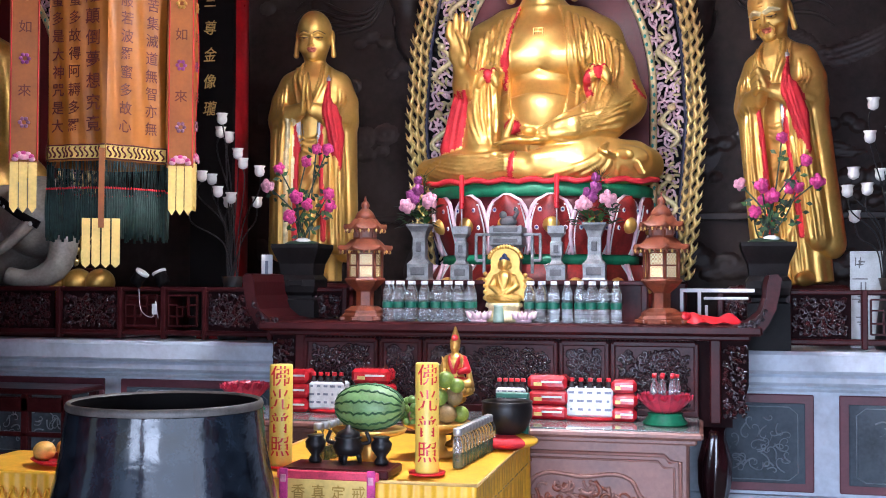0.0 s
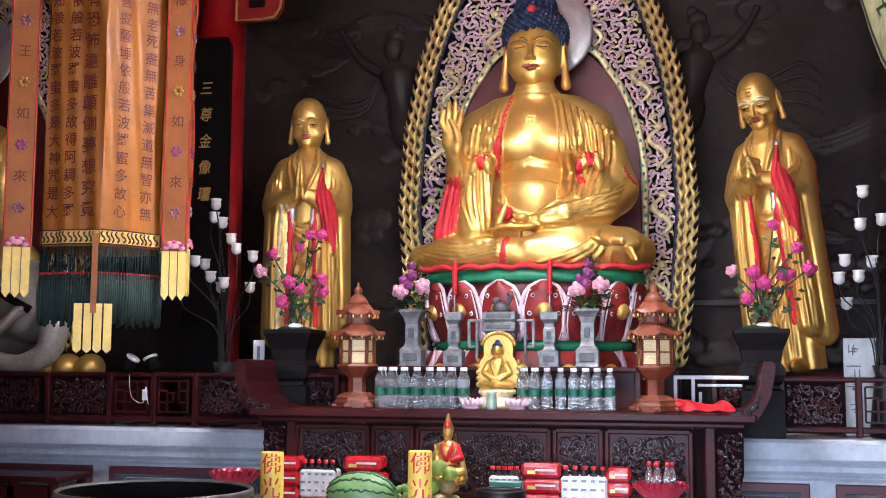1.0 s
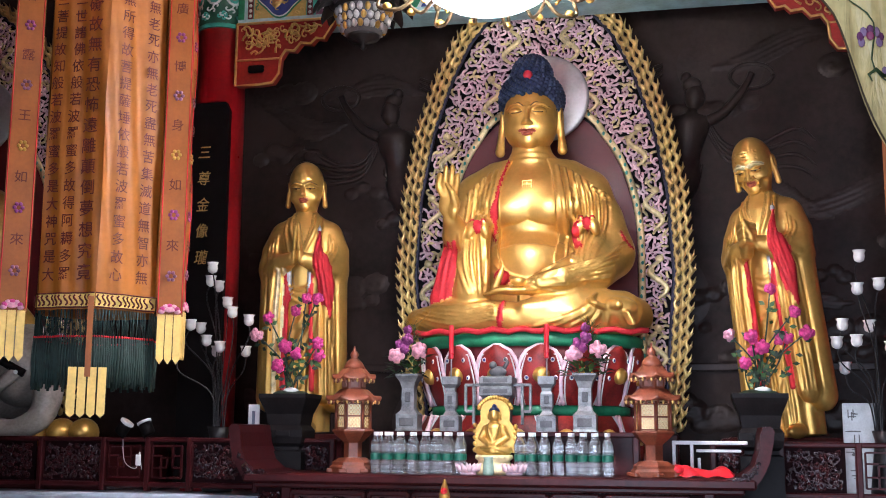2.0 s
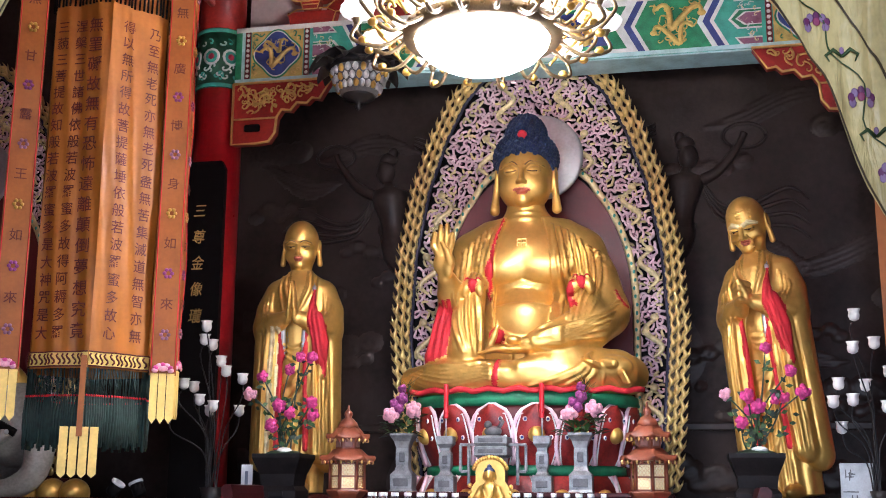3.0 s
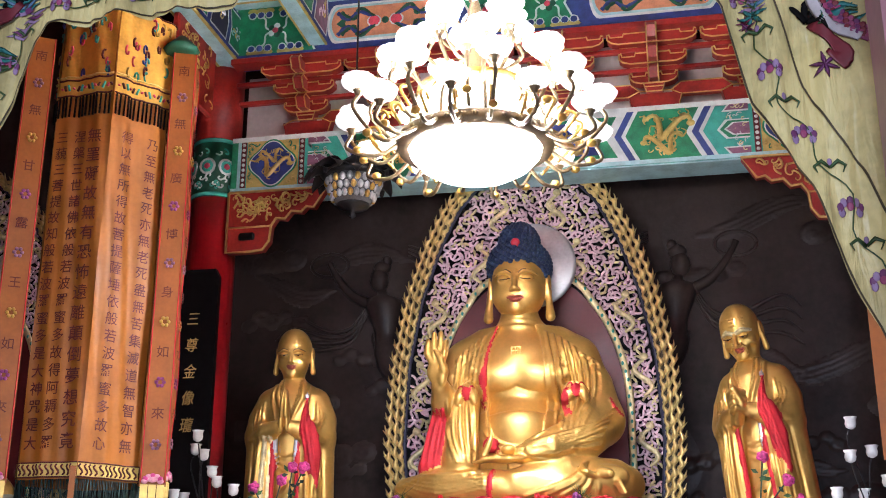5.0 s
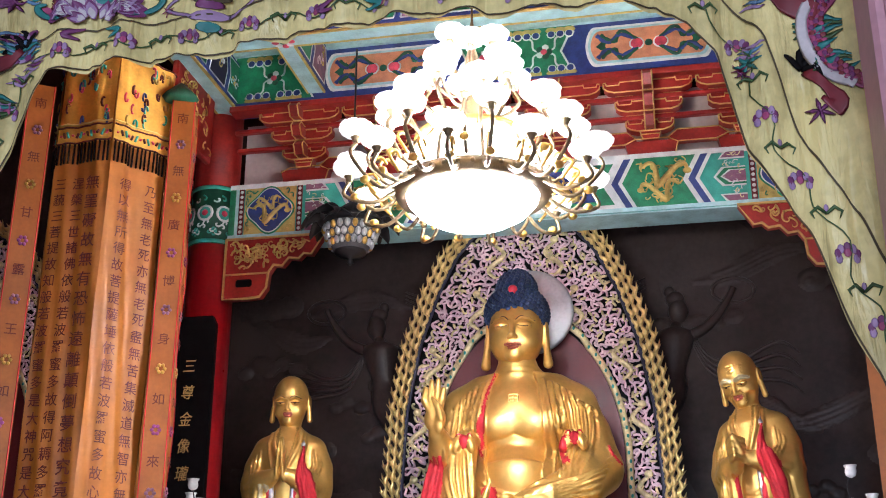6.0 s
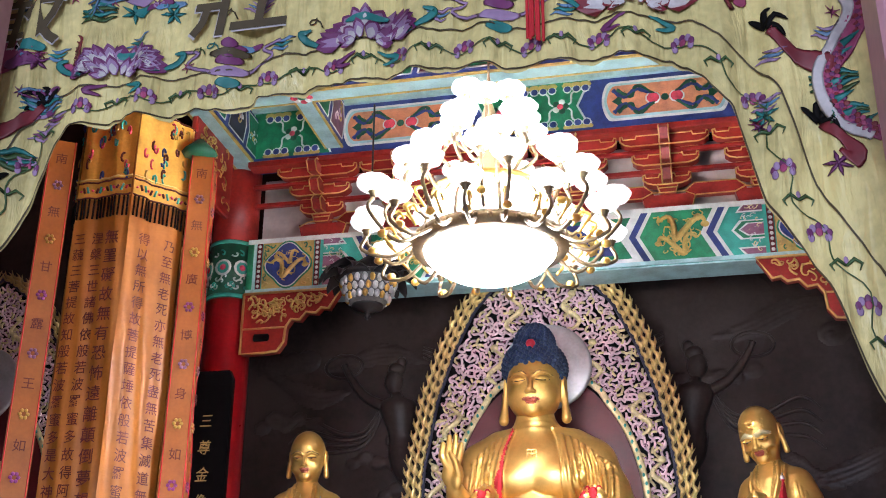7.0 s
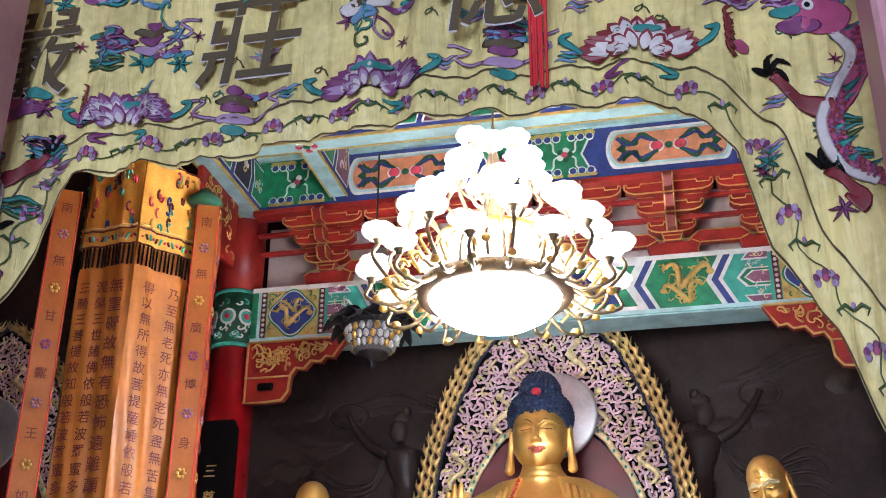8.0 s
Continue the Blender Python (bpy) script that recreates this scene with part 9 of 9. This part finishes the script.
# ---- mounts and statues of the neighbouring bay ----
e = Shape()
e.ell((-0.5, 0.25, 0.45), (0.7, 0.45, 0.42), elephant_m, 28, 16).ell((0.12, 0.0, 0.55), (0.30, 0.28, 0.30), elephant_m, 24, 14)
tr = bez([(0.30, -0.10, 0.62), (0.42, -0.2, 0.42), (0.40, -0.24, 0.20), (0.22, -0.26, 0.10), (0.04, -0.28, 0.13)], 6)
e.tube(tr, [0.12 - 0.0026 * i for i in range(len(tr))], elephant_m, 20, wave=lambda t, i: 1 + 0.03 * (i % 2))
e.tube(bez([(0.20, -0.26, 0.50), (0.0, -0.34, 0.30), (-0.25, -0.36, 0.26)], 6), [0.05 - 0.003 * i for i in range(13)], elephant_m, 14)
for k in range(3):
    e.ell((0.32 + 0.17 * k, -0.12, 0.08), (0.10, 0.12, 0.10), gold_old, 16, 10)
e.tube(bez([(-0.05, -0.26, 0.66), (0.12, -0.30, 0.56), (0.26, -0.26, 0.48)], 5), 0.03, p_black, 8)
for k in range(6):
    e.ell((-0.03 + 0.05 * k, -0.30, 0.64 - 0.03 * k), 0.016, p_white, 8, 6)
single("elephant_statue", e, (-4.78, 7.45, 1.46), "white glazed elephant statue with curled trunk and tusk", "statue")
single("elephant_plinth", Shape().box((0, 0, 0.14), (2.2, 1.0, 0.28), altar_wood, 0.02), (-4.95, 7.6, 1.165), "dark wooden plinth under the elephant", "plinth")
g = Shape()
body(g, [(0, 0.62, 0.36, 0, 0), (0.2, 0.60, 0.34, 0, 0), (0.4, 0.38, 0.28, 0, 0), (0.8, 0.42, 0.26, 0, 0), (1.1, 0.40, 0.22, 0, 0), (1.25, 0.14, 0.13, 0, 0), (1.32, 0.13, 0.13, 0, 0), (1.5, 0.18, 0.19, 0, 0), (1.65, 0.17, 0.18, 0, 0), (1.8, 0.08, 0.08, 0, 0)], gold_old, 60, 40, lambda t, z: 1 + 0.05 * math.sin(12 * t + 5 * z))
single("rider_statue", g, (-5.45, 7.75, 2.2), "gilded seated statue riding the white elephant", "statue")
cp = copy_thing(hal, pose(-5.75, 8.3, 0.1))
side_table = thing("dark_side_table", (-4.15, 6.45, 0), "dark red wooden side table before the platform", "table")
part("tabletop", Shape().box((0, 0, 0.88), (0.9, 0.4, 0.035), altar_wood, 0.008), side_table)
part("apron", Shape().box((0, -0.17, 0.80), (0.8, 0.03, 0.09), altar_wood, 0.008).box((0, -0.17, 0.62), (0.8, 0.03, 0.03), altar_wood, 0.006), side_table)
for x in (-0.4, -0.13, 0.13, 0.4):
    part("leg", Shape().box((x, -0.16, 0.43), (0.05, 0.05, 0.87), altar_wood, 0.006), side_table)
for x in (-0.4, 0.4):
    part("leg", Shape().box((x, 0.16, 0.43), (0.05, 0.05, 0.87), altar_wood, 0.006), side_table)

# ---- packs and lotus lamps on the offering table ----
PZ = 0.8275
film_red = mk("red_printed_film", (0.62, 0.02, 0.03), 0.2, 0, 0.3, 25, 0.4, 30, coat=0.3)
film_white = mk("white_printed_film", (0.74, 0.75, 0.76), 0.25, 0, 0.15, 25, 0.3, 30)
bar_grey = mk("print_grey", (0.22, 0.25, 0.32), 0.5)
dark_drink = mk("dark_bottle", (0.05, 0.04, 0.04), 0.15, 0, 0.3, 20, trans=0.2)


def red_pack(x, w, h):
    t = thing("red_pack", (x, 6.12, PZ), "shiny red shrink-wrapped offering pack", "package", "offering packs")
    layers = 3
    for k in range(layers):
        s = Shape().box((0.004 * math.sin(3 * k + x), 0, h * (k + 0.5) / layers), (w, 0.14, h / layers * 0.96), film_red, 0.018)
        p = part("bag", s, t)
        b = Shape().box((0.1 * w, -0.0715, h * (k + 0.55) / layers), (w * 0.5, 0.004, 0.010), film_white)
        b.box((-0.25 * w, -0.0715, h * (k + 0.4) / layers), (w * 0.2, 0.004, 0.018), gold_paint)
        part("print", b, p, "printed pale bars")


def white_pack(x, w, h):
    t = thing("bottle_pack", (x, 6.12, PZ), "white printed pack of small bottles on a red tray", "package", "offering packs")
    part("tray", Shape().lathe([(w * 0.55, 0), (w * 0.6, 0.01), (w * 0.6, 0.022), (w * 0.5, 0.02)], red_bright, n=30, squash=0.6), t, "round red tray")
    s = part("sleeve", Shape().box((0, 0, 0.02 + h * 0.36), (w, 0.13, h * 0.72), film_white, 0.012), t)
    b = Shape()
    rg = random.Random(int(abs(x) * 100))
    for r in range(3):
        for k in range(5):
            b.box((-w * 0.4 + k * w * 0.2, -0.066, 0.035 + h * (0.12 + 0.21 * r)), (w * rg.uniform(.05, .15), 0.004, 0.012), bar_grey)
    part("print", b, s, "grey printed bars")
    for k in range(5):
        bx = -w * 0.4 + k * w * 0.2
        part("bottle", Shape().lathe([(0.022, h * 0.7), (0.022, h * 0.8), (0.01, h * 0.95), (0.01, h * 0.98)], dark_drink, (bx, -0.03, 0), 12), t, "dark small bottle neck")
        part("cap", Shape().lathe([(0.012, h * 0.97), (0.013, h * 0.98), (0.012, h * 1.06)], red_bright, (bx, -0.03, 0), 12), t, "red cap")


for x, w, h in ((-2.20, 0.14, 0.24), (-1.77, 0.22, 0.25), (-0.80, 0.21, 0.235), (-0.40, 0.13, 0.22)):
    red_pack(x, w, h)
for x, w, h in ((-2.03, 0.20, 0.21), (-1.00, 0.16, 0.2), (-0.58, 0.24, 0.21)):
    white_pack(x, w, h)
lotus_red = mk("pink_lotus_plastic", (0.84, 0.06, 0.12), 0.35, 0, 0.3, 16, trans=0.25)
for x, y in ((-0.19, 6.0), (-2.50, 6.05)):
    t = thing("lotus_candle", (x, y, PZ), "red plastic lotus lamp on a green base", "lamp", "red lotus lamps")
    part("base", Shape().lathe([(0.10, 0), (0.115, 0.01), (0.085, 0.05), (0.09, 0.06)], p_green, n=28), t, "green base")
    pm = Shape().sheet(lambda u, v: ((u - .5) * 0.10 * math.sin(math.pi * (0.15 + 0.72 * v)) ** 0.8, -0.045 - 0.125 * v + 0.03 * v * v, 0.06 + 0.10 * v ** 1.5 + 0.025 * (2 * u - 1) ** 2 - 0.03 * v ** 6), 6, 8, lotus_red).mesh("petal")
    for rw, (n, sc, dz) in enumerate(((13, 1.0, 0.0), (12, 0.88, 0.025), (10, 0.74, 0.05), (7, 0.55, 0.075))):
        for k in range(n):
            part("petal", pm, t, "", Matrix.Translation((0, 0, dz)) @ Matrix.Rotation(2 * math.pi * (k + 0.5 * rw) / n, 4, "Z") @ Matrix.Scale(sc, 4))
    for k in range(7 if x > -1 else 0):
        a = 2 * math.pi * k / 7
        part("small_bottle", Shape().lathe([(0.019, 0.10), (0.020, 0.19), (0.009, 0.235), (0.009, 0.245)], plastic_clear, (0.06 * math.cos(a), 0.06 * math.sin(a), 0), 10).lathe([(0.011, 0.240), (0.011, 0.258)], red_bright, (0.06 * math.cos(a), 0.06 * math.sin(a), 0), 10), t, "small bottle with red cap")

# ---- small things about the balustrade ----
t = thing("spot_lamp", (-3.62, 6.94, 1.515), "pair of small black and white spot lamps on the rail", "lamp")
for k in range(2):
    at = Matrix.Translation((0.16 * k, 0, 0.06)) @ Matrix.Rotation(radians(35 - 60 * k), 4, "Y")
    part("housing", Shape().lathe([(0.03, -0.05), (0.042, -0.04), (0.042, 0.03), (0.036, 0.035)], p_black, n=18, at=at), t, "black housing")
    part("bezel", Shape().lathe([(0.043, 0.03), (0.047, 0.034), (0.047, 0.048), (0.038, 0.05)], white_plastic, n=18, at=at), t, "white ring")
    part("clamp", Shape().box((0.16 * k, 0, 0.01), (0.025, 0.03, 0.06), p_black, 0.004), t)
single("cable", Shape().tube(bez([(-3.6, 6.90, 1.50), (-3.58, 6.90, 1.36), (-3.50, 6.90, 1.32), (-3.48, 6.90, 1.42), (-3.47, 6.9, 1.36), (-3.46, 6.9, 1.31)], 8), 0.0025, white_plastic, 6), (0, 0, 0), "thin white cable looped on the balustrade", "cable")
single("tag", Shape().box((0, 0, 0), (0.035, 0.012, 0.07), white_plastic, 0.004), (-3.49, 6.905, 1.37), "small white plug on the cable", "plug")
r = thing("metal_rail", (0.08, 6.82, AZ), "small white metal rail standing on the altar end", "rail")
for c, sz in (((0, 0, 0.185), (0.42, 0.02, 0.022)), ((-0.2, 0, 0.09), (0.02, 0.02, 0.18)), ((-0.1, 0, 0.09), (0.02, 0.02, 0.18)), ((0.05, 0, 0.14), (0.25, 0.02, 0.016)), ((-0.06, 0, 0.05), (0.018, 0.02, 0.1))):
    part("bar", Shape().box(c, sz, white_plastic, 0.003), r)
s = Shape()
s.sheet(lambda u, v: (-0.16 + 0.34 * u, -0.08 + 0.16 * v, 0.008 + (0.05 + 0.02 * math.sin(9 * u)) * math.sin(math.pi * u) ** 0.5 * math.sin(math.pi * v) + 0.006 * math.sin(20 * u + 9 * v)), 24, 14, red_bright)
s.ell((-0.13, -0.02, 0.035), (0.045, 0.05, 0.035), red_bright, 14, 8)
single("red_cloth_bundle", s, (0.03, 6.54, AZ), "crumpled red cloth bundle lying on the altar", "cloth")
t = thing("notice_board", (0.955, 7.25, 1.165), "pale grey standing board with dark written strokes", "board")
part("panel", Shape().box((0, 0, 0.29), (0.19, 0.02, 0.58), mk("pale_paper", (0.52, 0.56, 0.58), 0.6, 0, 0.2, 12), 0.004), t)
s, rg = Shape(), random.Random(12)
for k in range(4):
    for j in range(6):
        s.box((-0.035 + rg.uniform(-.03, .03), -0.012 - 0.0004 * j, 0.51 - 0.115 * k + rg.uniform(-.03, .03)), rg.choice(((0.045, 0.003, 0.006), (0.006, 0.003, 0.05), (0.025, 0.003, 0.007))), pewter_dk)
part("print", s, t, "dark unreadable strokes")
t = thing("card", (-2.73, 6.95, 1.515), "small pale printed card standing on the rail", "card")
part("paper", Shape().box((0, 0, 0.105), (0.075, 0.01, 0.21), white_plastic, 0.003), t)
part("print", Shape().box((0.0, -0.007, 0.10), (0.02, 0.004, 0.14), bar_grey), t, "blue-grey printed bar")
